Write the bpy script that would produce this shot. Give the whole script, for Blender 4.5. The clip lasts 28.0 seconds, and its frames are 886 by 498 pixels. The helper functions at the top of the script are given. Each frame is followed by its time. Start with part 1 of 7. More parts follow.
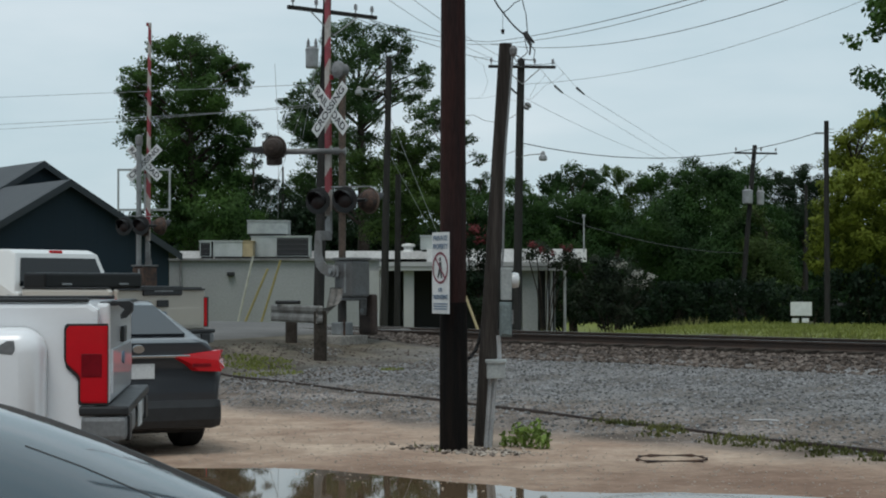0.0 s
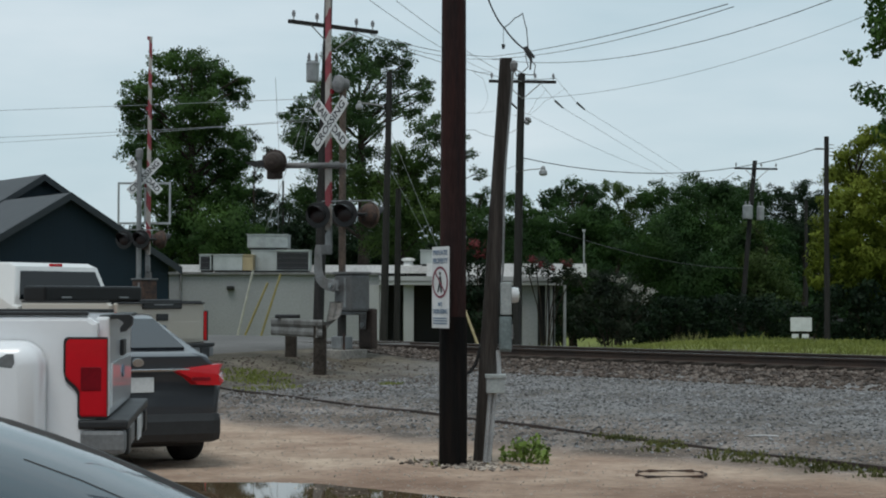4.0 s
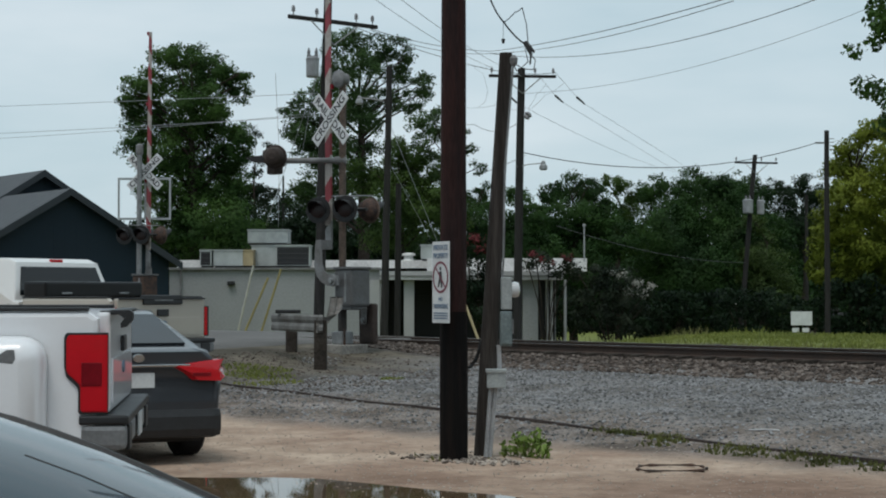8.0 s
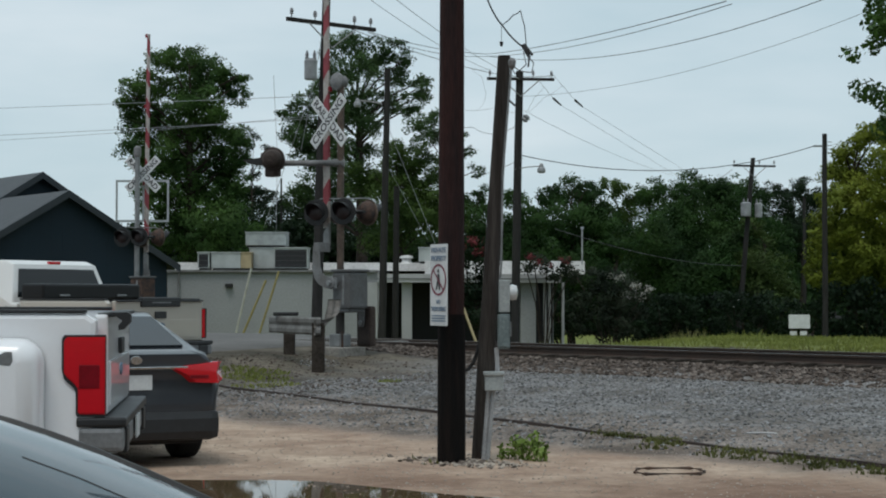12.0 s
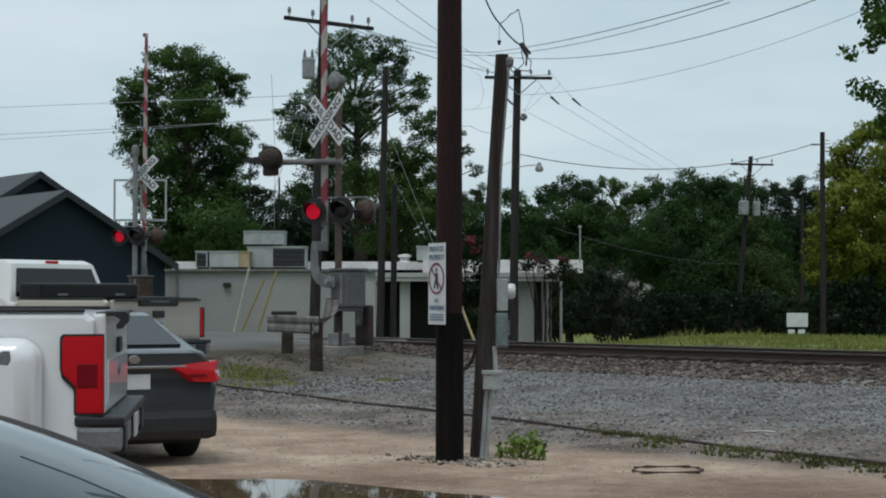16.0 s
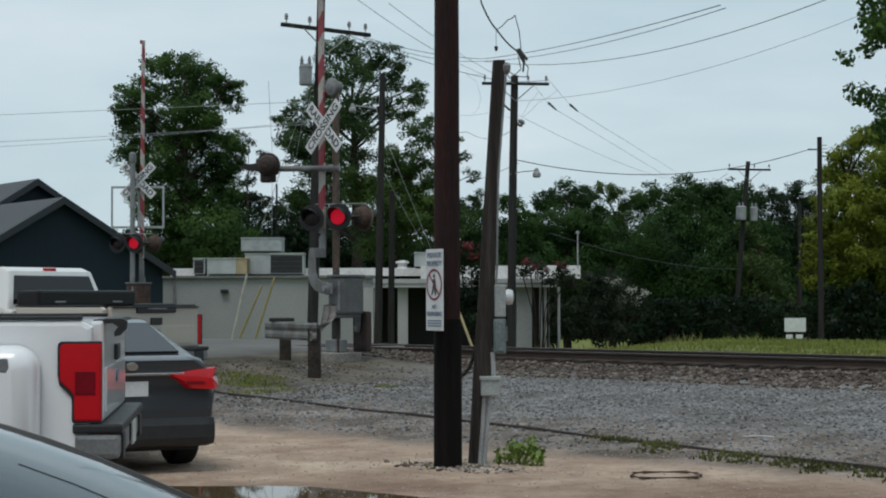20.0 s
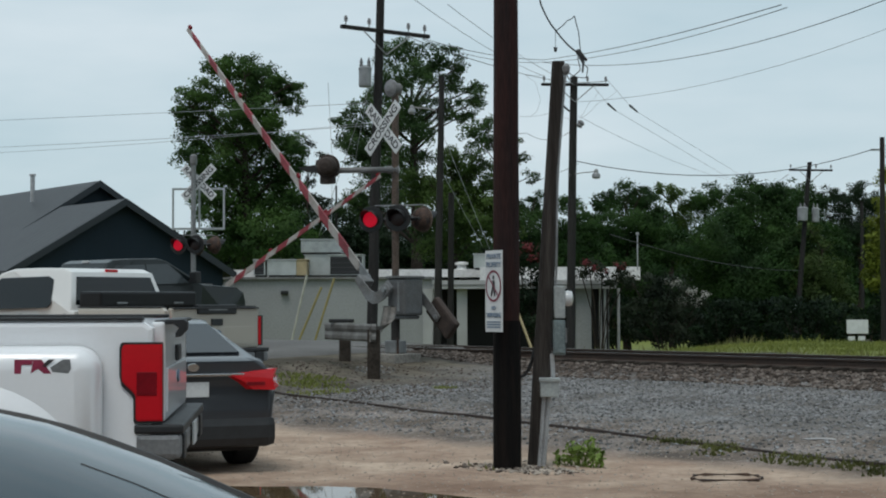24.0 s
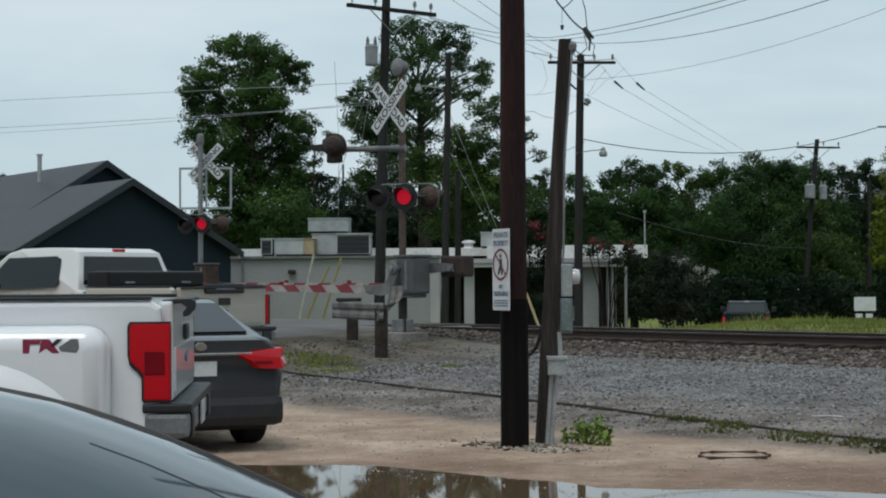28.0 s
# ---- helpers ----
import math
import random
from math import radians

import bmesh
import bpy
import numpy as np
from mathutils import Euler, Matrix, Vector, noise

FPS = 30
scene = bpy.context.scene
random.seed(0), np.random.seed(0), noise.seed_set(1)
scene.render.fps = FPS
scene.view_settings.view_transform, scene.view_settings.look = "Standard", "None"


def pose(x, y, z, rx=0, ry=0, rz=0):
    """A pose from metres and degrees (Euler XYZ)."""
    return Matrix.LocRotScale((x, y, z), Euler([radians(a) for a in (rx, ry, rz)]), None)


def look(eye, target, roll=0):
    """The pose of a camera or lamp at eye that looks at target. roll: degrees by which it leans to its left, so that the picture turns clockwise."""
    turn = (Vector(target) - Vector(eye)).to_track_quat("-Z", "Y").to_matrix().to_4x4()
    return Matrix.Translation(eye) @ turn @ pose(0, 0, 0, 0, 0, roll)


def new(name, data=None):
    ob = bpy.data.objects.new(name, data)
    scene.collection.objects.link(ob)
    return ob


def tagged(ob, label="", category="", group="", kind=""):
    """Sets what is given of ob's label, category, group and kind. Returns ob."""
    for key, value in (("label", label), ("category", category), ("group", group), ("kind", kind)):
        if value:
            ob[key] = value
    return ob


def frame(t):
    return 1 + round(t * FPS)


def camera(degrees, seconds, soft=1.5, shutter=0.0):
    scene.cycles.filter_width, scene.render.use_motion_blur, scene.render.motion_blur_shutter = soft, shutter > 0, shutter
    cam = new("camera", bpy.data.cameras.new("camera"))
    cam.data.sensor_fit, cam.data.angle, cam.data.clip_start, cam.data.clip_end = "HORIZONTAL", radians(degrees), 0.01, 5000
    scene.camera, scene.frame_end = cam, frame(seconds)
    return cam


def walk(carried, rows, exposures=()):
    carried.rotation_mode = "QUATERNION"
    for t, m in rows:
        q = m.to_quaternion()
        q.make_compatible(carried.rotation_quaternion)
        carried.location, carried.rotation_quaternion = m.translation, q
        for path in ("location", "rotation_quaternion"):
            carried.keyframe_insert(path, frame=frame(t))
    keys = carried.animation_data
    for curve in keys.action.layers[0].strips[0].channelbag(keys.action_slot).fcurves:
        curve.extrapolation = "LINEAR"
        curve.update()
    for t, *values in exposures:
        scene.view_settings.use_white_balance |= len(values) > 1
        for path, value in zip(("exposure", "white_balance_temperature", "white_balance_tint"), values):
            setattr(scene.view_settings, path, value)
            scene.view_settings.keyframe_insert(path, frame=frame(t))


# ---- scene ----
# Camera: held by hand on the spot, turned a little.
cam = camera(29.29, 28.0, soft=2.0)
TURNS = (
    (0, 91.099, 0.049, -0.009), (0.5, 91.192, -0.008, -0.040), (1, 91.308, -0.035, -0.062), (1.5, 91.335, -0.103, -0.067),
    (2, 91.323, -0.120, -0.085), (2.5, 91.433, -0.137, -0.077), (3, 91.544, -0.175, -0.018), (3.5, 91.588, -0.147, -0.017),
    (5.5, 91.538, -0.068, 0.032), (6, 91.433, 0.037, 0.013), (6.5, 91.503, 0.061, 0.045), (7, 91.491, 0.018, -0.019),
    (7.5, 91.428, -0.015, -0.098), (8, 91.413, 0.000, -0.000), (8.5, 91.335, 0.004, 0.043), (9, 91.233, 0.032, 0.013),
    (9.5, 91.195, 0.082, -0.043), (10, 91.300, 0.033, -0.016), (10.5, 91.303, 0.006, -0.049), (11, 91.308, -0.051, -0.105),
    (11.5, 91.427, -0.081, -0.009), (12, 91.503, -0.080, -0.072), (12.5, 91.512, -0.038, -0.107), (14.5, 91.602, -0.011, -0.238),
    (15, 91.550, 0.012, -0.298), (15.5, 91.524, 0.013, -0.155), (16, 91.463, -0.013, -0.138), (16.5, 91.544, 0.013, -0.125),
    (17, 91.497, -0.018, -0.296), (17.5, 91.536, -0.077, -0.246), (18, 91.559, -0.108, -0.247), (18.5, 91.629, -0.036, -0.346),
    (19, 91.658, -0.040, -0.317), (19.5, 91.631, 0.086, -0.289), (20, 91.669, 0.172, -0.212), (20.5, 91.693, 0.193, 0.168),
    (21, 91.578, 0.178, 0.681), (21.5, 91.564, 0.199, 1.361), (23.5, 91.585, 0.081, 1.601), (24, 91.718, 0.137, 1.790),
    (24.5, 91.765, 0.208, 1.913), (25, 91.676, 0.279, 2.127), (25.5, 91.534, 0.359, 2.276), (26, 91.330, 0.419, 2.258),
    (26.5, 91.086, 0.372, 2.194), (27, 91.091, 0.287, 2.130), (27.5, 90.951, 0.286, 2.056), (28, 90.996, 0.315, 2.034),
)

walk(cam, [(t, pose(0, 0, 1.655, rx, ry, rz)) for t, rx, ry, rz in TURNS], exposures=((0, 0.0), (28, 0.0)))

# Light: bright overcast sky, the veiled sun high behind the camera.
world = bpy.data.worlds.new("overcast_sky")
scene.world = world
world.use_nodes = True
wn, wl = world.node_tree.nodes, world.node_tree.links
wn.clear()
w_out, w_bg = wn.new("ShaderNodeOutputWorld"), wn.new("ShaderNodeBackground")
w_sky = wn.new("ShaderNodeTexSky")
w_sky.sky_type, w_sky.sun_disc = "NISHITA", False
w_sky.sun_elevation, w_sky.sun_rotation = radians(55), radians(200)
w_sky.air_density, w_sky.dust_density = 1.0, 2.0
w_co, w_map = wn.new("ShaderNodeTexCoord"), wn.new("ShaderNodeMapping")
w_map.inputs["Scale"].default_value = (2.2, 2.2, 9.0)
w_noise, w_ramp, w_mix = wn.new("ShaderNodeTexNoise"), wn.new("ShaderNodeValToRGB"), wn.new("ShaderNodeMixRGB")
w_noise.inputs["Scale"].default_value, w_noise.inputs["Detail"].default_value = 1.6, 5
w_ramp.color_ramp.elements[0].position, w_ramp.color_ramp.elements[1].position = 0.35, 0.7
w_ramp.color_ramp.elements[0].color = (5.75, 7.45, 8.25, 1)
w_ramp.color_ramp.elements[1].color = (7.9, 9.1, 9.75, 1)
w_mix.inputs[0].default_value = 0.88
wl.new(w_co.outputs["Generated"], w_map.inputs[0])
wl.new(w_map.outputs[0], w_noise.inputs["Vector"])
wl.new(w_noise.outputs[0], w_ramp.inputs[0])
wl.new(w_sky.outputs[0], w_mix.inputs[1])
wl.new(w_ramp.outputs[0], w_mix.inputs[2])
wl.new(w_mix.outputs[0], w_bg.inputs["Color"])
w_bg.inputs["Strength"].default_value = 0.088
wl.new(w_bg.outputs[0], w_out.inputs[0])

sun = new("sun", bpy.data.lights.new("sun", "SUN"))
sun.data.energy, sun.data.angle, sun.data.color = 1.3, radians(25), (1.0, 0.97, 0.92)
sun.matrix_world = look((0, 0, 60), (8, 22, 8))


# ---- materials ----
def mat(name, color, rough=0.6, metal=0.0, var=0.25, scale=4.0, bump=0.0, fine=40.0, spec=0.5, coat=0.0, coat_ior=1.5,
        second=None, stretch=(1, 1, 1), emit=0.0, random_tint=0.0):
    """A surface with two scales of variation in colour and roughness, and a fine relief."""
    m = bpy.data.materials.new(name)
    m.use_nodes = True
    n, l = m.node_tree.nodes, m.node_tree.links
    b = n["Principled BSDF"]
    co, mp = n.new("ShaderNodeTexCoord"), n.new("ShaderNodeMapping")
    mp.inputs["Scale"].default_value = stretch
    l.new(co.outputs["Object"], mp.inputs[0])
    big, small = n.new("ShaderNodeTexNoise"), n.new("ShaderNodeTexNoise")
    big.inputs["Scale"].default_value, big.inputs["Detail"].default_value = scale, 6
    small.inputs["Scale"].default_value, small.inputs["Detail"].default_value = fine, 4
    for x in (big, small):
        l.new(mp.outputs[0], x.inputs["Vector"])
    ramp = n.new("ShaderNodeValToRGB")
    other = second or tuple(c * (1 - var) for c in color)
    ramp.color_ramp.elements[0].position, ramp.color_ramp.elements[1].position = 0.36, 0.62
    ramp.color_ramp.elements[0].color, ramp.color_ramp.elements[1].color = (*other, 1), (*color, 1)
    l.new(big.outputs[0], ramp.inputs[0])
    mul = n.new("ShaderNodeMixRGB")
    mul.blend_type, mul.inputs[0].default_value = "MULTIPLY", min(1.0, var * 1.6)
    grey = n.new("ShaderNodeValToRGB")
    grey.color_ramp.elements[0].color, grey.color_ramp.elements[1].color = (0.45, 0.45, 0.45, 1), (1.15, 1.15, 1.15, 1)
    grey.color_ramp.elements[0].position, grey.color_ramp.elements[1].position = 0.3, 0.65
    l.new(small.outputs[0], grey.inputs[0])
    l.new(ramp.outputs[0], mul.inputs[1])
    l.new(grey.outputs[0], mul.inputs[2])
    last = mul.outputs[0]
    if random_tint:
        info, hsv, rng = n.new("ShaderNodeObjectInfo"), n.new("ShaderNodeHueSaturation"), n.new("ShaderNodeMapRange")
        rng.inputs["To Min"].default_value, rng.inputs["To Max"].default_value = 1 - random_tint, 1 + random_tint
        l.new(info.outputs["Random"], rng.inputs["Value"])
        l.new(rng.outputs[0], hsv.inputs["Value"])
        l.new(last, hsv.inputs["Color"])
        last = hsv.outputs[0]
    l.new(last, b.inputs["Base Color"])
    rr = n.new("ShaderNodeMapRange")
    rr.inputs["To Min"].default_value, rr.inputs["To Max"].default_value = max(0.02, rough * 0.85), min(1, rough * 1.15)
    l.new(big.outputs[0], rr.inputs["Value"])
    l.new(rr.outputs[0], b.inputs["Roughness"])
    b.inputs["Metallic"].default_value = metal
    b.inputs["Specular IOR Level"].default_value = spec
    b.inputs["Coat Weight"].default_value = coat
    b.inputs["Coat Roughness"].default_value, b.inputs["Coat IOR"].default_value = 0.05, coat_ior
    if bump:
        bp = n.new("ShaderNodeBump")
        bp.inputs["Strength"].default_value, bp.inputs["Distance"].default_value = bump, 0.02
        l.new(small.outputs[0], bp.inputs["Height"])
        l.new(bp.outputs[0], b.inputs["Normal"])
    if emit:
        b.inputs["Emission Color"].default_value, b.inputs["Emission Strength"].default_value = (*color, 1), emit
    return m


def leaf_mat(name, light, dark):
    m = bpy.data.materials.new(name)
    m.use_nodes = True
    n, l = m.node_tree.nodes, m.node_tree.links
    b = n["Principled BSDF"]
    geo, ramp = n.new("ShaderNodeNewGeometry"), n.new("ShaderNodeValToRGB")
    ramp.color_ramp.elements[0].color, ramp.color_ramp.elements[1].color = (*dark, 1), (*light, 1)
    co, noi, mix = n.new("ShaderNodeTexCoord"), n.new("ShaderNodeTexNoise"), n.new("ShaderNodeMath")
    noi.inputs["Scale"].default_value = 0.5
    l.new(co.outputs["Object"], noi.inputs["Vector"])
    mix.operation = "MULTIPLY_ADD"
    mix.inputs[1].default_value = 0.18
    l.new(geo.outputs["Random Per Island"], mix.inputs[0])
    sc = n.new("ShaderNodeMath")
    sc.operation = "MULTIPLY_ADD"
    sc.inputs[1].default_value, sc.inputs[2].default_value = 1.5, -0.45
    l.new(noi.outputs[0], sc.inputs[0])
    l.new(sc.outputs[0], mix.inputs[2])
    l.new(mix.outputs[0], ramp.inputs[0])
    l.new(ramp.outputs[0], b.inputs["Base Color"])
    b.inputs["Roughness"].default_value = 0.55
    b.inputs["Specular IOR Level"].default_value = 0.12
    tr, add = n.new("ShaderNodeBsdfTranslucent"), n.new("ShaderNodeMixShader")
    l.new(ramp.outputs[0], tr.inputs["Color"])
    add.inputs[0].default_value = 0.25
    l.new(b.outputs[0], add.inputs[1])
    l.new(tr.outputs[0], add.inputs[2])
    l.new(add.outputs[0], n["Material Output"].inputs["Surface"])
    return m


def glass_mat(name, tint, rough=0.03):
    return mat(name, tint, rough, 0.0, 0.1, 2.0, spec=0.45)


M = dict(
    creosote=mat("creosoted_pole_wood", (0.036, 0.013, 0.011), 0.8, 0, 0.5, 1.2, 0.6, 14, 0.2, second=(0.017, 0.009, 0.009), stretch=(6, 6, 0.5)),
    tar=mat("black_tar_coating", (0.006, 0.006, 0.006), 0.8, 0, 0.4, 3, 0.4, 18, 0.1, second=(0.012, 0.009, 0.008), stretch=(6, 6, 0.5)),
    old_wood=mat("weathered_pole_wood", (0.070, 0.061, 0.055), 0.85, 0, 0.5, 1.6, 0.8, 12, 0.15, second=(0.036, 0.030, 0.027), stretch=(8, 8, 0.4)),
    far_wood=mat("dark_pole_wood", (0.034, 0.032, 0.031), 0.85, 0, 0.4, 2, 0.3, 20, 0.2, stretch=(5, 5, 0.5)),
    galv=mat("galvanised_steel", (0.27, 0.28, 0.285), 0.55, 0.4, 0.3, 5, 0.1, 60),
    dull=mat("weathered_grey_paint", (0.20, 0.205, 0.21), 0.65, 0.1, 0.3, 3, 0.1, 30, second=(0.14, 0.135, 0.13)),
    case_grey=mat("dark_grey_machine_paint", (0.125, 0.13, 0.135), 0.6, 0.1, 0.25, 3, 0.1, 30, second=(0.095, 0.093, 0.092)),
    rust=mat("rusty_brown_steel", (0.10, 0.058, 0.042), 0.8, 0.2, 0.6, 7, 0.5, 40, second=(0.04, 0.03, 0.028)),
    rust_mast=mat("brown_stained_mast", (0.15, 0.105, 0.08), 0.7, 0.2, 0.5, 5, 0.2, 30, second=(0.08, 0.06, 0.05)),
    # mast colour with the shade on its lower end painted in
    shaded_mast=mat("shaded_mast_tone", (0.04, 0.035, 0.032), 0.7, 0.1, 0.4, 5, 0.2, 30),
    black=mat("matt_black_paint", (0.013, 0.013, 0.014), 0.55, 0, 0.3, 6, 0.05, 40),
    gloss_black=mat("satin_black_paint", (0.007, 0.007, 0.008), 0.4, 0, 0.3, 6, 0.05, 40, 0.35),
    rubber=mat("tyre_rubber", (0.022, 0.022, 0.023), 0.85, 0, 0.3, 8, 0.3, 60, 0.3),
    plastic=mat("black_plastic", (0.02, 0.021, 0.023), 0.5, 0, 0.3, 10, 0.1, 90),
    white_sign=mat("white_sign_sheet", (0.62, 0.635, 0.64), 0.45, 0, 0.12, 6),
    letter=mat("black_lettering", (0.03, 0.03, 0.032), 0.5, 0, 0.2, 9),
    blue_letter=mat("dull_blue_lettering", (0.16, 0.22, 0.3), 0.5, 0, 0.2, 9),
    red_ring=mat("red_sign_ring", (0.20, 0.035, 0.06), 0.5, 0, 0.2, 9),
    decal_red=mat("decal_magenta_red", (0.30, 0.03, 0.075), 0.45, 0, 0.2, 9),
    decal_dark=mat("decal_dark_grey", (0.05, 0.045, 0.05), 0.45, 0, 0.2, 9),
    arm_red=mat("gate_arm_red", (0.27, 0.034, 0.047), 0.5, 0, 0.25, 5),
    arm_white=mat("gate_arm_white", (0.40, 0.37, 0.345), 0.55, 0, 0.25, 5, second=(0.29, 0.26, 0.235)),
    lens_off=mat("unlit_red_lens", (0.018, 0.006, 0.006), 0.4, 0, 0.2, 9),
    lens_on=mat("lit_red_lens", (0.46, 0.006, 0.022), 0.4, 0, 0.05, 9, spec=0.2, emit=0.62),
    box_pale=mat("pale_grey_enamel", (0.36, 0.39, 0.39), 0.45, 0.1, 0.2, 5),
    box_green=mat("grey_green_enamel", (0.17, 0.215, 0.22), 0.5, 0.1, 0.3, 5),
    glass_dome=mat("meter_glass", (0.55, 0.57, 0.58), 0.1, 0, 0.1, 5, coat=0.6),
    conduit=mat("grey_conduit", (0.4, 0.41, 0.42), 0.5, 0.2, 0.2, 5),
    concrete=mat("stained_concrete", (0.29, 0.275, 0.25), 0.9, 0, 0.4, 1.5, 0.5, 25, 0.2),
    rail=mat("rusted_rail_steel", (0.065, 0.043, 0.033), 0.75, 0.3, 0.4, 3, 0.3, 30, second=(0.05, 0.036, 0.03)),
    rail_top=mat("worn_rail_head", (0.30, 0.29, 0.28), 0.4, 0.8, 0.3, 2),
    tie=mat("tie_wood", (0.06, 0.05, 0.042), 0.95, 0, 0.4, 3, 0.6, 20, 0.1),
    asphalt=mat("worn_asphalt", (0.155, 0.15, 0.145), 0.85, 0, 0.3, 0.6, 0.4, 60, 0.3),
    navy=mat("navy_metal_siding", (0.0085, 0.020, 0.033), 0.65, 0.0, 0.2, 0.5, 0.05, 20, 0.25),
    roof_metal=mat("grey_metal_roof", (0.058, 0.062, 0.068), 0.55, 0.2, 0.2, 0.6, 0.05, 20, 0.4),
    trim_dark=mat("dark_fascia", (0.018, 0.025, 0.033), 0.55, 0.1, 0.2, 2),
    grey_wall=mat("grey_painted_block", (0.305, 0.313, 0.32), 0.85, 0, 0.12, 0.4, 0.2, 12, 0.2),
    parapet=mat("white_parapet", (0.76, 0.755, 0.74), 0.7, 0, 0.2, 0.8, 0.1, 12, second=(0.58, 0.57, 0.56)),
    eave=mat("pale_eave_board", (0.40, 0.405, 0.41), 0.7, 0, 0.15, 1),
    dark_in=mat("dark_interior_shade", (0.025, 0.025, 0.027), 0.9, 0, 0.2, 1),
    hvac=mat("hvac_grey_steel", (0.47, 0.50, 0.49), 0.55, 0.3, 0.2, 2),
    hvac_grille=mat("hvac_dark_coil", (0.035, 0.036, 0.04), 0.7, 0.3, 0.3, 8),
    cardboard=mat("tan_panel", (0.42, 0.34, 0.2), 0.8, 0, 0.2, 3),
    yellow=mat("yellow_guy_guard", (0.31, 0.255, 0.10), 0.6, 0, 0.2, 3),
    pale_guard=mat("pale_guy_guard", (0.46, 0.45, 0.40), 0.6, 0, 0.2, 3),
    wire=mat("dark_wire", (0.03, 0.032, 0.035), 0.6, 0.1, 0.1, 3),
    pale_wire=mat("grey_wire", (0.30, 0.32, 0.34), 0.6, 0.2, 0.1, 3),
    insulator=mat("grey_porcelain", (0.2, 0.2, 0.21), 0.3, 0, 0.2, 8),
    transformer=mat("transformer_grey", (0.30, 0.31, 0.32), 0.5, 0.2, 0.25, 4),
    bark=mat("tree_bark", (0.06, 0.048, 0.04), 0.95, 0, 0.5, 2.5, 0.8, 14, 0.1),
    leaf_a=leaf_mat("broad_leaf_green", (0.086, 0.165, 0.034), (0.010, 0.033, 0.010)),
    leaf_b=leaf_mat("deep_leaf_green", (0.056, 0.120, 0.026), (0.008, 0.025, 0.009)),
    leaf_f=leaf_mat("open_crown_leaf_green", (0.078, 0.145, 0.042), (0.014, 0.034, 0.013)),
    leaf_g=leaf_mat("light_leaf_green", (0.085, 0.140, 0.028), (0.016, 0.038, 0.010)),
    leaf_h=leaf_mat("bush_leaf_green", (0.095, 0.145, 0.036), (0.028, 0.050, 0.016)),
    leaf_c=leaf_mat("yellow_leaf_green", (0.26, 0.31, 0.04), (0.075, 0.105, 0.015)),
    # dark foliage; shade low in and under the trees is put into this colour
    leaf_d=leaf_mat("dark_and_shaded_leaf_green", (0.022, 0.046, 0.016), (0.005, 0.013, 0.007)),
    leaf_e=leaf_mat("grey_green_leaf", (0.06, 0.075, 0.045), (0.010, 0.018, 0.011)),
    guard_steel=mat("weathered_guard_rail_steel", (0.21, 0.205, 0.195), 0.6, 0.2, 0.3, 3, 0.1, 30, second=(0.10, 0.09, 0.08)),
    verge=leaf_mat("dull_verge_green", (0.165, 0.168, 0.055), (0.05, 0.058, 0.02)),
    weed=leaf_mat("weed_green", (0.27, 0.365, 0.095), (0.14, 0.21, 0.05)),
    grass=leaf_mat("grass_blade_green", (0.245, 0.262, 0.07), (0.135, 0.16, 0.042)),
    dry_grass=leaf_mat("dry_grass", (0.25, 0.24, 0.095), (0.11, 0.115, 0.04)),
    flower_red=leaf_mat("red_blossom", (0.30, 0.07, 0.08), (0.14, 0.035, 0.04)),
    flower_white=leaf_mat("white_blossom", (0.55, 0.53, 0.5), (0.25, 0.26, 0.22)),
    white_car=mat("white_car_paint", (0.80, 0.81, 0.83), 0.3, 0, 0.015, 1.5, spec=0.5, coat=0.8),
    silver_car=mat("champagne_car_paint", (0.47, 0.43, 0.375), 0.32, 0.15, 0.02, 1.5, coat=0.7),
    silver_white=mat("pearl_car_paint", (0.70, 0.695, 0.68), 0.3, 0.1, 0.02, 1.5, coat=0.7),
    sedan_car=mat("slate_grey_car_paint", (0.032, 0.036, 0.043), 0.3, 0.1, 0.02, 1.5, spec=0.35, coat=0.7),
    hood_car=mat("blue_grey_car_paint", (0.015, 0.031, 0.043), 0.25, 0.0, 0.02, 1.5, spec=0.25, coat=1.0, coat_ior=1.75),
    dark_car=mat("dark_green_black_car_paint", (0.007, 0.012, 0.013), 0.35, 0.0, 0.1, 1.5, spec=0.3, coat=0.4),
    glass_dark=glass_mat("tinted_car_glass", (0.006, 0.009, 0.011)),
    glass_sky=mat("curved_rear_glass", (0.010, 0.014, 0.020), 0.04, 0, 0.3, 3.0, spec=0.6),
    glass_light=glass_mat("car_glass", (0.05, 0.06, 0.065)),
    tail=mat("tail_lamp_red", (0.56, 0.010, 0.018), 0.2, 0, 0.04, 8, spec=0.35, coat=0.3),
    tail_dark=mat("tail_lamp_dark", (0.22, 0.006, 0.013), 0.3, 0, 0.2, 8, spec=0.25),
    tail_lit=mat("tail_lamp_lit", (0.75, 0.015, 0.025), 0.2, 0, 0.1, 8, emit=0.3),
    lamp_clear=mat("clear_lamp", (0.6, 0.6, 0.6), 0.15, 0, 0.1, 8, coat=0.8),
    chrome=mat("chrome", (0.6, 0.61, 0.62), 0.18, 1.0, 0.1, 4),
    bumper_grey=mat("grey_bumper", (0.23, 0.235, 0.24), 0.5, 0.3, 0.2, 3),
    rim=mat("alloy_rim", (0.42, 0.42, 0.43), 0.35, 0.8, 0.2, 6),
    pebble=mat("pale_pebbles", (0.42, 0.365, 0.31), 0.9, 0, 0.3, 2.0, 0.0, 30, 0.2),
    scrap=mat("dark_scrap_iron", (0.06, 0.042, 0.035), 0.8, 0.2, 0.4, 6, 0.3, 30),
)


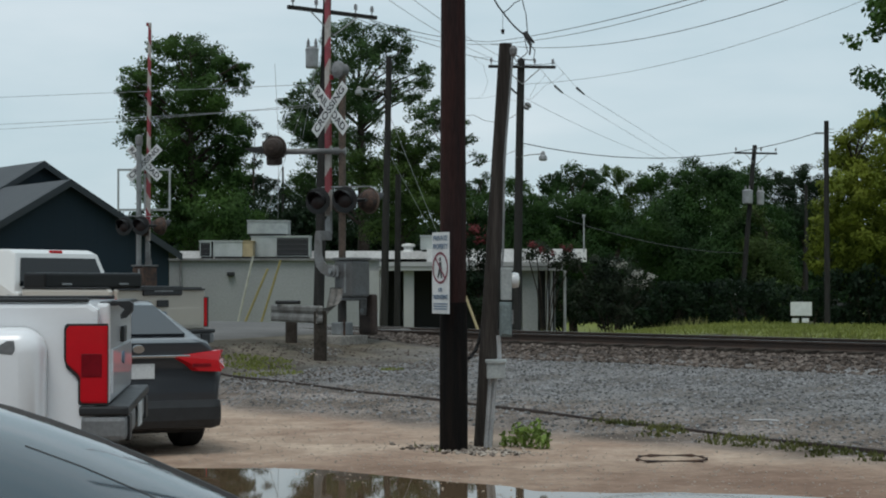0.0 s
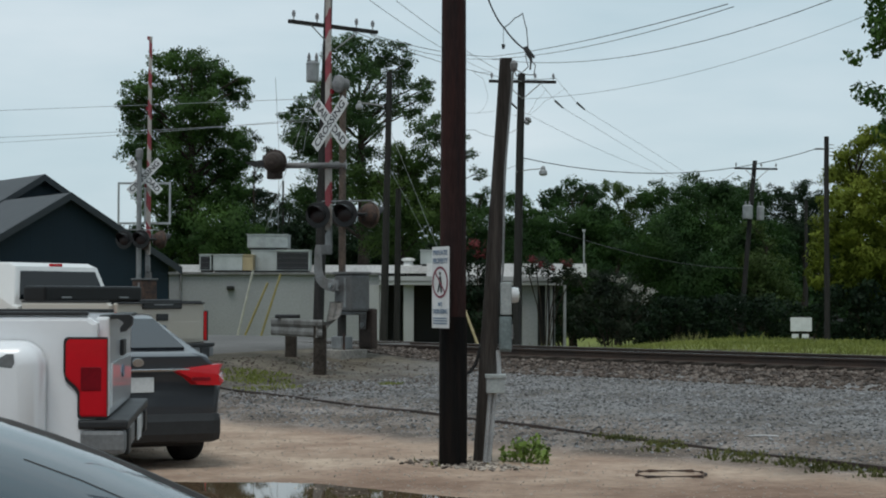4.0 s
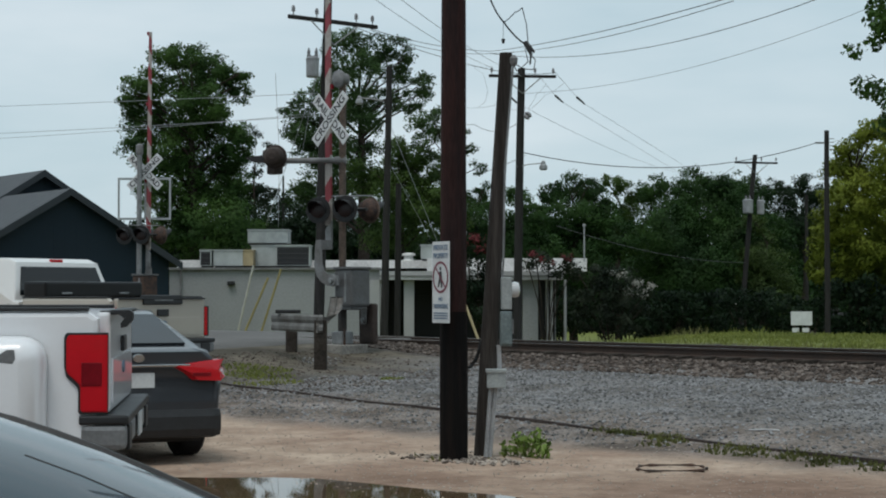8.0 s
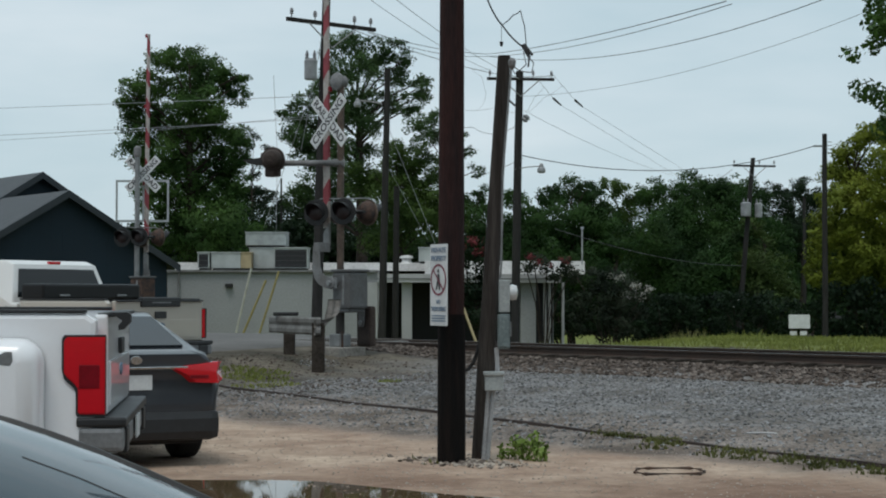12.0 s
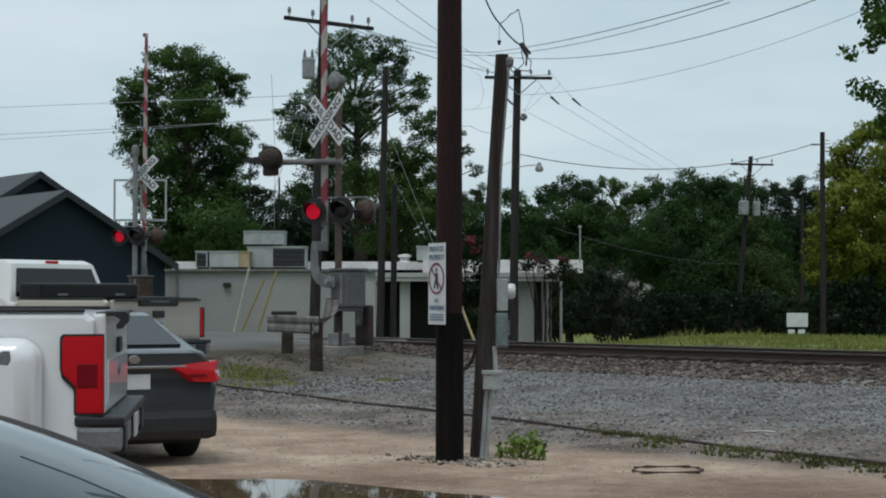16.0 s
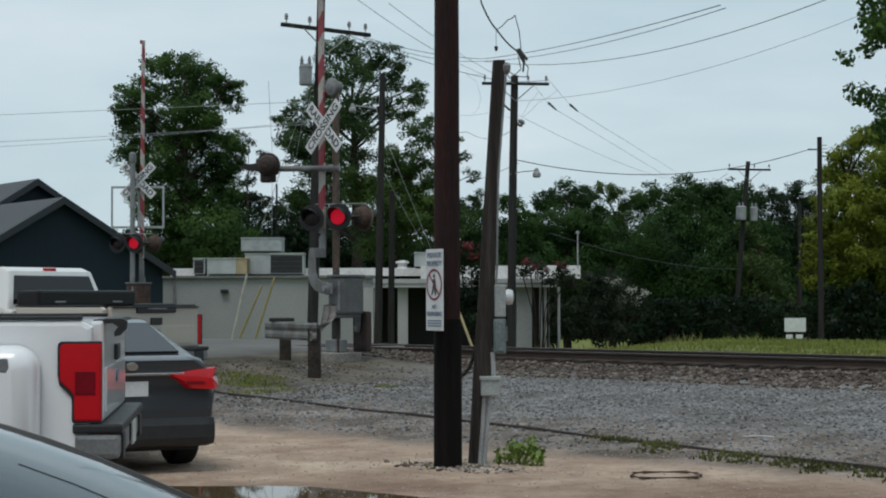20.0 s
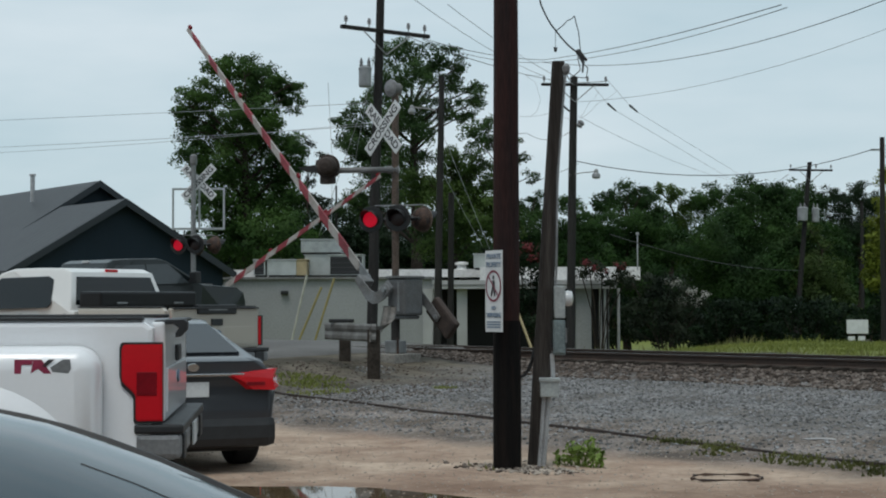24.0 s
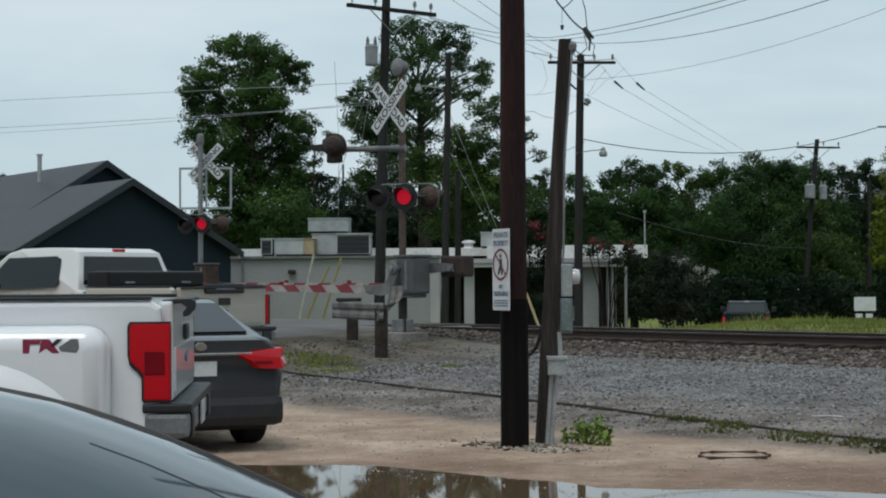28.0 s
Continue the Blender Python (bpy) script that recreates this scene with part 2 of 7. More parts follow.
def stone_mat(name, colors):
    m = bpy.data.materials.new(name)
    m.use_nodes = True
    n, l = m.node_tree.nodes, m.node_tree.links
    b, geo, ramp = n["Principled BSDF"], n.new("ShaderNodeNewGeometry"), n.new("ShaderNodeValToRGB")
    ramp.color_ramp.interpolation = "LINEAR"
    e = ramp.color_ramp.elements
    e[0].color, e[1].color = (*colors[0], 1), (*colors[-1], 1)
    for i, c in enumerate(colors[1:-1], 1):
        e.new(i / (len(colors) - 1)).color = (*c, 1)
    l.new(geo.outputs["Random Per Island"], ramp.inputs[0])
    l.new(ramp.outputs[0], b.inputs["Base Color"])
    b.inputs["Roughness"].default_value, b.inputs["Specular IOR Level"].default_value = 0.9, 0.2
    return m


M["ballast"] = stone_mat("brown_ballast_stone", ((0.036, 0.028, 0.023), (0.072, 0.056, 0.047), (0.108, 0.086, 0.073), (0.19, 0.162, 0.143)))
M["gravel"] = stone_mat("grey_gravel_stone", ((0.06, 0.06, 0.06), (0.145, 0.143, 0.142), (0.195, 0.196, 0.20), (0.30, 0.302, 0.308)))


# ---- builders ----
def link_mesh(name, bm, material, parent=None, label="", smooth=False):
    me = bpy.data.meshes.new(name)
    bm.to_mesh(me)
    bm.free()
    if smooth:
        for p in me.polygons:
            p.use_smooth = True
        me.set_sharp_from_angle(angle=radians(50))
    for x in (material if isinstance(material, (list, tuple)) else [material]):
        me.materials.append(x)
    ob = new(name, me)
    ob.parent = parent
    return tagged(ob, label)


def part(name, bm, material, parent, label="", smooth=False):
    return link_mesh(name, bm, material, parent, label, smooth)


def thing(name, at, label, category, group="", rz=0.0, kind=""):
    ob = new(name)
    ob.empty_display_size = 0.2
    ob.matrix_basis = pose(*at, 0, 0, rz)
    return tagged(ob, label, category, group, kind)


def box(bm, x0, y0, z0, x1, y1, z1, bevel=0.0):
    made = bmesh.ops.create_cube(bm, size=1.0, matrix=Matrix.LocRotScale(
        ((x0 + x1) / 2, (y0 + y1) / 2, (z0 + z1) / 2), None, (abs(x1 - x0), abs(y1 - y0), abs(z1 - z0))))
    if bevel:
        vs = set(made["verts"])
        es = [e for e in bm.edges if e.verts[0] in vs and e.verts[1] in vs]
        bmesh.ops.bevel(bm, geom=es, offset=bevel, segments=2, affect="EDGES", profile=0.6)
    return bm


def boxm(*a, bevel=0.0):
    return box(bmesh.new(), *a, bevel=bevel)


def tube(bm, a, b, r0, r1=None, seg=10, caps=True):
    """A round bar from a to b."""
    a, b = Vector(a), Vector(b)
    d = b - a
    turn = d.to_track_quat("Z", "Y").to_matrix().to_4x4()
    bmesh.ops.create_cone(bm, cap_ends=caps, segments=seg, radius1=r0, radius2=r0 if r1 is None else r1, depth=d.length,
                          matrix=Matrix.Translation((a + b) / 2) @ turn)
    return bm


def path_tube(bm, pts, r, seg=6):
    """One bent round bar along the points; it closes where the last point is the first."""
    pts = [Vector(p) for p in pts]
    closed = (pts[0] - pts[-1]).length < 1e-5
    if closed:
        pts = pts[:-1]
    n, rings = len(pts), []
    for k, p in enumerate(pts):
        a = pts[k - 1] if (k or closed) else p
        b = pts[(k + 1) % n] if (k < n - 1 or closed) else p
        turn = (b - a).to_track_quat("Z", "Y").to_matrix()
        rings.append([bm.verts.new(p + turn @ Vector((r * math.cos(j * math.tau / seg), r * math.sin(j * math.tau / seg), 0))) for j in range(seg)])
    pairs = list(zip(rings, rings[1:])) + ([(rings[-1], rings[0])] if closed else [])
    for p, q in pairs:
        best = min(range(seg), key=lambda o: (p[0].co - q[o].co).length)
        for j in range(seg):
            bm.faces.new((p[j], p[(j + 1) % seg], q[(j + 1 + best) % seg], q[(j + best) % seg]))
    if not closed:
        bm.faces.new(rings[0][::-1])
        bm.faces.new(rings[-1])
    bmesh.ops.recalc_face_normals(bm, faces=bm.faces)
    return bm


def lathe(bm, profile, seg=24, m=Matrix.Identity(4)):
    """Turn (radius, z) pairs round the z axis of m."""
    rings = [[bm.verts.new(m @ Vector((r * math.cos(k * math.tau / seg), r * math.sin(k * math.tau / seg), z))) for k in range(seg)] for r, z in profile]
    for p, q in zip(rings, rings[1:]):
        for k in range(seg):
            bm.faces.new((p[k], p[(k + 1) % seg], q[(k + 1) % seg], q[k]))
    bm.faces.new(rings[0][::-1])
    bm.faces.new(rings[-1])
    bmesh.ops.recalc_face_normals(bm, faces=bm.faces)
    return bm


def slab(bm, outline, h0, h1, m=Matrix.Identity(4)):
    """A plate with the outline (x, y) pairs, between two heights of m."""
    lo = [bm.verts.new(m @ Vector((x, y, h0))) for x, y in outline]
    hi = [bm.verts.new(m @ Vector((x, y, h1))) for x, y in outline]
    n = len(outline)
    bm.faces.new(lo[::-1])
    bm.faces.new(hi)
    for k in range(n):
        bm.faces.new((lo[k], lo[(k + 1) % n], hi[(k + 1) % n], hi[k]))
    bmesh.ops.recalc_face_normals(bm, faces=bm.faces)
    return bm


def letters(text, size, material, parent, m, name="lettering", depth=0.002, width=0.0):
    """Flat raised lettering in the built-in font, centred, in the x-y plane of m."""
    cu = bpy.data.curves.new(name, "FONT")
    cu.body, cu.size, cu.extrude, cu.align_x, cu.align_y = text, size, depth, "CENTER", "CENTER"
    cu.offset = size * 0.02
    tmp = new("tmp", cu)
    bpy.context.view_layer.update()
    me = bpy.data.meshes.new_from_object(tmp.evaluated_get(bpy.context.evaluated_depsgraph_get()))
    wide = tmp.dimensions.x
    bpy.data.objects.remove(tmp)
    bpy.data.curves.remove(cu)
    me.name = name
    me.materials.clear()
    me.materials.append(material)
    me.transform(m @ Matrix.Diagonal(((width / wide if width else 1.0), 1, 1, 1)))
    ob = new(name, me)
    ob.parent = parent
    return ob


# ---- the lie of the land: s runs across the railway, u along it ----
ALONG = Vector((0.719, -0.695, 0))
ACROSS = Vector((0.695, 0.719, 0))
CROSS_DEG = math.degrees(math.atan2(-0.695, 0.719))  # turn that lays x along the track, y across it


def su(x, y):
    return 0.695 * x + 0.719 * y, 0.719 * x - 0.695 * y


def xy(s, u):
    return 0.695 * s + 0.719 * u, 0.719 * s - 0.695 * u


def lerp_table(t, v):
    if v <= t[0][0]:
        return t[0][1]
    for (a, p), (b, q) in zip(t, t[1:]):
        if v <= b:
            f = (v - a) / (b - a)
            return p + (q - p) * f
    return t[-1][1]


LAND = ((-400, 0), (13.2, 0), (16, 0.1), (22.6, 0.3), (23.5, 0.45), (26.6, 0.45), (28, 0.42), (31, 0.52), (37, 0.55), (44, 0.0), (52, -0.45), (62, -0.9), (90, -1.0), (4000, -1.0))
ROAD_Z = ((-400, 0), (10, 0.08), (16, 0.36), (20, 0.56), (23.5, 0.64), (26.6, 0.64), (31.7, 0.12), (40.7, -0.44), (48, -0.84), (61.5, -1.42), (4000, -1.42))
ROAD_U = ((-400, -31.4), (27, -31.4), (31.7, -31.8), (40.7, -35.0), (61.5, -45.2), (100, -64), (400, -210))


def smooth(a, b, v):
    t = min(1.0, max(0.0, (v - a) / (b - a)))
    return t * t * (3 - 2 * t)


def land(x, y):
    s, u = su(x, y)
    off = u - lerp_table(ROAD_U, s)
    z = lerp_table(LAND, s)
    r = lerp_table(ROAD_Z, s) - 0.04
    z += 0.025 * noise.noise((x * 0.5, y * 0.5, 0)) * smooth(13, 17, s)
    if s > 26.6:
        w = smooth(4.2, 8.5, off)
        return r * (1 - w) + z * w
    w = smooth(5.8, 10.5, abs(off))
    return r * (1 - w) + z * w

# ---- ground ----
def ground_mat():
    m = bpy.data.materials.new("lot_gravel_and_grass_ground")
    m.use_nodes = True
    n, l = m.node_tree.nodes, m.node_tree.links
    b = n["Principled BSDF"]
    co = n.new("ShaderNodeTexCoord")
    dot = n.new("ShaderNodeVectorMath")
    dot.operation = "DOT_PRODUCT"
    dot.inputs[1].default_value = ACROSS
    l.new(co.outputs["Object"], dot.inputs[0])

    def noi(scale, detail=6):
        x = n.new("ShaderNodeTexNoise")
        x.inputs["Scale"].default_value, x.inputs["Detail"].default_value = scale, detail
        l.new(co.outputs["Object"], x.inputs["Vector"])
        return x.outputs[0]

    def ramp(src, lo, hi, a, c):
        x = n.new("ShaderNodeValToRGB")
        x.color_ramp.elements[0].position, x.color_ramp.elements[1].position = lo, hi
        x.color_ramp.elements[0].color, x.color_ramp.elements[1].color = (*a, 1), (*c, 1)
        l.new(src, x.inputs[0])
        return x.outputs[0]

    def mix(f, a, c, mode="MIX"):
        x = n.new("ShaderNodeMixRGB")
        x.blend_type = mode
        if isinstance(f, float):
            x.inputs[0].default_value = f
        else:
            l.new(f, x.inputs[0])
        l.new(a, x.inputs[1])
        l.new(c, x.inputs[2])
        return x.outputs[0]

    def edge(at, width, wob, scale):
        """0 before the line s = at, 1 past it, with a ragged edge."""
        x = n.new("ShaderNodeMath")
        x.operation = "MULTIPLY_ADD"
        l.new(noi(scale), x.inputs[0])
        x.inputs[1].default_value = wob
        l.new(dot.outputs["Value"], x.inputs[2])
        r = n.new("ShaderNodeMapRange")
        r.interpolation_type = "SMOOTHSTEP"
        r.inputs["From Min"].default_value, r.inputs["From Max"].default_value = at + wob / 2 - width / 2, at + wob / 2 + width / 2
        l.new(x.outputs[0], r.inputs["Value"])
        return r.outputs[0]

    sand = ramp(noi(0.55), 0.36, 0.66, (0.30, 0.212, 0.160), (0.46, 0.365, 0.288))
    sand = mix(0.6, sand, ramp(noi(9.0), 0.3, 0.7, (0.62, 0.6, 0.58), (1.12, 1.12, 1.12)), "MULTIPLY")
    sand = mix(0.4, sand, ramp(noi(2.2, 8), 0.38, 0.62, (0.68, 0.6, 0.54), (1.15, 1.13, 1.1)), "MULTIPLY")
    xyz = n.new("ShaderNodeSeparateXYZ")
    l.new(co.outputs["Object"], xyz.inputs[0])
    wet_at = n.new("ShaderNodeMath")
    wet_at.operation = "MULTIPLY_ADD"
    l.new(noi(1.2), wet_at.inputs[0])
    wet_at.inputs[1].default_value = 1.6
    l.new(xyz.outputs["Y"], wet_at.inputs[2])
    wet = n.new("ShaderNodeMapRange")
    wet.interpolation_type = "SMOOTHSTEP"
    wet.inputs["From Min"].default_value, wet.inputs["From Max"].default_value = 15.5, 16.7
    l.new(wet_at.outputs[0], wet.inputs["Value"])
    sand = mix(1.0, sand, ramp(wet.outputs[0], 0.0, 1.0, (0.74, 0.68, 0.65), (1.08, 1.07, 1.06)), "MULTIPLY")
    vor = n.new("ShaderNodeTexVoronoi")
    vor.inputs["Scale"].default_value = 30
    l.new(co.outputs["Object"], vor.inputs["Vector"])
    bw = n.new("ShaderNodeRGBToBW")
    l.new(vor.outputs["Color"], bw.inputs[0])
    gravel = ramp(bw.outputs[0], 0.2, 0.85, (0.12, 0.119, 0.118), (0.27, 0.268, 0.267))
    gravel = mix(0.7, gravel, ramp(noi(0.8), 0.34, 0.66, (0.72, 0.66, 0.6), (1.1, 1.1, 1.12)), "MULTIPLY")
    ballast = ramp(bw.outputs[0], 0.2, 0.85, (0.03, 0.025, 0.022), (0.10, 0.083, 0.073))
    turf = ramp(noi(1.4), 0.35, 0.65, (0.11, 0.13, 0.035), (0.20, 0.23, 0.06))
    dirt = mix(0.7, ramp(noi(0.9), 0.36, 0.62, (0.042, 0.033, 0.026), (0.125, 0.104, 0.086)), ramp(noi(5.0, 8), 0.36, 0.64, (0.5, 0.48, 0.46), (1.2, 1.18, 1.15)), "MULTIPLY")
    du = n.new("ShaderNodeVectorMath")
    du.operation = "DOT_PRODUCT"
    du.inputs[1].default_value = ALONG
    l.new(co.outputs["Object"], du.inputs[0])
    wob = n.new("ShaderNodeMath")
    wob.operation = "MULTIPLY_ADD"
    l.new(noi(0.5), wob.inputs[0])
    wob.inputs[1].default_value = 5.0
    l.new(du.outputs["Value"], wob.inputs[2])
    side = n.new("ShaderNodeMapRange")
    side.inputs["From Min"].default_value, side.inputs["From Max"].default_value = -20.5, -17.5
    l.new(wob.outputs[0], side.inputs["Value"])
    patch = mix(ramp(noi(1.1), 0.44, 0.56, (0, 0, 0), (1, 1, 1)), gravel, dirt)
    gravel = mix(side.outputs[0], mix(0.05, dirt, turf), mix(0.6, gravel, patch))
    near = mix(0.8, gravel, ramp(noi(1.3), 0.35, 0.65, (0.95, 0.78, 0.66), (1.25, 1.08, 0.96)), "MULTIPLY")
    gravel = mix(edge(16.6, 2.2, 2.4, 0.7), near, gravel)
    col = mix(edge(13.75, 0.9, 1.5, 1.1), sand, gravel)
    col = mix(edge(22.9, 0.4, 0.6, 2.0), col, ballast)
    col = mix(edge(27.6, 0.6, 0.8, 1.2), col, mix(ramp(noi(0.35), 0.42, 0.5, (0, 0, 0), (1, 1, 1)), dirt, turf))
    col = mix(edge(31.0, 1.0, 1.0, 1.2), col, turf)
    l.new(col, b.inputs["Base Color"])
    b.inputs["Roughness"].default_value, b.inputs["Specular IOR Level"].default_value = 0.9, 0.25
    bp = n.new("ShaderNodeBump")
    bp.inputs["Strength"].default_value, bp.inputs["Distance"].default_value = 0.6, 0.03
    l.new(noi(16.0), bp.inputs["Height"])
    l.new(bp.outputs[0], b.inputs["Normal"])
    return m


def grid_steps(fine0, fine1, step, far):
    v, out, g = fine0, [], step
    while v < fine1:
        out.append(v)
        v += step
    up, dn, g = [fine1], [fine0], step
    while up[-1] < far:
        g *= 1.35
        up.append(up[-1] + g)
    g = step
    while dn[-1] > -far:
        g *= 1.35
        dn.append(dn[-1] - g)
    return sorted(set(dn[1:] + out + up))


def build_ground():
    ss, us = grid_steps(-2, 66, 0.5, 2500), grid_steps(-66, 20, 0.9, 2500)
    verts = []
    for s in ss:
        for u in us:
            x, y = xy(s, u)
            verts.append((x, y, land(x, y)))
    k = len(us)
    faces = [(i * k + j, (i + 1) * k + j, (i + 1) * k + j + 1, i * k + j + 1) for i in range(len(ss) - 1) for j in range(k - 1)]
    me = bpy.data.meshes.new("ground")
    me.from_pydata(verts, [], faces)
    bm = bmesh.new()
    bm.from_mesh(me)
    bmesh.ops.recalc_face_normals(bm, faces=bm.faces)
    if sum(f.normal.z for f in bm.faces) < 0:
        bmesh.ops.reverse_faces(bm, faces=bm.faces)
    bm.to_mesh(me)
    bm.free()
    me.materials.append(ground_mat())
    for p in me.polygons:
        p.use_smooth = True
    tagged(new("ground", me), "sandy lot, grey gravel and grass around a railway", "ground", kind="structure")


build_ground()


def build_road():
    bm, rows = bmesh.new(), []
    s = -120.0
    while s < 130:
        c, z = lerp_table(ROAD_U, s), lerp_table(ROAD_Z, s)
        half = 5.6 if s < 27 else max(3.1, 5.6 - (s - 27) * 0.25)
        row = []
        for f, dz in ((-1, -0.12), (-0.98, 0.0), (-0.5, 0.04), (0, 0.06), (0.5, 0.04), (0.98, 0.0), (1, -0.12)):
            x, y = xy(s, c + f * half)
            row.append(bm.verts.new((x, y, z + dz)))
        rows.append(row)
        s += 1.0 if 10 < s < 70 else 5.0
    for p, q in zip(rows, rows[1:]):
        for k in range(6):
            bm.faces.new((p[k], p[k + 1], q[k + 1], q[k]))
    bmesh.ops.recalc_face_normals(bm, faces=bm.faces)
    tagged(link_mesh("road", bm, M["asphalt"], smooth=True), "worn grey asphalt road humped over the tracks", "road", kind="structure")


build_road()


def build_track():
    """Two rails on ties, and the plank panels of the crossing."""
    t = thing("railway_track", (*xy(25.07, -20), 0.505), "rusty single railway track on wooden ties in ballast", "railway track", rz=CROSS_DEG, kind="structure")
    head = ((-0.068, 0), (0.068, 0), (0.068, 0.012), (0.012, 0.03), (0.012, 0.11), (0.036, 0.12), (0.036, 0.15), (-0.036, 0.15), (-0.036, 0.12), (-0.012, 0.11), (-0.012, 0.03), (-0.068, 0.012))
    for y in (-0.7525, 0.7525):
        bm = bmesh.new()
        m = Matrix(((0, 0, 1, 0), (1, 0, 0, y), (0, 1, 0, 0.005), (0, 0, 0, 1)))
        slab(bm, head, -130, 130, m)
        rail = part("rail", bm, M["rail"], t)
        part("rail_head", boxm(-130, y - 0.03, 0.1555, 130, y + 0.03, 0.159), M["rail_top"], rail, "polished running surface")
    return t


TRACK = build_track()


def build_puddle():
    """Muddy rainwater in the hollows of the lot."""
    m = mat("muddy_puddle_water", (0.12, 0.08, 0.048), 0.02, 0, 0.1, 1.0, spec=0.5)
    m.node_tree.nodes["Principled BSDF"].inputs["Roughness"].default_value = 0.0
    shore = [(-4.6, 14.0), (-3.4, 15.0), (-2.2, 15.12), (-1.6, 15.0), (-1.1, 14.95), (-0.55, 14.5), (0.1, 13.95), (0.5, 13.7), (0.72, 13.4), (1.3, 13.25),
             (1.9, 13.3), (2.5, 13.1), (3.2, 12.9), (3.0, 12.4), (2.0, 11.4), (1.2, 10.4), (0.0, 9.4), (-1.6, 9.0), (-3.0, 10.0), (-4.4, 12.0)]
    pts = []
    for k, (x, y) in enumerate(shore):
        x1, y1 = shore[(k + 1) % len(shore)]
        for f in (0, 0.25, 0.5, 0.75):
            px, py = x + (x1 - x) * f, y + (y1 - y) * f
            pts.append((px + 0.10 * noise.noise((px * 2.3, py * 2.3, 4)), py + 0.12 * noise.noise((px * 2.1, py * 2.1, 9))))
    bm = bmesh.new()
    slab(bm, pts, -0.02, 0.005)
    tagged(link_mesh("puddle", bm, m), "still muddy rain puddle in the sandy lot", "puddle", kind="structure")


build_puddle()

# ---- poles and wires ----
def wood_pole(name, at, height, r0, r1, material, label, lean=(0, 0), group=""):
    t = thing(name, at, label, "utility pole", group)
    bm = bmesh.new()
    n, seg = 14, 16
    rings = []
    for i in range(n + 1):
        f = i / n
        r = r0 + (r1 - r0) * f
        cx = lean[0] * f + 0.02 * noise.noise((f * 2, at[0], 1)) * height / 9
        cy = lean[1] * f
        rings.append([bm.verts.new((cx + r * (1 + 0.05 * noise.noise((k * 0.9, f * 6, at[0]))) * math.cos(k * math.tau / seg),
                                    cy + r * (1 + 0.05 * noise.noise((k * 0.9, f * 6, 7))) * math.sin(k * math.tau / seg), -0.3 + f * (height + 0.3))) for k in range(seg)])
    for p, q in zip(rings, rings[1:]):
        for k in range(seg):
            bm.faces.new((p[k], p[(k + 1) % seg], q[(k + 1) % seg], q[k]))
    bm.faces.new(rings[-1])
    part("pole", bm, material, t, smooth=True)
    return t


def crossarm(t, z, length, turn, pins, material="far_wood", braces=True, cx=0.0):
    m = Matrix.Translation((cx, 0, 0)) @ Matrix.Rotation(radians(turn), 4, "Z")
    arm = part("crossarm", box(bmesh.new(), -length / 2, -0.2, z - 0.05, length / 2, -0.09, z + 0.05, bevel=0.01), M[material], t)
    arm.matrix_basis = m
    for x in pins:
        bm = lathe(bmesh.new(), ((0.015, z + 0.06), (0.015, z + 0.14), (0.055, z + 0.15), (0.04, z + 0.2), (0.055, z + 0.22), (0.03, z + 0.3)), 10, Matrix.Translation((x, -0.145, 0)))
        part("insulator", bm, M["insulator"], arm)
    if braces:
        for sx in (-1, 1):
            bm = tube(bmesh.new(), (sx * length * 0.27, -0.21, z - 0.05), (0, -0.17, z - 0.62), 0.018, seg=6)
            part("brace", bm, M["galv"], arm)


def can(t, at, r=0.24, h=0.8, label="grey pole transformer"):
    bm = lathe(bmesh.new(), ((r * 0.92, 0), (r, 0.03), (r, h - 0.05), (r * 1.04, h - 0.04), (r * 1.04, h), (r * 0.7, h + 0.06)), 18, Matrix.Translation(at))
    c = part("transformer", bm, M["transformer"], t, label, smooth=False)
    for dx in (-0.1, 0.1):
        part("bushing", lathe(bmesh.new(), ((0.035, h + 0.02), (0.06, h + 0.08), (0.035, h + 0.12), (0.05, h + 0.16), (0.015, h + 0.28)), 8, Matrix.Translation(Vector(at) + Vector((dx, 0, 0)))), M["insulator"], c)
    part("bracket", boxm(at[0] - 0.05, at[1], at[2] + 0.2, at[0] + 0.05, 0, at[2] + 0.5), M["galv"], c)


p_near = wood_pole("utility_pole", (0.106, 16.7, 0), 9.5, 0.135, 0.105, M["creosote"], "dark red-brown creosoted utility pole in the sandy lot")
part("tar_coating", lathe(bmesh.new(), ((0.139, -0.05), (0.1385, 0.6), (0.137, 1.1), (0.1357, 1.45)), 16), M["tar"], p_near, "black tarred foot of the pole", smooth=True)
stub = wood_pole("leaning_pole", (0.388, 17.1, 0), 4.06, 0.097, 0.064, M["old_wood"], "short weathered grey pole leaning beside the utility pole", lean=(0.25, 0.0))

p_left = wood_pole("utility_pole", (-3.33, 45, 0.0), 10.2, 0.15, 0.105, M["far_wood"], "dark utility pole with a crossarm and transformer", lean=(0.28, 0))
crossarm(p_left, 8.8, 2.9, 40, (-1.3, -0.55, 0.75, 1.3), cx=0.33)
can(p_left, (-0.12, -0.3, 7.3), 0.17, 0.5)
p_mid = wood_pole("utility_pole", (2.6, 60, -0.3), 8.0 + 1.85, 0.16, 0.13, M["far_wood"], "grey utility pole with a crossarm and a street lamp arm", lean=(0.2, 0))
crossarm(p_mid, 9.55, 2.4, 6, (-1.1, 0.45, 1.1), cx=0.2)
part("post_insulator", lathe(bmesh.new(), ((0.05, 0), (0.13, 0.05), (0.1, 0.12), (0.15, 0.18), (0.07, 0.26)), 12, Matrix.Translation((0.32, -0.1, 8.05)) @ Matrix.Rotation(radians(35), 4, "Y")), M["insulator"], p_mid, "grey post insulator")
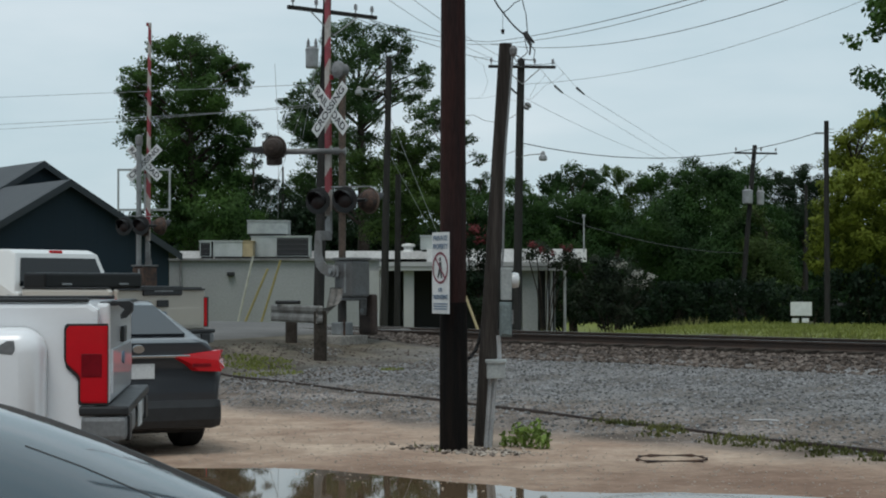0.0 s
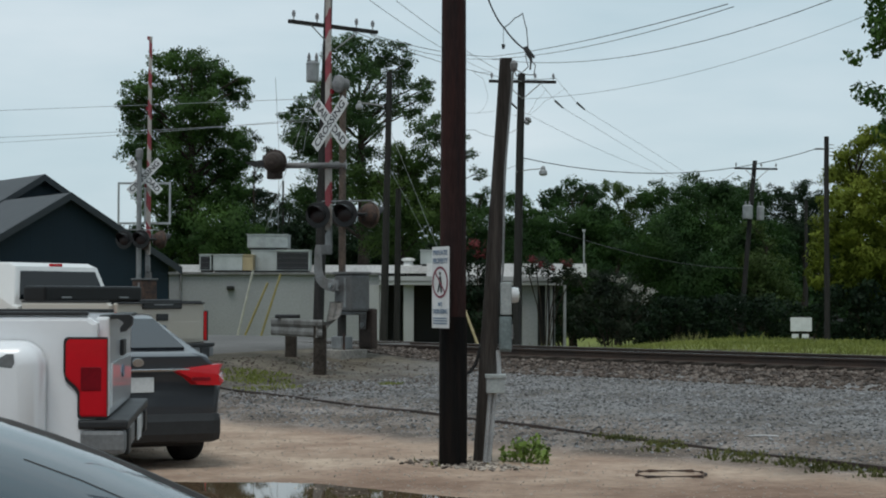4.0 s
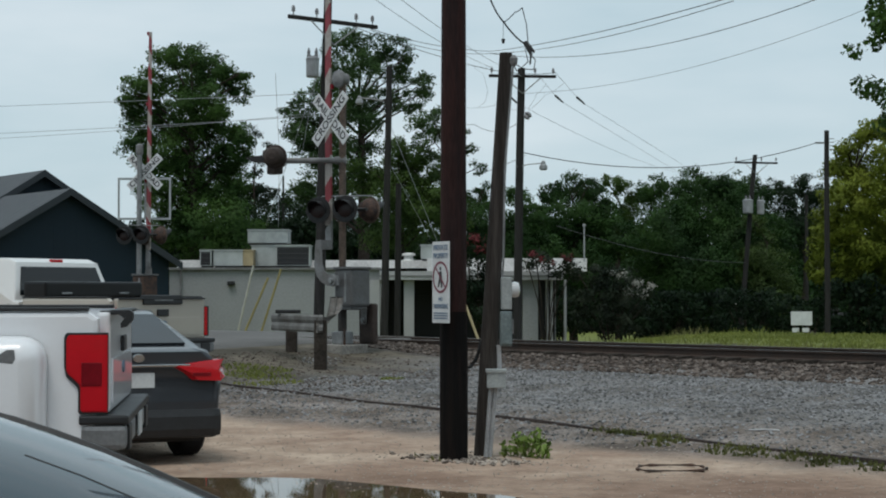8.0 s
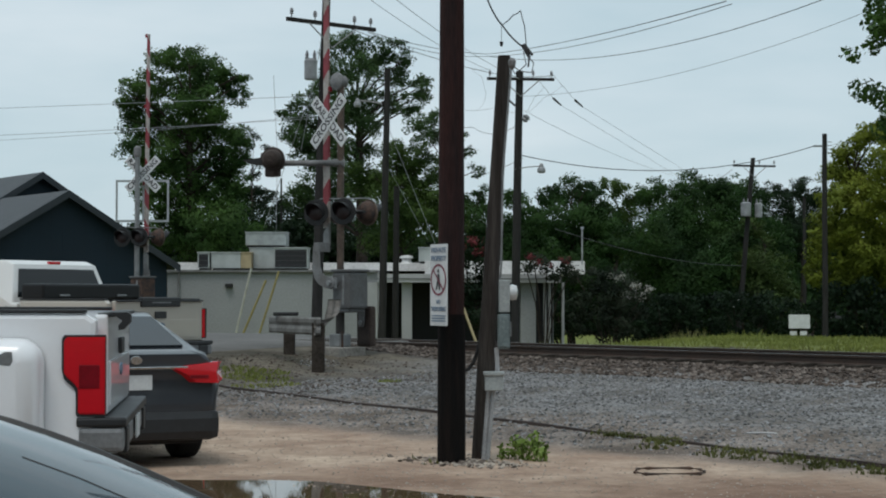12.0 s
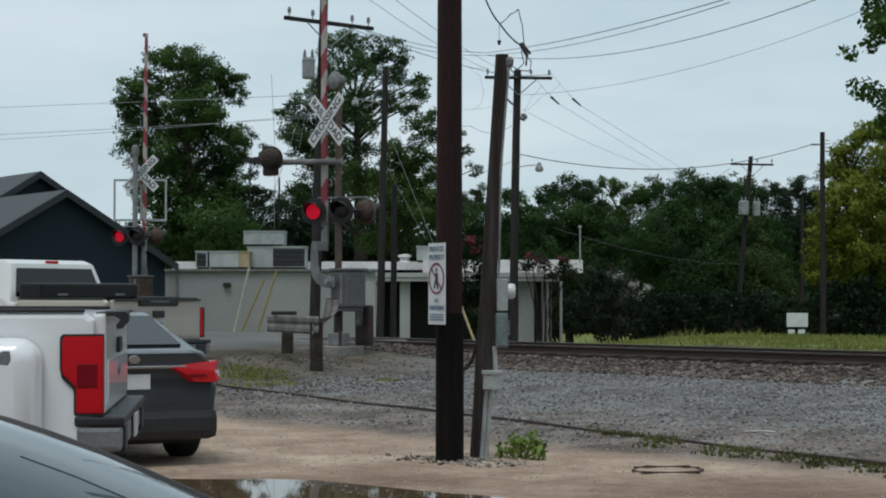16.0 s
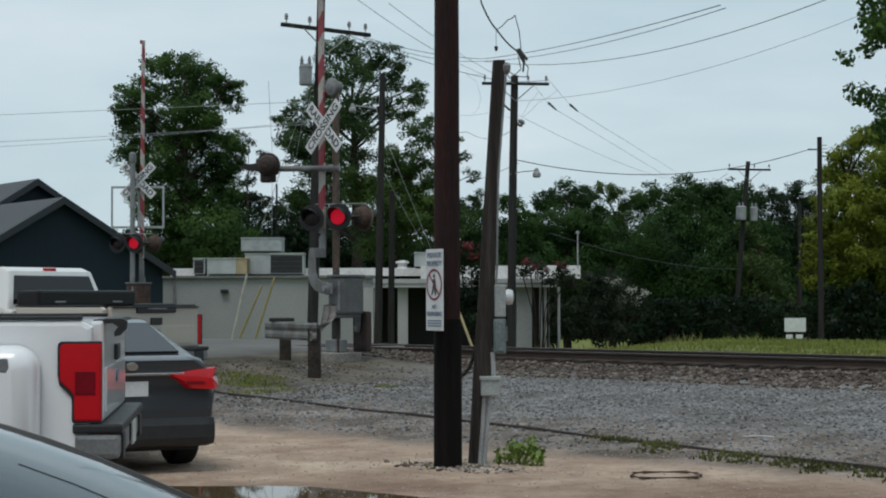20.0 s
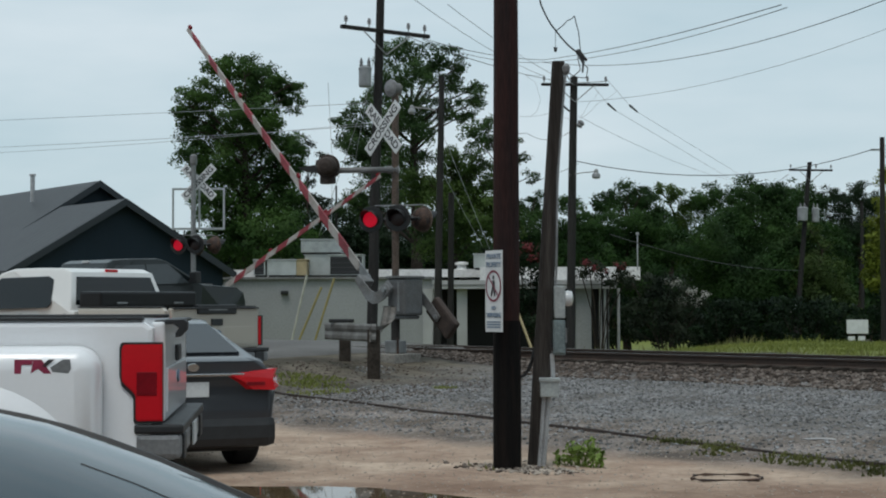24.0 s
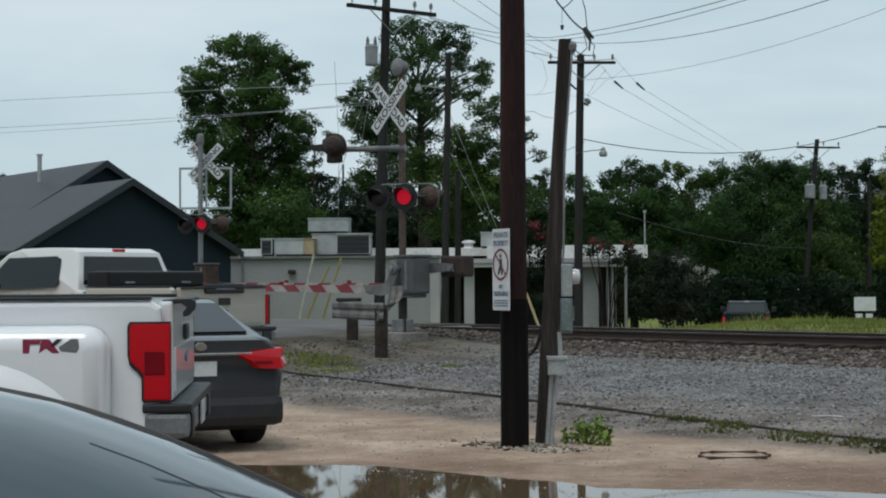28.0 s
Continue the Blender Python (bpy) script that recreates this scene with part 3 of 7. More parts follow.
part("fuse_cutout", tube(bmesh.new(), (-0.22, -0.15, 8.82), (0.02, -0.15, 8.6), 0.035, seg=8), M["black"], p_mid, "dark fuse cutout")
p_r1 = wood_pole("utility_pole", (16.069, 92, -0.9), 9.95, 0.15, 0.12, M["far_wood"], "far utility pole with a crossarm and two transformers", lean=(0.9, 0))
crossarm(p_r1, 9.5, 2.45, 12, (-1.15, 0.3, 1.15), cx=0.9)
can(p_r1, (0.42, -0.4, 6.75), 0.28, 0.7)
can(p_r1, (1.15, -0.2, 6.7), 0.2, 0.72)
p_r2 = wood_pole("utility_pole", (15.3, 67.5, -0.8), 8.85, 0.125, 0.095, M["far_wood"], "tall plain dark utility pole by the field", lean=(0.0, 0))
for k in range(4):
    part("step", tube(bmesh.new(), (-0.08, 0, 8.1 + k * 0.14), (0.3, 0, 8.1 + k * 0.14), 0.016, seg=6), M["galv"], p_r2)
part("bracket", boxm(-0.45, -0.03, 8.32, 0, 0.03, 8.39), M["galv"], p_r2)
p_b1 = wood_pole("utility_pole", (-2.31, 66, -0.4), 10.8, 0.16, 0.11, M["far_wood"], "slim dark utility pole before the grey building", lean=(0.22, 0))
p_b2 = wood_pole("guy_stub_pole", (-1.809, 67, -0.4), 6.3, 0.13, 0.11, M["far_wood"], "short dark stub pole before the grey building", lean=(0.05, 0))
p_thin = wood_pole("thin_pole", (-8.96, 95, -0.9), 9.0, 0.06, 0.05, M["far_wood"], "thin dark pole among the far trees")
antenna = tagged(link_mesh("antenna_mast", path_tube(bmesh.new(), ((-9.28, 95, -0.9), (-9.2, 95, 9.6), (-9.42, 95, 13.9)), 0.014, 6), M["pale_wire"]), "thin leaning radio antenna mast behind the trees", "antenna")
p_far = wood_pole("utility_pole", (22.54, 105, -1), 8.6, 0.12, 0.1, M["far_wood"], "distant dark pole among trees")


def street_lamp_arm(t, z, reach, drop, r=0.02):
    arm = part("lamp_arm", path_tube(bmesh.new(), ((0, -0.1, z), (reach * 0.5, -0.1, z + drop * 0.7), (reach, -0.1, z + drop)), r), M["galv"], t)
    bm = lathe(bmesh.new(), ((0.10, -0.2), (0.15, -0.15), (0.14, -0.04), (0.08, 0.02), (0.08, 0.08), (0.04, 0.14)), 14, Matrix.Translation((reach, -0.1, z + drop - 0.05)))
    part("lamp_head", bm, M["transformer"], arm, "pale bell-shaped lamp head")


street_lamp_arm(p_mid, 6.35, 0.95, 0.12)
street_lamp_arm(p_b1, 9.45, -0.95, 0.12, 0.03)


def wire(pts, r=0.012, sag=0.0, material="wire", label="thin dark overhead power line", n=14):
    """A cable that hangs from point to point."""
    cu = bpy.data.curves.new("power_line", "CURVE")
    cu.dimensions, cu.bevel_depth, cu.bevel_resolution = "3D", r * 0.62, 1
    out = []
    for a, b in zip(pts, pts[1:]):
        a, b = Vector(a), Vector(b)
        for k in range(n):
            f = k / n
            out.append(a.lerp(b, f) - Vector((0, 0, sag * 4 * f * (1 - f))))
    out.append(Vector(pts[-1]))
    sp = cu.splines.new("POLY")
    sp.points.add(len(out) - 1)
    for p, v in zip(sp.points, out):
        p.co = (*v, 1)
    cu.materials.append(M[material])
    return tagged(new("power_line", cu), label, "wire", "overhead power lines")


WIRES = (
    ((((-30.1, 75, 9.405)), ((-3.509, 47, 7.138))), 0.013, 0.0, "pale_wire"),
    ((((-28.896, 72, 8.015)), ((-3.509, 47, 6.512))), 0.013, 0.1, "pale_wire"),
    ((((-28.896, 72, 7.871)), ((-3.509, 47, 6.59))), 0.011, 0.25, "pale_wire"),
    ((((-1.935, 45, 8.63)), ((1.456, 52, 9.022)), ((5.06, 30, 6.855))), 0.014, 0.12, "wire"),
    ((((-1.935, 45, 8.6)), ((1.456, 52, 8.952)), ((5.16, 30, 6.805))), 0.012, 0.2, "wire"),
    ((((-2.76, 45, 8.84)), ((1.62, 60, 9.515)), ((4, 60, 9.395))), 0.016, 0.1, "wire"),
    ((((1.456, 52, 8.952)), ((7.888, 34, 7.662))), 0.014, 0.55, "wire"),
    ((((-1.92, 40, 8.788)), ((1.68, 60, 9.595))), 0.012, 0.15, "pale_wire"),
    ((((-1.12, 40, 8.655)), ((2.82, 60, 9.255))), 0.012, 0.15, "pale_wire"),
    ((((2.92, 60, 8.655)), ((11.64, 45, 9.305))), 0.012, 0.5, "pale_wire"),
    (((3.960, 60, 9.435), (5.124, 63, 8.711), (13.923, 92, 7.942)), 0.011, 0.0, "pale_wire"),
    (((3.460, 60, 9.215), (4.305, 63, 8.774), (12.941, 92, 8.003)), 0.011, 0.0, "pale_wire"),
    ((((2.92, 60, 8.155)), ((12.604, 92, 8.095))), 0.011, 0.2, "pale_wire"),
    ((((2.84, 60, 6.555)), ((14.9, 67.5, 7.56))), 0.026, 0.75, "wire"),
    ((((4.154, 62, 4.032)), ((16.437, 92, 3.188))), 0.025, 0.35, "wire"),
    ((((15.824, 92, 8.402)), ((18.24, 120, 9.055))), 0.025, 0.1, "pale_wire"),
    ((((-2.068, 66, 9.025)), ((1.195, 64, 7.948)), ((2.72, 60, 7.655))), 0.014, 0.3, "wire"),
    ((((-3.36, 45, 7.355)), ((-5.443, 52, 3.648))), 0.014, 0.0, "pale_wire"),
    ((((-3.12, 45, 8.78)), ((-3.803, 46, 5.565))), 0.012, 0.0, "pale_wire"),
    ((((-2.068, 66, 6.605)), ((-0.544, 68, 3.808))), 0.016, 0.0, "pale_wire"),
    ((((-2.068, 66, 8.145)), ((-0.201, 67, 3.553))), 0.016, 0.0, "pale_wire"),
    ((((1.232, 66, 6.165)), ((2.92, 60, 6.455))), 0.014, 0.05, "wire"),
    (((3.660, 60, 9.015), (3.320, 60, 8.635), (3.000, 60, 8.095)), 0.009, 0.05, "pale_wire"),
    (((4.392, 61, 9.178), (3.620, 60, 8.595), (3.040, 60, 8.075)), 0.009, 0.05, "pale_wire"),
    (((1.080, 60, 9.615), (1.440, 60, 9.355), (1.600, 60, 8.755), (1.480, 60, 8.355), (1.240, 60, 8.155)), 0.009, 0.02, "pale_wire"),
    (((1.080, 60, 9.615), (1.760, 60, 9.615)), 0.009, 0.02, "pale_wire"),
    (((0.840, 60, 8.155), (1.920, 60, 8.255), (2.920, 60, 8.035)), 0.009, 0.05, "pale_wire"),
)
LINES = [wire(pts, r, sag, mt) for pts, r, sag, mt in WIRES]
# service drop to the leaning pole
DROP = wire(((0.13, 16.7, 6.6), (0.467, 17.3, 4.683), (0.623, 17.3, 4.406), (0.866, 17.2, 4.149), (0.889, 17.1, 4.049), (0.878, 17.1, 3.952)), 0.015, 0.03, "wire", "thick dark service drop cable")
wire(((0.623, 17.3, 4.406), (0.734, 17.2, 4.493), (0.808, 17.2, 4.539), (0.849, 17.2, 4.378), (0.871, 17.2, 4.138)), 0.008, 0.01, "wire", "looped service drop cable")
wire(((0.871, 17.2, 4.092), (0.935, 17.1, 3.992), (0.918, 17.1, 3.895), (0.804, 17.1, 3.907), (0.707, 17.1, 3.975)), 0.008, 0.005, "wire", "looped service drop cable")
wire(((0.837, 17.2, 4.12), (0.861, 17.1, 3.975), (0.747, 17.1, 3.878), (0.707, 17.1, 3.964)), 0.008, 0.005, "wire", "looped service drop cable")
DROPPER = part("dropper_wire", tube(bmesh.new(), (0.617, 17.3, 4.411), (0.613, 17.2, 4.195), 0.003, seg=6), M["wire"], DROP, "thin dropper wire")

def splice(line, a, b, r):
    part("splice_sleeve", tube(bmesh.new(), a, b, r, r * 0.6, 8), M["black"], line, "short dark splice sleeve")


splice(DROP, (0.838, 17.2, 4.185), (0.895, 17.15, 4.05), 0.028)
splice(DROP, (0.846, 17.19, 4.18), (0.925, 17.14, 4.075), 0.022)
splice(LINES[11], (4.163, 62.6, 8.875), (4.508, 63.5, 8.725), 0.045)
splice(LINES[10], (4.966, 62.6, 8.812), (5.313, 63.5, 8.672), 0.045)
splice(DROPPER, (0.613, 17.2, 4.218), (0.613, 17.2, 4.172), 0.02)


# ---- railway crossing signals ----
def crossbuck(t, off, both=False):
    """Two white blades crossed; x along the track, lettered towards -y."""
    for ang, words in ((-45, "RAIL ROAD"), (45, "CROSSING")):
        m = Matrix.Translation(off) @ Matrix.Rotation(radians(38 if both else 0), 4, "Z") @ Matrix.Rotation(radians(-ang), 4, "Y")
        bl = part("blade", box(bmesh.new(), -0.61, -0.006 - ang * 0.0002, -0.115, 0.61, 0.006 - ang * 0.0002, 0.115, bevel=0.004), M["white_sign"], t, "white crossbuck blade with black letters")
        bl.matrix_basis = m
        for sgn in ((-1, 1) if both else (-1,)):
            tm = Matrix.Translation((0, sgn * 0.008 - ang * 0.0002, 0)) @ Matrix.Rotation(radians(90), 4, "X") @ (Matrix.Rotation(math.pi, 4, "Y") if sgn > 0 else Matrix.Identity(4))
            letters(words, 0.2, M["letter"], bl, tm, "lettering", 0.001, 1.1)


def lamp_unit(t, at, face, glow_list=None):
    """A hooded round signal lamp that looks towards face (-1 or 1) along y."""
    m = Matrix.Translation(at) @ Matrix.Rotation(radians(26 if face < 0 else 0), 4, "Z") @ Matrix.Rotation(radians(90 if face < 0 else -90), 4, "X")
    bg = part("backing_disc", lathe(bmesh.new(), ((0.25, -0.012), (0.255, 0), (0.25, 0.012)), 28, m), M["black"] if face < 0 else M["rust_mast"], t)
    part("housing", lathe(bmesh.new(), ((0.06, -0.24), (0.13, -0.2), (0.165, -0.1), (0.17, -0.013)) if face < 0 else ((0.08, -0.2), (0.16, -0.18), (0.21, -0.1), (0.22, -0.013)), 20, m), M["rust"], bg, "rusty round lamp housing", smooth=True)
    part("lens", lathe(bmesh.new(), ((0.15, 0.013), (0.148, 0.03), (0.1, 0.05), (0.03, 0.058)), 24, m), M["lens_off"], bg, "dark red lens", smooth=True)
    bm = bmesh.new()
    seg = 18
    for k in range(seg):
        a0, a1 = radians(-20 + 220 * k / seg), radians(-20 + 220 * (k + 1) / seg)
        ring = []
        for a in (a0, a1):
            l = 0.30 * (0.25 + 0.75 * max(0.0, math.sin(a)))
            for r in (0.165, 0.172):
                ring.append((Vector((r * math.cos(a), r * math.sin(a), 0.012)), Vector((r * math.cos(a), r * math.sin(a), 0.012 + l))))
        flip = 1 if face < 0 else -1
        v = [[bm.verts.new(m @ Vector((p.x, p.y * flip, p.z))) for p in pair] for pair in ring]
        for i, j in ((0, 2), (1, 3)):
            bm.faces.new((v[i][0], v[j][0], v[j][1], v[i][1]))
        bm.faces.new((v[0][1], v[2][1], v[3][1], v[1][1]))
    bmesh.ops.remove_doubles(bm, verts=bm.verts, dist=0.0002)
    part("visor", bm, M["black"], bg)
    if glow_list is not None:
        g = part("glow", lathe(bmesh.new(), ((0.147, -0.004), (0.145, 0.002), (0.1, 0.012), (0.03, 0.017)), 24), M["lens_on"], t, "lit red lamp lens", smooth=True)
        glow_list.append((g, m))


def signal(at, flip, label, mast_mat, arm_len, glow, near):
    """Mast with crossbuck, bell, two pairs of lamps and a gate machine; x along the track, y away over it."""
    t = thing("crossing_signal", at, label, "crossing signal", "railway crossing signals", rz=CROSS_DEG)
    lx, lz = (0.05, 2.60) if near else (0.17, 2.56)
    part("foundation", box(bmesh.new(), -0.35, -0.35, -0.5, 0.35, 0.35, 0.03, bevel=0.02), M["concrete"], t)
    part("base_casting", box(bmesh.new(), -0.15, -0.15, 0.031, 0.15, 0.15, 0.28, bevel=0.025), M["galv"], t, "pale grey cast mast base")
    # added sleeve whose dark colour stands for the shade on the lower mast
    part("mast_shade_sleeve", tube(bmesh.new(), (0, 0, 0.28), (0, 0, 0.74), 0.085, seg=16), M["shaded_mast"], t, smooth=True)
    part("base_lug", tube(bmesh.new(), (0.17, -0.1, 0.03), (0.17, -0.1, 0.34), 0.022, seg=8), M["rust"], t)
    part("mast", tube(bmesh.new(), (0, 0, 0.3), (0, 0, 5.05 if near else 4.75), 0.068, seg=18), mast_mat, t, smooth=True)
    if near:
        crossbuck(t, (0.18, -0.48, 4.31))
        bell = Matrix.Translation((0.0, -0.06, 5.12)) @ Matrix.Rotation(radians(90), 4, "X")
        part("bell", lathe(bmesh.new(), ((0.05, -0.16), (0.12, -0.14), (0.12, 0.0), (0.17, 0.02), (0.165, 0.07), (0.06, 0.11)), 22, bell), M["dull"], t, "weathered grey warning bell", smooth=False)
    else:
        crossbuck(t, (-0.1, 0.25, 4.3), True)
        part("mast_cap", lathe(bmesh.new(), ((0.09, 4.75), (0.1, 4.8), (0.1, 5.0), (0.05, 5.05)), 14), M["dull"], t)
    part("lamp_crossarm", tube(bmesh.new(), (lx - 0.62, 0, lz), (lx + 0.62, 0, lz), 0.03, seg=10), M["black"], t)
    part("lamp_bracket", boxm(-0.12, -0.12, lz - 0.14, 0.12, 0.12, lz + 0.1, bevel=0.02), M["black"], t)
    part("hood_rail", tube(bmesh.new(), (lx - 0.5, -0.12, lz + 0.28), (lx + 0.9, -0.12, lz + 0.24), 0.012, seg=6), M["galv"], t)
    for sx in (-0.38, 0.38):
        lamp_unit(t, (lx + sx, -0.33, lz), -1, glow)
        lamp_unit(t, (lx + sx, 0.33, lz), 1)
        part("lamp_pipe", tube(bmesh.new(), (lx + sx, -0.12, lz), (lx + sx, 0.12, lz), 0.04, seg=10), M["black"], t)
    # gate machine
    gy = 0.38
    ga, off, h0 = (0.115, -0.40, 0.085) if near else (0.36, -0.2, 0.08)
    cab = part("machine_case", box(bmesh.new(), 0.03, -0.24, 0.76, 0.52, 0.24, 1.46, bevel=0.05), M["case_grey"] if near else M["rust"], t, "weathered grey gate machine case")
    part("case_lid", box(bmesh.new(), 0.01, -0.26, 1.46, 0.54, 0.26, 1.51, bevel=0.015), M["case_grey"], cab)
    part("case_sump", box(bmesh.new(), 0.08, -0.2, 0.69, 0.47, 0.2, 0.759, bevel=0.03), M["case_grey"], cab)
    part("case_strap", boxm(0.32, -0.252, 0.84, 0.38, -0.242, 1.4), M["galv"], cab)
    part("case_bracket", box(bmesh.new(), -0.1, -0.1, 0.72, 0.1, 0.1, 0.8, bevel=0.02), M["galv"], t)
    sx, sz = (0.15, 1.25) if near else (-0.2, 1.1)
    part("shaft", tube(bmesh.new(), (sx, -0.46, sz), (sx, 0.46, sz), 0.05, seg=14), M["galv"], t)
    # moving gate: local x points out along the arm when it is down
    gate = part("gate_arm", bmesh.new(), M["galv"], t, "red and white striped wooden gate arm")
    bm = bmesh.new()
    lathe(bm, ((0.11, -0.04), (0.12, 0), (0.11, 0.04)), 18, Matrix.Translation((0, gy, 0)) @ Matrix.Rotation(radians(90), 4, "X"))
    slab(bm, ((-0.10, 0.16), (0.10, 0.16), (0.13, -0.16), (0.2, -0.25), (0.32, -0.30), (0.72, -0.32), (0.72, -0.49), (0.3, -0.52), (0.1, -0.46), (-0.02, -0.33), (-0.10, -0.14)) if near else
         ((-0.1, 0.1), (0.1, 0.14), (0.24, -0.06), (0.6, -0.11), (0.6, -0.3), (0.2, -0.36), (-0.08, -0.14)), -0.012, 0.012,
         Matrix.Translation((0, gy, 0)) @ Matrix.Rotation(radians(90), 4, "X"))
    part("hub_plate", bm, M["dull"], gate, "grey curved hub plate")
    x, k = 0.72, 0
    while x < arm_len:
        x1 = min(x + (0.42 if k else 0.35), arm_len)
        h = h0 - 0.04 * x / arm_len
        colour = M["galv"] if k == 0 else (M["arm_red"] if k % 2 == 0 else M["arm_white"])
        bm = bmesh.new()
        hb = h0 - 0.04 * x1 / arm_len
        sh = 0.09 if k > 1 else 0.0
        sh1 = 0.09 if x1 < arm_len else 0.0
        slab(bm, ((x + sh, h), (x - sh, -h), (x1 - sh1, -hb), (x1 + sh1, hb)), -0.022, 0.022, Matrix.Translation((0, ga, off)) @ Matrix.Rotation(radians(90), 4, "X"))
        part("stripe", bm, colour, gate)
        x, k = x1, k + 1
    for fx in (0.42, 0.72, 0.995):
        part("arm_lamp", box(bmesh.new(), arm_len * fx - 0.05, ga - 0.03, off + h0 - 0.04 * fx, arm_len * fx + 0.05, ga + 0.03, off + h0 - 0.04 * fx + 0.07, bevel=0.012), M["tail_dark"], gate, "small red lamp on the gate arm")
    part("arm_clamp", box(bmesh.new(), 0.6, min(ga, gy) - 0.03, off - 0.07, 0.78, max(ga, gy) + 0.02, off + 0.07, bevel=0.01), M["dull"], gate)
    for sy in (-0.4,) if near else (-0.4, 0.4):
        bm = slab(bmesh.new(), ((0.06, 0.1), (0.06, -0.12), (-0.6, -0.06), (-0.84, -0.06), (-0.84, 0.08), (-0.55, 0.1)), -0.012, 0.012, Matrix.Translation((0, sy, 0)) @ Matrix.Rotation(radians(90), 4, "X"))
        part("counter_arm", bm, M["dull"], gate)
    part("counterweight", box(bmesh.new(), -1.22, -0.58, -0.16, -0.44, -0.425, 0.24, bevel=0.05), M["scrap"], gate, "rusty iron counterweight")
    part("counterweight_bar", tube(bmesh.new(), (-0.76, -0.62, 0), (-0.76, -0.36, 0), 0.05, seg=10), M["galv"], gate)
    return t, gate


GLOW_NEAR, GLOW_FAR = [], []
SIG_NEAR, GATE_NEAR = signal((-1.928, 32.5, 0.6), False, "rusty railway crossing signal mast with crossbuck and gate", M["rust_mast"], 8.9, GLOW_NEAR, True)
SIG_FAR, GATE_FAR = signal((-8.249, 46, 0.6), True, "grey railway crossing signal mast across the tracks", M["galv"], 7.05, GLOW_FAR, False)
# side lamp bracket of the near signal, looking down the lot road
side = part("side_bracket", tube(bmesh.new(), (0, 0, 3.56), (-0.95, -0.72, 3.56), 0.055, seg=12), M["dull"], SIG_NEAR, "weathered grey bracket pipe")
part("pipe_collar", tube(bmesh.new(), (0.06, 0.045, 3.56), (-0.12, -0.09, 3.56), 0.075, seg=12), M["dull"], side)


def side_lamps(t, c):
    for dz, turn in ((0.0, 0), (0.03, 262)):
        m = Matrix.Translation((c[0] + (0.06 if turn else -0.10), c[1] - (0.1 if turn else 0.0), c[2] + dz)) @ Matrix.Rotation(radians(CROSS_DEG * -1 + 180 + turn), 4, "Z") @ Matrix.Rotation(radians(90), 4, "Y")
        bg = part("side_lamp", lathe(bmesh.new(), ((0.06, -0.26), (0.14, -0.22), (0.18, -0.12), (0.19, -0.02), (0.235, -0.012), (0.235, 0.012), (0.16, 0.014), (0.05, 0.03)), 22, m), M["scrap"], t, "dark rusty hooded side lamp", smooth=False)
        bm = bmesh.new()
        for k in range(16):
            a0, a1 = radians(80 + 200 * k / 16), radians(80 + 200 * (k + 1) / 16)
            q = [bm.verts.new(m @ Vector((0.17 * math.cos(a), 0.17 * math.sin(a), z))) for a, z in ((a0, 0.01), (a1, 0.01), (a1, 0.2), (a0, 0.2))]
            bm.faces.new(q)
        bmesh.ops.remove_doubles(bm, verts=bm.verts, dist=0.0002)
        part("visor", bm, M["black"], bg)
    part("side_junction", box(bmesh.new(), c[0] - 0.2, c[1] - 0.1, c[2] - 0.30, c[0] + 0.08, c[1] + 0.1, c[2] - 0.12, bevel=0.04), M["scrap"], t)
    part("side_blade", slab(bmesh.new(), ((-0.62, 0.02), (-0.2, 0.08), (-0.2, -0.09), (-0.5, -0.05)), -0.02, 0.02, Matrix.Translation(c) @ Matrix.Rotation(radians(-CROSS_DEG), 4, "Z") @ Matrix.Rotation(radians(90), 4, "X")), M["black"], t, "dark pointed visor")


side_lamps(SIG_NEAR, (-1.02, -0.78, 3.60))

# white sign frame on the far mast
fr = thing("sign_frame", (-8.2, 46.5, 4.181), "empty white metal sign frame on the far signal", "sign frame", rz=-4)
for a in ((-0.74, -0.58, 0.74, -0.52), (-0.74, 0.52, 0.74, 0.58)):
    part("frame_bar", boxm(a[0], -0.02, a[1], a[2], 0.02, a[3]), M["box_pale"], fr)
for x in (-0.74, 0.0, 0.69):
    part("frame_post", boxm(x, -0.02, -0.519, x + 0.05, 0.02, 0.519), M["box_pale"], fr)
# guard rail before the near mast
gr = thing("guard_rail", (-2.457, 29.6, 0.0), "short grey steel guard rail on two wooden posts", "guard rail")
bm = bmesh.new()
prof = ((0, 0.155), (0.05, 0.12), (0.05, 0.06), (0, 0.0), (0.05, -0.06), (0.05, -0.12), (0, -0.155))
line = [(-0.74, 2.0), (-0.3, 1.1), (0.3, 0.0), (0.36, 0.03)]
rows = []
for i, (x, y) in enumerate(line):
    z = 1.08
    rows.append([bm.verts.new((x, y - d, z + h)) for d, h in prof] + [bm.verts.new((x, y - d + 0.012, z + h)) for d, h in prof[::-1]])
for p, q in zip(rows, rows[1:]):
    for k in range(len(p)):
        bm.faces.new((p[k], p[(k + 1) % len(p)], q[(k + 1) % len(p)], q[k]))
bm.faces.new(rows[0])
part("beam", bm, M["guard_steel"], gr, "corrugated steel beam")
bm = bmesh.new()
rows = []
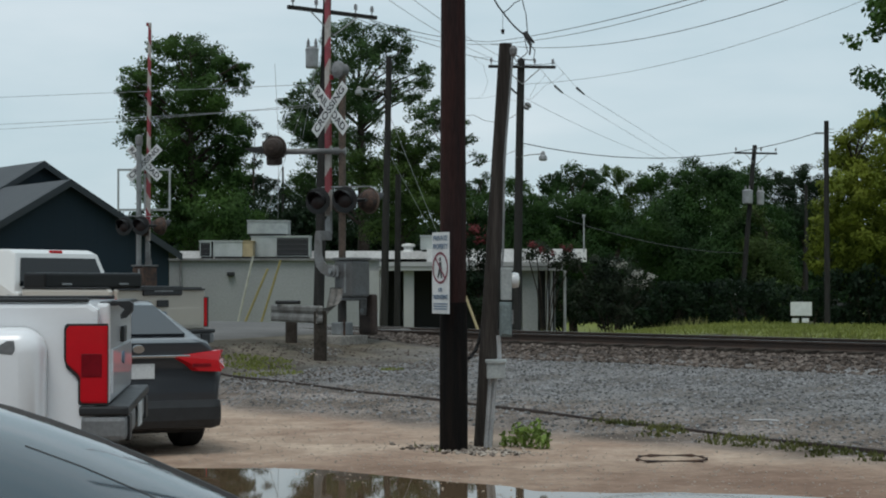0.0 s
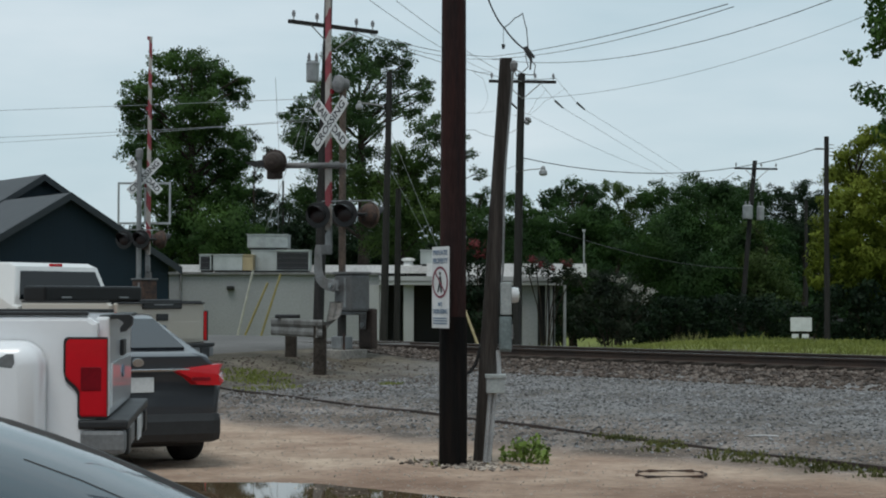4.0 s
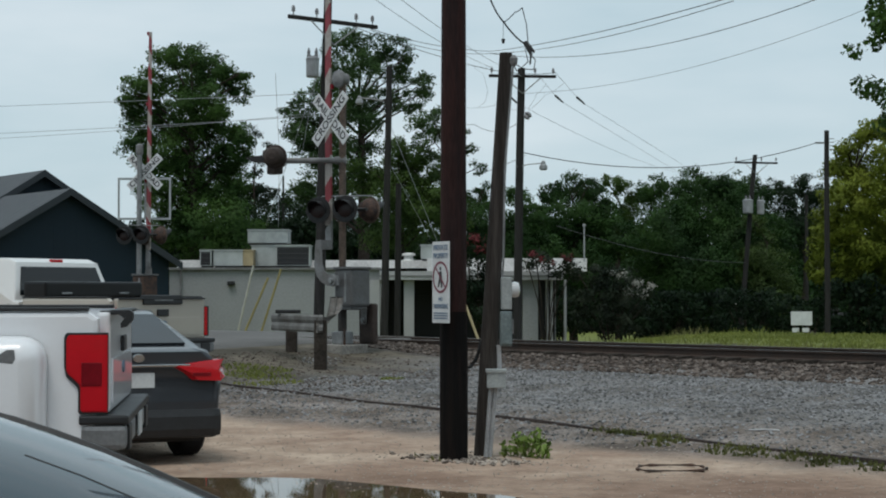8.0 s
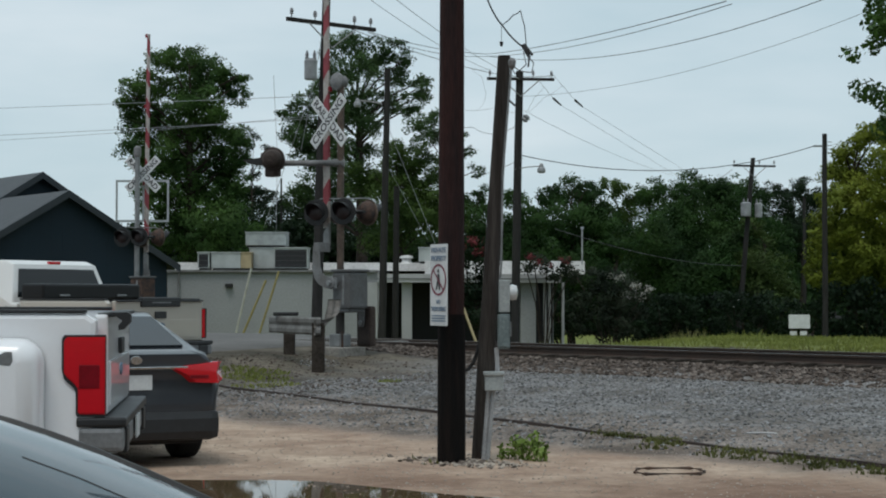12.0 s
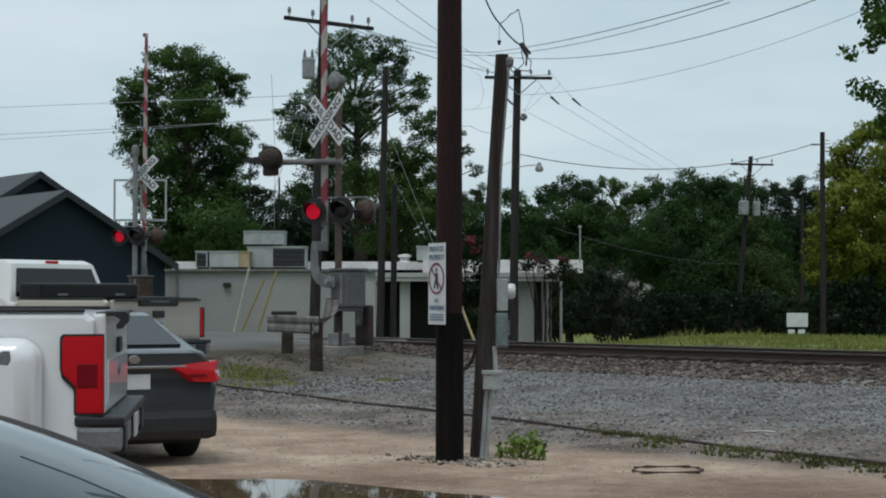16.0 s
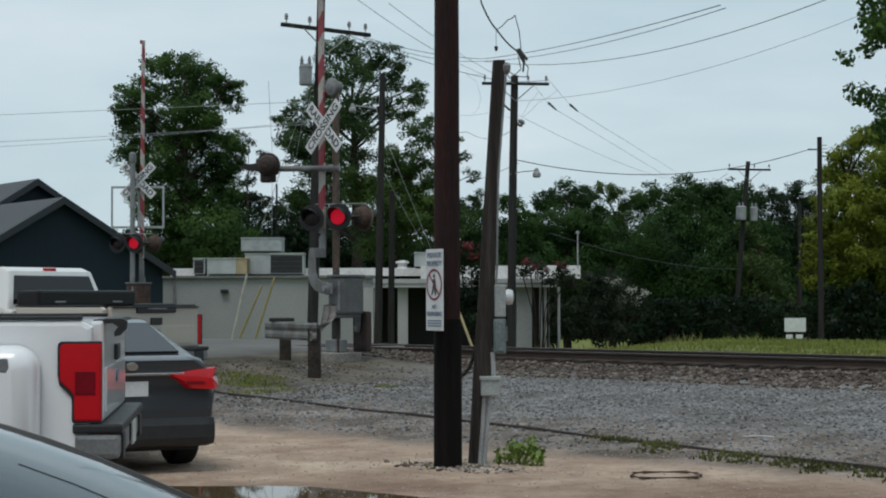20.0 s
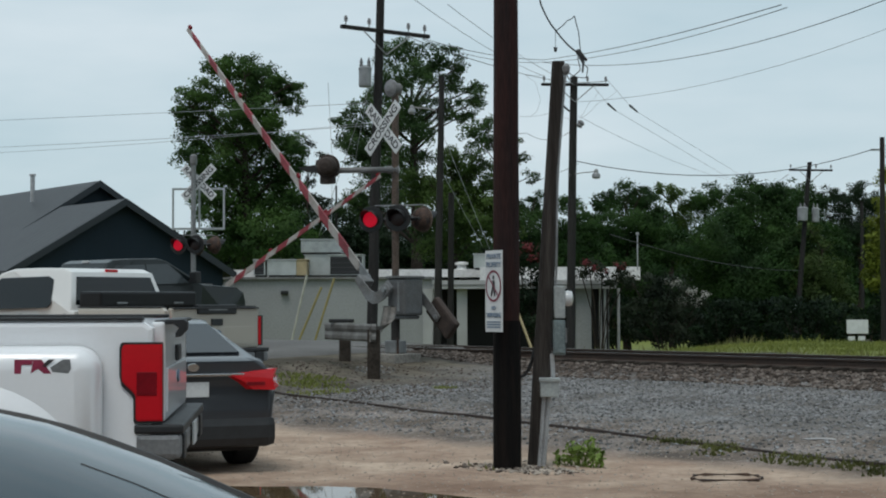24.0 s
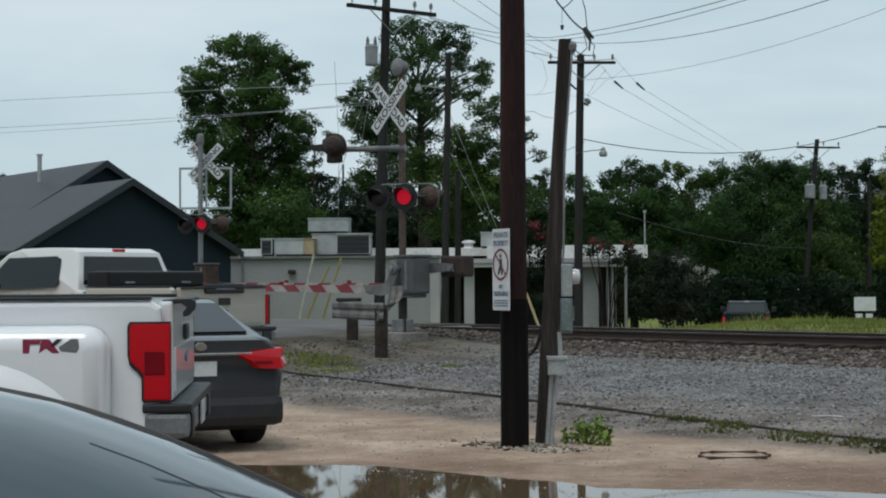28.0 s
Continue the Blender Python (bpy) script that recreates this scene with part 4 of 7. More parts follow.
for k, (dx, z, w) in enumerate(((0.24, 1.05, 0.13), (0.40, 1.07, 0.14), (0.50, 1.16, 0.14), (0.55, 1.29, 0.13), (0.575, 1.43, 0.12), (0.585, 1.55, 0.115))):
    tilt = (Vector((0.0, 0, 1)), Vector((0.3, 0, 0.95)), Vector((0.75, 0, 0.6)), Vector((0.95, 0, 0.25)), Vector((1, 0, 0.1)), Vector((1, 0, 0)))[k]
    y = 0.02 + 0.05 * k
    rows.append([bm.verts.new(Vector((dx, y + dy, z)) + tilt * f * w) for f, dy in ((-1, 0), (-0.45, 0.04), (0, 0.0), (0.45, 0.04), (1, 0), (1, 0.02), (-1, 0.02))])
for p, q in zip(rows, rows[1:]):
    for k in range(len(p)):
        bm.faces.new((p[k], p[(k + 1) % len(p)], q[(k + 1) % len(p)], q[k]))
bm.faces.new(rows[-1])
bmesh.ops.recalc_face_normals(bm, faces=bm.faces)
part("turned_end", bm, M["guard_steel"], gr, "pale end of the beam bent upwards")
part("post", box(bmesh.new(), -0.52, 2.5, 0.3, -0.31, 2.7, 1.05, bevel=0.01), M["tie"], gr)
part("post", box(bmesh.new(), 0.2, 0.06, 0.2, 0.42, 0.26, 1.14, bevel=0.01), M["tie"], gr)
part("block", box(bmesh.new(), -0.62, 1.5, 1.24, -0.16, 1.66, 1.31, bevel=0.02), M["black"], gr)


# ---- buildings ----
def gable_house(name, at, rz, half, depth, eave, ridge, label, over=0.35):
    """A gable-ended house; the gable looks towards -y, the ridge runs along y."""
    t = thing(name, at, label, "house", rz=rz)
    bm = bmesh.new()
    slab(bm, ((-half, -1.5), (half, -1.5), (half, eave), (0, ridge - 0.05), (-half, eave)), 0, depth, Matrix(((1, 0, 0, 0), (0, 0, 1, 0), (0, 1, 0, 0), (0, 0, 0, 1))))
    part("wall", bm, M["navy"], t)
    slope = (ridge - eave) / half
    for sx in (-1, 1):
        e = half + over
        ze = ridge - slope * e
        bm = slab(bmesh.new(), ((0, ridge), (sx * e, ze), (sx * e, ze + 0.14), (0, ridge + 0.14)), -over, depth + over, Matrix(((1, 0, 0, 0), (0, 0, 1, 0), (0, 1, 0, 0), (0, 0, 0, 1))))
        roof = part("roof", bm, M["roof_metal"], t, "standing-seam grey metal roof")
        y = -over + 0.3
        while y < depth:
            part("seam", slab(bmesh.new(), ((0, ridge + 0.14), (sx * e, ze + 0.14), (sx * e, ze + 0.145), (0, ridge + 0.145)), y, y + 0.03, Matrix(((1, 0, 0, 0), (0, 0, 1, 0), (0, 1, 0, 0), (0, 0, 0, 1)))), M["roof_metal"], roof)
            y += 0.6
        part("fascia", slab(bmesh.new(), ((0, ridge + 0.15), (sx * (e + 0.02), ze + 0.15), (sx * (e + 0.02), ze - 0.12), (0, ridge - 0.12)), -over - 0.04, -over, Matrix(((1, 0, 0, 0), (0, 0, 1, 0), (0, 1, 0, 0), (0, 0, 0, 1)))), M["trim_dark"], t)
    x = -half + 0.15
    while x < half:
        top = ridge - slope * abs(x) - 0.2
        part("batten", boxm(x - 0.01, -0.003, -1.4, x + 0.01, 0.0, top), M["navy"], t)
        x += 0.42
    return t


house = gable_house("metal_house", (-13.32, 60, 0), 36, 4.0, 14, 2.75, 5.135, "dark navy metal-sided building with a grey metal gable roof")
house2 = gable_house("metal_house", (-15.664, 66, 0), 36, 4.6, 14, 3.3, 6.209, "taller rear gable of a dark navy metal building")
bm = bmesh.new()
tube(bm, (0, 0, 0), (0, 0, 1.05), 0.09, seg=10)
tube(bm, (0, 0, 1.05), (0, 0, 1.12), 0.13, seg=10)
vent = tagged(link_mesh("vent_pipe", bm, M["conduit"]), "pale vent pipe on the metal roof", "vent pipe")
vent.matrix_basis = pose(-18.745, 68, 5.667)


def grey_building():
    t = thing("grey_building", (0, 72, -0.55), "low flat-roofed grey commercial building with white parapet", "building")
    x0, x1, xr, top = -11.616, -2.688, 6.144, 2.543 + 0.55
    part("wall", boxm(x0, 0.0, -0.5, x1, 12, top), M["grey_wall"], t, "grey painted block wall")
    part("parapet", boxm(x0 - 0.03, 2.2, top + 0.1, x1 + 2, 11.9, 2.999 + 0.55), M["parapet"], t, "stained white parapet")
    part("roof_trim", boxm(x0 - 0.1, -0.15, top, x1, 12, top + 0.1), M["dull"], t)
    part("wall", boxm(x1, 2.4, -0.5, xr - 1.2, 12, top - 0.15), M["grey_wall"], t, "recessed dark porch wall")
    # dark sheet over the porch wall: the shade under the eave as colour
    part("recess_shade", boxm(x1 + 0.01, 2.3, -0.3, xr - 1.25, 2.39, top - 0.3), M["dark_in"], t)
    part("eave", boxm(x1 + 0.003, -0.45, top - 0.42, 5.064, 2.6, top - 0.06), M["eave"], t, "pale porch eave board")
    part("eave_shadow_line", boxm(x1 + 0.003, -0.48, top - 0.28, 5.112, -0.452, top - 0.24), M["dull"], t)
    part("upper_band", boxm(x1 + 2.003, 0.4, top - 0.05, xr, 11.9, 3.047 + 0.55), M["parapet"], t, "white band over the porch")
    for xa, xb in ((-3.096, -2.688), (-1.656, -1.224), (-2.664, -2.568)):
        part("porch_post", boxm(xa, -0.1, -0.4, xb, 0.15, top - 0.42), M["eave"], t)
    part("porch_wall", boxm(3.384, -0.05, -0.4, 4.032, 2.3, top - 0.42), M["grey_wall"], t)
    for x in (4.416, 4.608, 5.184):
        part("porch_post", tube(bmesh.new(), (x, 0, -0.4), (x, 0, top - 0.42), 0.06, seg=8), M["eave"], t)
    part("door", box(bmesh.new(), -1.176, 2.2, -0.3, 0.144, 2.28, 2.0), M["dark_in"], t, "dark doorway")
    part("door", box(bmesh.new(), -2.448, 2.2, -0.3, -1.824, 2.28, 2.1), M["dark_in"], t, "dark doorway")
    part("wall_light", box(bmesh.new(), -9.144, -0.2, 1.895 + 0.55, -8.832, 0, 2.063 + 0.55, bevel=0.03), M["black"], t, "small dark wall light")
    part("drain_pipe", tube(bmesh.new(), (x0 + 0.5, -0.08, 0), (x0 + 0.5, -0.08, top), 0.05, seg=8), M["dull"], t)
    return t


grey_building()


def hvac(at, w, d, h, label, grille=True, material="hvac"):
    t = thing("air_conditioner", at, label, "air conditioner", "rooftop units")
    part("cabinet", box(bmesh.new(), -w / 2, -d / 2, 0.08, w / 2, d / 2, h, bevel=0.02), M[material], t)
    part("curb", boxm(-w / 2 + 0.06, -d / 2 + 0.06, 0, w / 2 - 0.06, d / 2 - 0.06, 0.08), M["black"], t)
    if grille:
        g = part("grille", boxm(-w / 2 + 0.05, -d / 2 - 0.012, 0.12, w / 2 - 0.05, -d / 2 - 0.004, h - 0.05), M["hvac_grille"], t, "dark condenser grille")
        k = 0
        while 0.2 + k * 0.2 < h - 0.1:
            part("slat", boxm(-w / 2 + 0.05, -d / 2 - 0.03, 0.2 + k * 0.2, w / 2 - 0.05, -d / 2 - 0.013, 0.212 + k * 0.2), M["case_grey"], g)
            k += 1
    part("cap", box(bmesh.new(), -w / 2 - 0.03, -d / 2 - 0.03, h, w / 2 + 0.03, d / 2 + 0.03, h + 0.05, bevel=0.01), M[material], t)
    return t


roof_z = 2.543 + 0.1
hvac((-10.126, 72.9, roof_z), 0.5, 1.2, 0.72, "narrow dark rooftop air conditioner", True)
hvac((-9.183, 73.0, roof_z), 1.25, 1.2, 0.72, "pale grey rooftop air conditioner cabinet", False)
hvac((-8.362, 72.9, roof_z), 0.5, 0.9, 0.72, "tan panelled rooftop unit", False, "cardboard")
hvac((-7.546, 74.0, roof_z), 1.5, 1.2, 0.95, "grey rooftop air handler", False)
hvac((-7.577, 74.0, roof_z + 1.0), 1.75, 1.4, 0.62, "pale green-grey box on a rooftop air handler", False, "box_pale")
hvac((-6.404, 72.9, roof_z), 1.45, 1.2, 0.92, "dark-grilled condenser unit on the flat roof", True)
hvac((-0.706, 73.2, 2.945), 0.5, 0.8, 0.65, "small pale rooftop unit", False)
bm = lathe(bmesh.new(), ((0.28, 0), (0.2, 0.1), (0.2, 0.2), (0.3, 0.24), (0.28, 0.32), (0.1, 0.36)), 14)
o = tagged(link_mesh("roof_vent", bm, M["parapet"]), "white mushroom roof vent", "roof vent")
o.matrix_basis = pose(-1.484, 73.4, 2.945)
bm = tube(bmesh.new(), (0, 0, 0), (0, 0, 1.5), 0.03, seg=8)
tube(bm, (0, 0, 1.5), (0, 0, 1.6), 0.07, seg=8)
o = tagged(link_mesh("mast_pole", bm, M["conduit"]), "thin pale pole at the building corner", "pole")
o.matrix_basis = pose(6.033, 72.4, 2.91)
# guy wires with plastic guards in front of the wall
for a, b, mt, lb in ((Vector((-7.49, 67, 2.66)), Vector((-8.03, 67, 0.32)), "pale_guard", "pale guy wire guard"), (Vector((-6.91, 67, 2.17)), Vector((-7.67, 67, 0.38)), "yellow", "yellow guy wire guard"), (Vector((-6.40, 67, 2.52)), Vector((-7.05, 67, 0.43)), "yellow", "yellow guy wire guard")):
    g = b + (b - a) * 0.22
    tagged(link_mesh("guy_guard", tube(bmesh.new(), a, g, 0.045, seg=8), M[mt]), lb + " before the grey building", "guy wire", "guy wire guards")
tagged(link_mesh("leaning_board", tube(bmesh.new(), ((0.83, 65.5, 1.218)), ((1.347, 65.2, -0.192)), 0.055, seg=6), M["cardboard"]), "tan board leaning at the porch", "board")

# ---- vegetation ----
def leaf_sheet(name, v, nn, material):
    """Four-cornered leaves as one mesh, with the given shading normals."""
    count = len(v) // 4
    me = bpy.data.meshes.new(name)
    me.vertices.add(len(v))
    me.vertices.foreach_set("co", v.astype(np.float32).ravel())
    me.loops.add(len(v))
    me.loops.foreach_set("vertex_index", np.arange(len(v), dtype=np.int32))
    me.polygons.add(count)
    me.polygons.foreach_set("loop_start", np.arange(0, len(v), 4, dtype=np.int32))
    me.polygons.foreach_set("use_smooth", np.ones(count, dtype=bool))
    me.update(calc_edges=True)
    me.normals_split_custom_set_from_vertices(nn.tolist())
    me.materials.append(material)
    return me


def leaves_mesh(name, lobes, per, size, seed, material, flat=0.75, gap=0.0):
    """Many small leaves filling the lobes (x, y, z, radius), shaded as the clump they belong to."""
    rng = np.random.default_rng(seed)
    verts, norms = [], []
    for (cx, cy, cz, r) in lobes:
        n = max(3, int(per * r * r))
        d = rng.normal(size=(n, 3))
        d /= np.linalg.norm(d, axis=1, keepdims=True)
        rad = r * (0.25 + 0.82 * rng.random(n) ** 0.55)
        c = np.stack([cx + d[:, 0] * rad, cy + d[:, 1] * rad, cz + d[:, 2] * rad * flat], 1)
        a = rng.normal(size=(n, 3))
        a /= np.linalg.norm(a, axis=1, keepdims=True)
        b = np.cross(a, rng.normal(size=(n, 3)))
        b /= np.linalg.norm(b, axis=1, keepdims=True)
        b *= np.where((np.cross(a, b) * d).sum(1, keepdims=True) < 0, -1.0, 1.0)
        s = size * (0.6 + 0.8 * rng.random((n, 1)))
        verts.append(np.stack([c - a * s, c - b * s * 0.55, c + a * s, c + b * s * 0.55], 1).reshape(-1, 3))
        w = d * 0.9 + np.cross(a, b) * 0.45 + np.array((0, 0, 0.15))
        norms.append(np.repeat(w / np.linalg.norm(w, axis=1, keepdims=True), 4, axis=0))
    return leaf_sheet(name, np.concatenate(verts), np.concatenate(norms), material)


def lobes_in(profile, n, rad, seed, lean=0.0, fill=0.75):
    """Clump centres inside a crown given by (height, radius) pairs."""
    rng = random.Random(seed)
    out = []
    z0, z1 = profile[0][0], profile[-1][0]
    for _ in range(n):
        z = z0 + (z1 - z0) * rng.random()
        r = lerp_table(profile, z)
        a, q = rng.random() * math.tau, fill * math.sqrt(rng.random()) + 0.25
        q = min(q, 1.0)
        out.append((r * q * math.cos(a) + lean * (z - z0), r * q * math.sin(a), z, rad * (0.55 + 0.6 * rng.random())))
    for _ in range(int(n * 0.7)):  # loose sprays that stand out of the crown
        z = z0 + (z1 - z0) * (0.1 + 0.98 * rng.random())
        r = lerp_table(profile, min(z, z1)) * rng.uniform(0.95, 1.2) + rad * 0.2
        a = rng.random() * math.tau
        out.append((r * math.cos(a) + lean * (z - z0), r * math.sin(a), z, rad * (0.25 + 0.3 * rng.random())))
    return out


def tree(at, profile, n, rad, seed, leaf, label, trunk=0.25, per=430, size=0.08, lean=0.0, flat=0.75, name="tree", category="tree"):
    t = thing(name, at, label, category, "trees")
    lobes = lobes_in(profile, int(n * 1.5), rad * 0.9, seed, lean)
    rng = random.Random(seed + 1)
    bm = bmesh.new()
    top = profile[-1][0]
    pts = [Vector((lean * max(0, z - profile[0][0]) + 0.1 * rng.uniform(-1, 1), 0.1 * rng.uniform(-1, 1), z)) for z in np.linspace(-0.5, top * 0.85, 7)]
    for k, (a, b) in enumerate(zip(pts, pts[1:])):
        tube(bm, a, b, trunk * (1 - k / 7.5), trunk * (1 - (k + 1) / 7.5), 8)
    part("trunk", bm, M["bark"], t)
    for (x, y, z, r) in lobes[:22]:
        bm = bmesh.new()
        f = min(0.95, max(0.15, (z - 0.35 * math.hypot(x, y) - 0.4) / (top * 0.85)))
        s = pts[0].lerp(pts[-1], f)
        e = Vector((x, y, z))
        mid = s.lerp(e, 0.5) + Vector((0, 0, 0.12 * (e - s).length * 0.5))
        tube(bm, s, mid, trunk * 0.32, trunk * 0.2, 6, False)
        tube(bm, mid, e, trunk * 0.2, 0.015, 6, False)
        bmesh.ops.remove_doubles(bm, verts=bm.verts, dist=0.02)
        part("limb", bm, M["bark"], t)
    crown = new("crown", leaves_mesh("crown", lobes, per * 1.4, size, seed, M[leaf], flat))
    crown.parent = t
    return t


def bough_leaves(name, boughs, per, size, seed, material, depth=1.0):
    """Leaf sprays gathered into clumps on each bough (x, z, radius), shaded with the bough they hang on."""
    rng = np.random.default_rng(seed)
    verts, norms = [], []
    for bx, bz, br in boughs:
        by = rng.normal() * br * 0.9 * depth
        br *= 1.24
        clumps = max(6, int(12 * br + 12 * br * br))
        for _ in range(clumps):
            d = rng.normal(size=3)
            d /= np.linalg.norm(d)
            c0 = np.array((bx, by, bz)) + d * br * (0.1 + 0.86 * rng.random() ** 0.5) * np.array((1.0, 1.0, 0.88))
            r = 0.16 + 0.22 * br * (0.5 + rng.random())
            n = max(10, int(per * br * br / clumps))
            e = rng.normal(size=(n, 3))
            e /= np.linalg.norm(e, axis=1, keepdims=True)
            c = c0 + e * (r * (0.2 + 0.95 * rng.random((n, 1)) ** 0.7)) * np.array((1.0, 1.0, 0.7))
            a = rng.normal(size=(n, 3))
            a /= np.linalg.norm(a, axis=1, keepdims=True)
            b = np.cross(a, rng.normal(size=(n, 3)))
            b /= np.linalg.norm(b, axis=1, keepdims=True)
            b *= np.where((np.cross(a, b) * (e + d)).sum(1, keepdims=True) < 0, -1.0, 1.0)
            s = size * (0.55 + 0.8 * rng.random((n, 1)))
            verts.append(np.stack([c - a * s, c - b * s * 0.6, c + a * s, c + b * s * 0.6], 1).reshape(-1, 3))
            w = e * 0.45 + d * 0.6 + np.cross(a, b) * 0.28 + np.array((0, 0, 0.15))
            norms.append(np.repeat(w / np.linalg.norm(w, axis=1, keepdims=True), 4, axis=0))
    return leaf_sheet(name, np.concatenate(verts), np.concatenate(norms), material)


def bough_tree(at, boughs, seed, leaf, label, trunk=0.25, per=1800, size=0.066):
    """A tree whose crown hangs on single boughs, each carried by its own limb."""
    t = thing("tree", at, label, "tree", "trees")
    rng = random.Random(seed + 1)
    top = max(z for _, z, _ in boughs)
    mid = sum(x for x, _, _ in boughs) / len(boughs)
    pts = [Vector((mid * (z / top) ** 2 + 0.12 * rng.uniform(-1, 1), 0.1 * rng.uniform(-1, 1), z)) for z in np.linspace(-0.5, top * 0.85, 8)]
    bm = bmesh.new()
    path_tube(bm, pts, trunk, 9)
    for v in bm.verts:
        k = min(range(8), key=lambda q: (pts[q] - v.co).length)
        v.co = pts[k] + (v.co - pts[k]) * (1.15 - 0.85 * k / 7)
    part("trunk", bm, M["bark"], t, smooth=True)
    for x, z, r in boughs:
        f = min(0.96, max(0.12, (z - 0.55 * abs(x - mid) - 0.5 * r) / (top * 0.85)))
        k = f * 7
        s = pts[int(k)].lerp(pts[min(7, int(k) + 1)], k - int(k))
        e = Vector((x, rng.uniform(-0.3, 0.3) * r, z))
        knee = s.lerp(e, 0.5) + Vector((0, 0, 0.08 * (e - s).length))
        bm = bmesh.new()
        thick = trunk * (0.34 - 0.18 * f)
        tube(bm, s, knee, thick, thick * 0.65, 6, False)
        tube(bm, knee, e, thick * 0.65, 0.02, 6, False)
        for _ in range(3):
            tip = e + Vector((rng.uniform(-1, 1), rng.uniform(-1, 1), rng.uniform(-0.3, 1))) * r * 0.8
            tube(bm, knee.lerp(e, 0.6), tip, thick * 0.3, 0.01, 5, False)
        part("limb", bm, M["bark"], t)
    crown = new("crown", bough_leaves("crown", boughs, per * 1.15, size, seed, M[leaf]))
    crown.parent = t
    return t


# tall hardwoods behind the buildings, the edge of the woods, the bright trees by the field
bough_tree((-12.27, 82, -0.8), ((0.0, 13.8, 0.93), (-0.9, 13.6, 0.77), (1.0, 13.1, 0.98), (2.0, 12.3, 0.66), (2.4, 13.0, 0.38), (-2.7, 12.0, 0.7), (-3.1, 11.7, 0.27), (-1.8, 12.5, 0.87), (-0.2, 12.3, 1.09), (-2.0, 10.8, 1.09), (-0.4, 10.3, 1.31), (1.3, 10.3, 1.20), (2.1, 9.3, 0.87), (-2.4, 9.5, 0.93), (-1.0, 8.7, 1.37), (0.7, 8.4, 1.37), (1.9, 8.3, 0.55), (-1.4, 7.2, 0.98), (0.2, 6.7, 1.37), (1.7, 7.1, 0.93), (1.0, 5.3, 1.59), (2.4, 5.6, 1.20), (-1.0, 5.4, 0.93), (1.2, 11.4, 0.87), (0.1, 11.1, 0.77), (2.6, 9.8, 0.44), (2.8, 8.9, 0.38), (2.5, 7.6, 0.60)), 3, "leaf_a", "tall dark green hardwood tree behind the building", 0.34, 2100)
bough_tree((-3.90, 86, -0.8), ((-1.3, 14.9, 0.80), (-0.2, 14.9, 0.80), (-1.7, 13.7, 0.86), (-0.4, 13.5, 0.92), (1.3, 14.8, 0.69), (2.0, 14.3, 0.52), (1.5, 13.4, 0.69), (2.6, 12.8, 0.63), (3.1, 12.6, 0.29), (3.0, 13.3, 0.29), (1.2, 12.2, 0.57), (1.8, 11.8, 0.46), (0.2, 12.2, 0.75), (-0.7, 11.8, 0.92), (-1.7, 11.5, 1.09), (0.0, 10.9, 0.75), (-3.2, 12.1, 0.52), (-3.4, 11.3, 0.69), (-3.8, 10.5, 0.52), (-2.5, 10.4, 0.97), (-1.3, 9.7, 1.20), (-4.2, 11.5, 0.29), (0.0, 9.8, 0.69), (-3.0, 10.0, 0.80), (-1.9, 8.7, 0.97), (-3.6, 7.4, 0.57), (-2.9, 7.4, 0.69), (-1.0, 8.1, 1.03), (2.5, 12.0, 0.46), (0.6, 14.2, 0.63), (-2.2, 12.6, 0.69)), 5, "leaf_f", "tall spreading hardwood tree with sky gaps", 0.36, 1500)
bough_tree((-0.12, 90, -0.8), ((-1.1, 11.1, 0.66), (-0.5, 11.7, 0.54), (-1.3, 10.3, 0.36), (0.1, 10.9, 0.72), (1.3, 10.8, 0.24), (1.7, 10.0, 0.27), (0.9, 10.0, 0.42), (2.0, 9.0, 0.36), (0.0, 9.3, 0.78)), 8, "leaf_f", "slim hardwood tree beside the spreading one", 0.2, 1400)
bough_tree((-1.87, 76, -0.6), ((-0.2, 8.4, 0.61), (0.8, 8.3, 0.61), (-0.8, 7.5, 0.86), (0.5, 7.4, 0.96), (1.5, 7.2, 0.76), (-0.2, 6.2, 1.27), (1.1, 5.7, 1.22), (-1.5, 7.0, 0.71), (-1.8, 7.8, 0.46), (-0.5, 4.8, 1.17), (2.0, 5.8, 1.01)), 7, "leaf_g", "bushy lighter green tree behind the grey building", 0.2, 2100)
# the next two stand low: leaf_d colours in the shade of the lower crowns
bough_tree((-10.91, 98, -0.9), ((-0.1, 8.2, 0.65), (0.8, 8.0, 0.65), (-0.6, 7.4, 0.85), (0.7, 6.7, 1.11), (1.8, 7.6, 0.52), (2.3, 6.4, 1.11), (0.0, 5.5, 1.31), (1.6, 5.1, 1.31)), 9, "leaf_d", "dark green tree in the far row", 0.2, 1500)
bough_tree((-7.30, 100, -0.9), ((-0.3, 8.1, 0.67), (-0.8, 7.3, 0.80), (0.5, 7.9, 1.00), (1.6, 7.5, 1.13), (-0.2, 6.2, 1.33), (1.5, 5.9, 1.33), (2.7, 6.2, 1.13), (0.8, 4.9, 1.33)), 10, "leaf_d", "dark green tree in the far row", 0.2, 1500)
bough_tree((-10.82, 96, -0.9), ((0.2, 11.5, 0.29), (-0.1, 10.8, 0.32), (0.5, 9.9, 0.29), (0.1, 9.3, 0.32), (0.3, 8.4, 0.45), (1.0, 10.8, 0.26)), 11, "leaf_d", "slim sparse tree with airy top", 0.12, 1200)
bough_tree((3.67, 84, -0.8), ((-0.1, 7.2, 0.50), (0.5, 6.6, 0.67), (-0.4, 6.0, 0.84), (1.0, 6.0, 0.62), (0.3, 4.9, 1.12), (1.3, 4.4, 0.84)), 12, "leaf_b", "dark green tree behind the porch", 0.2, 2000)
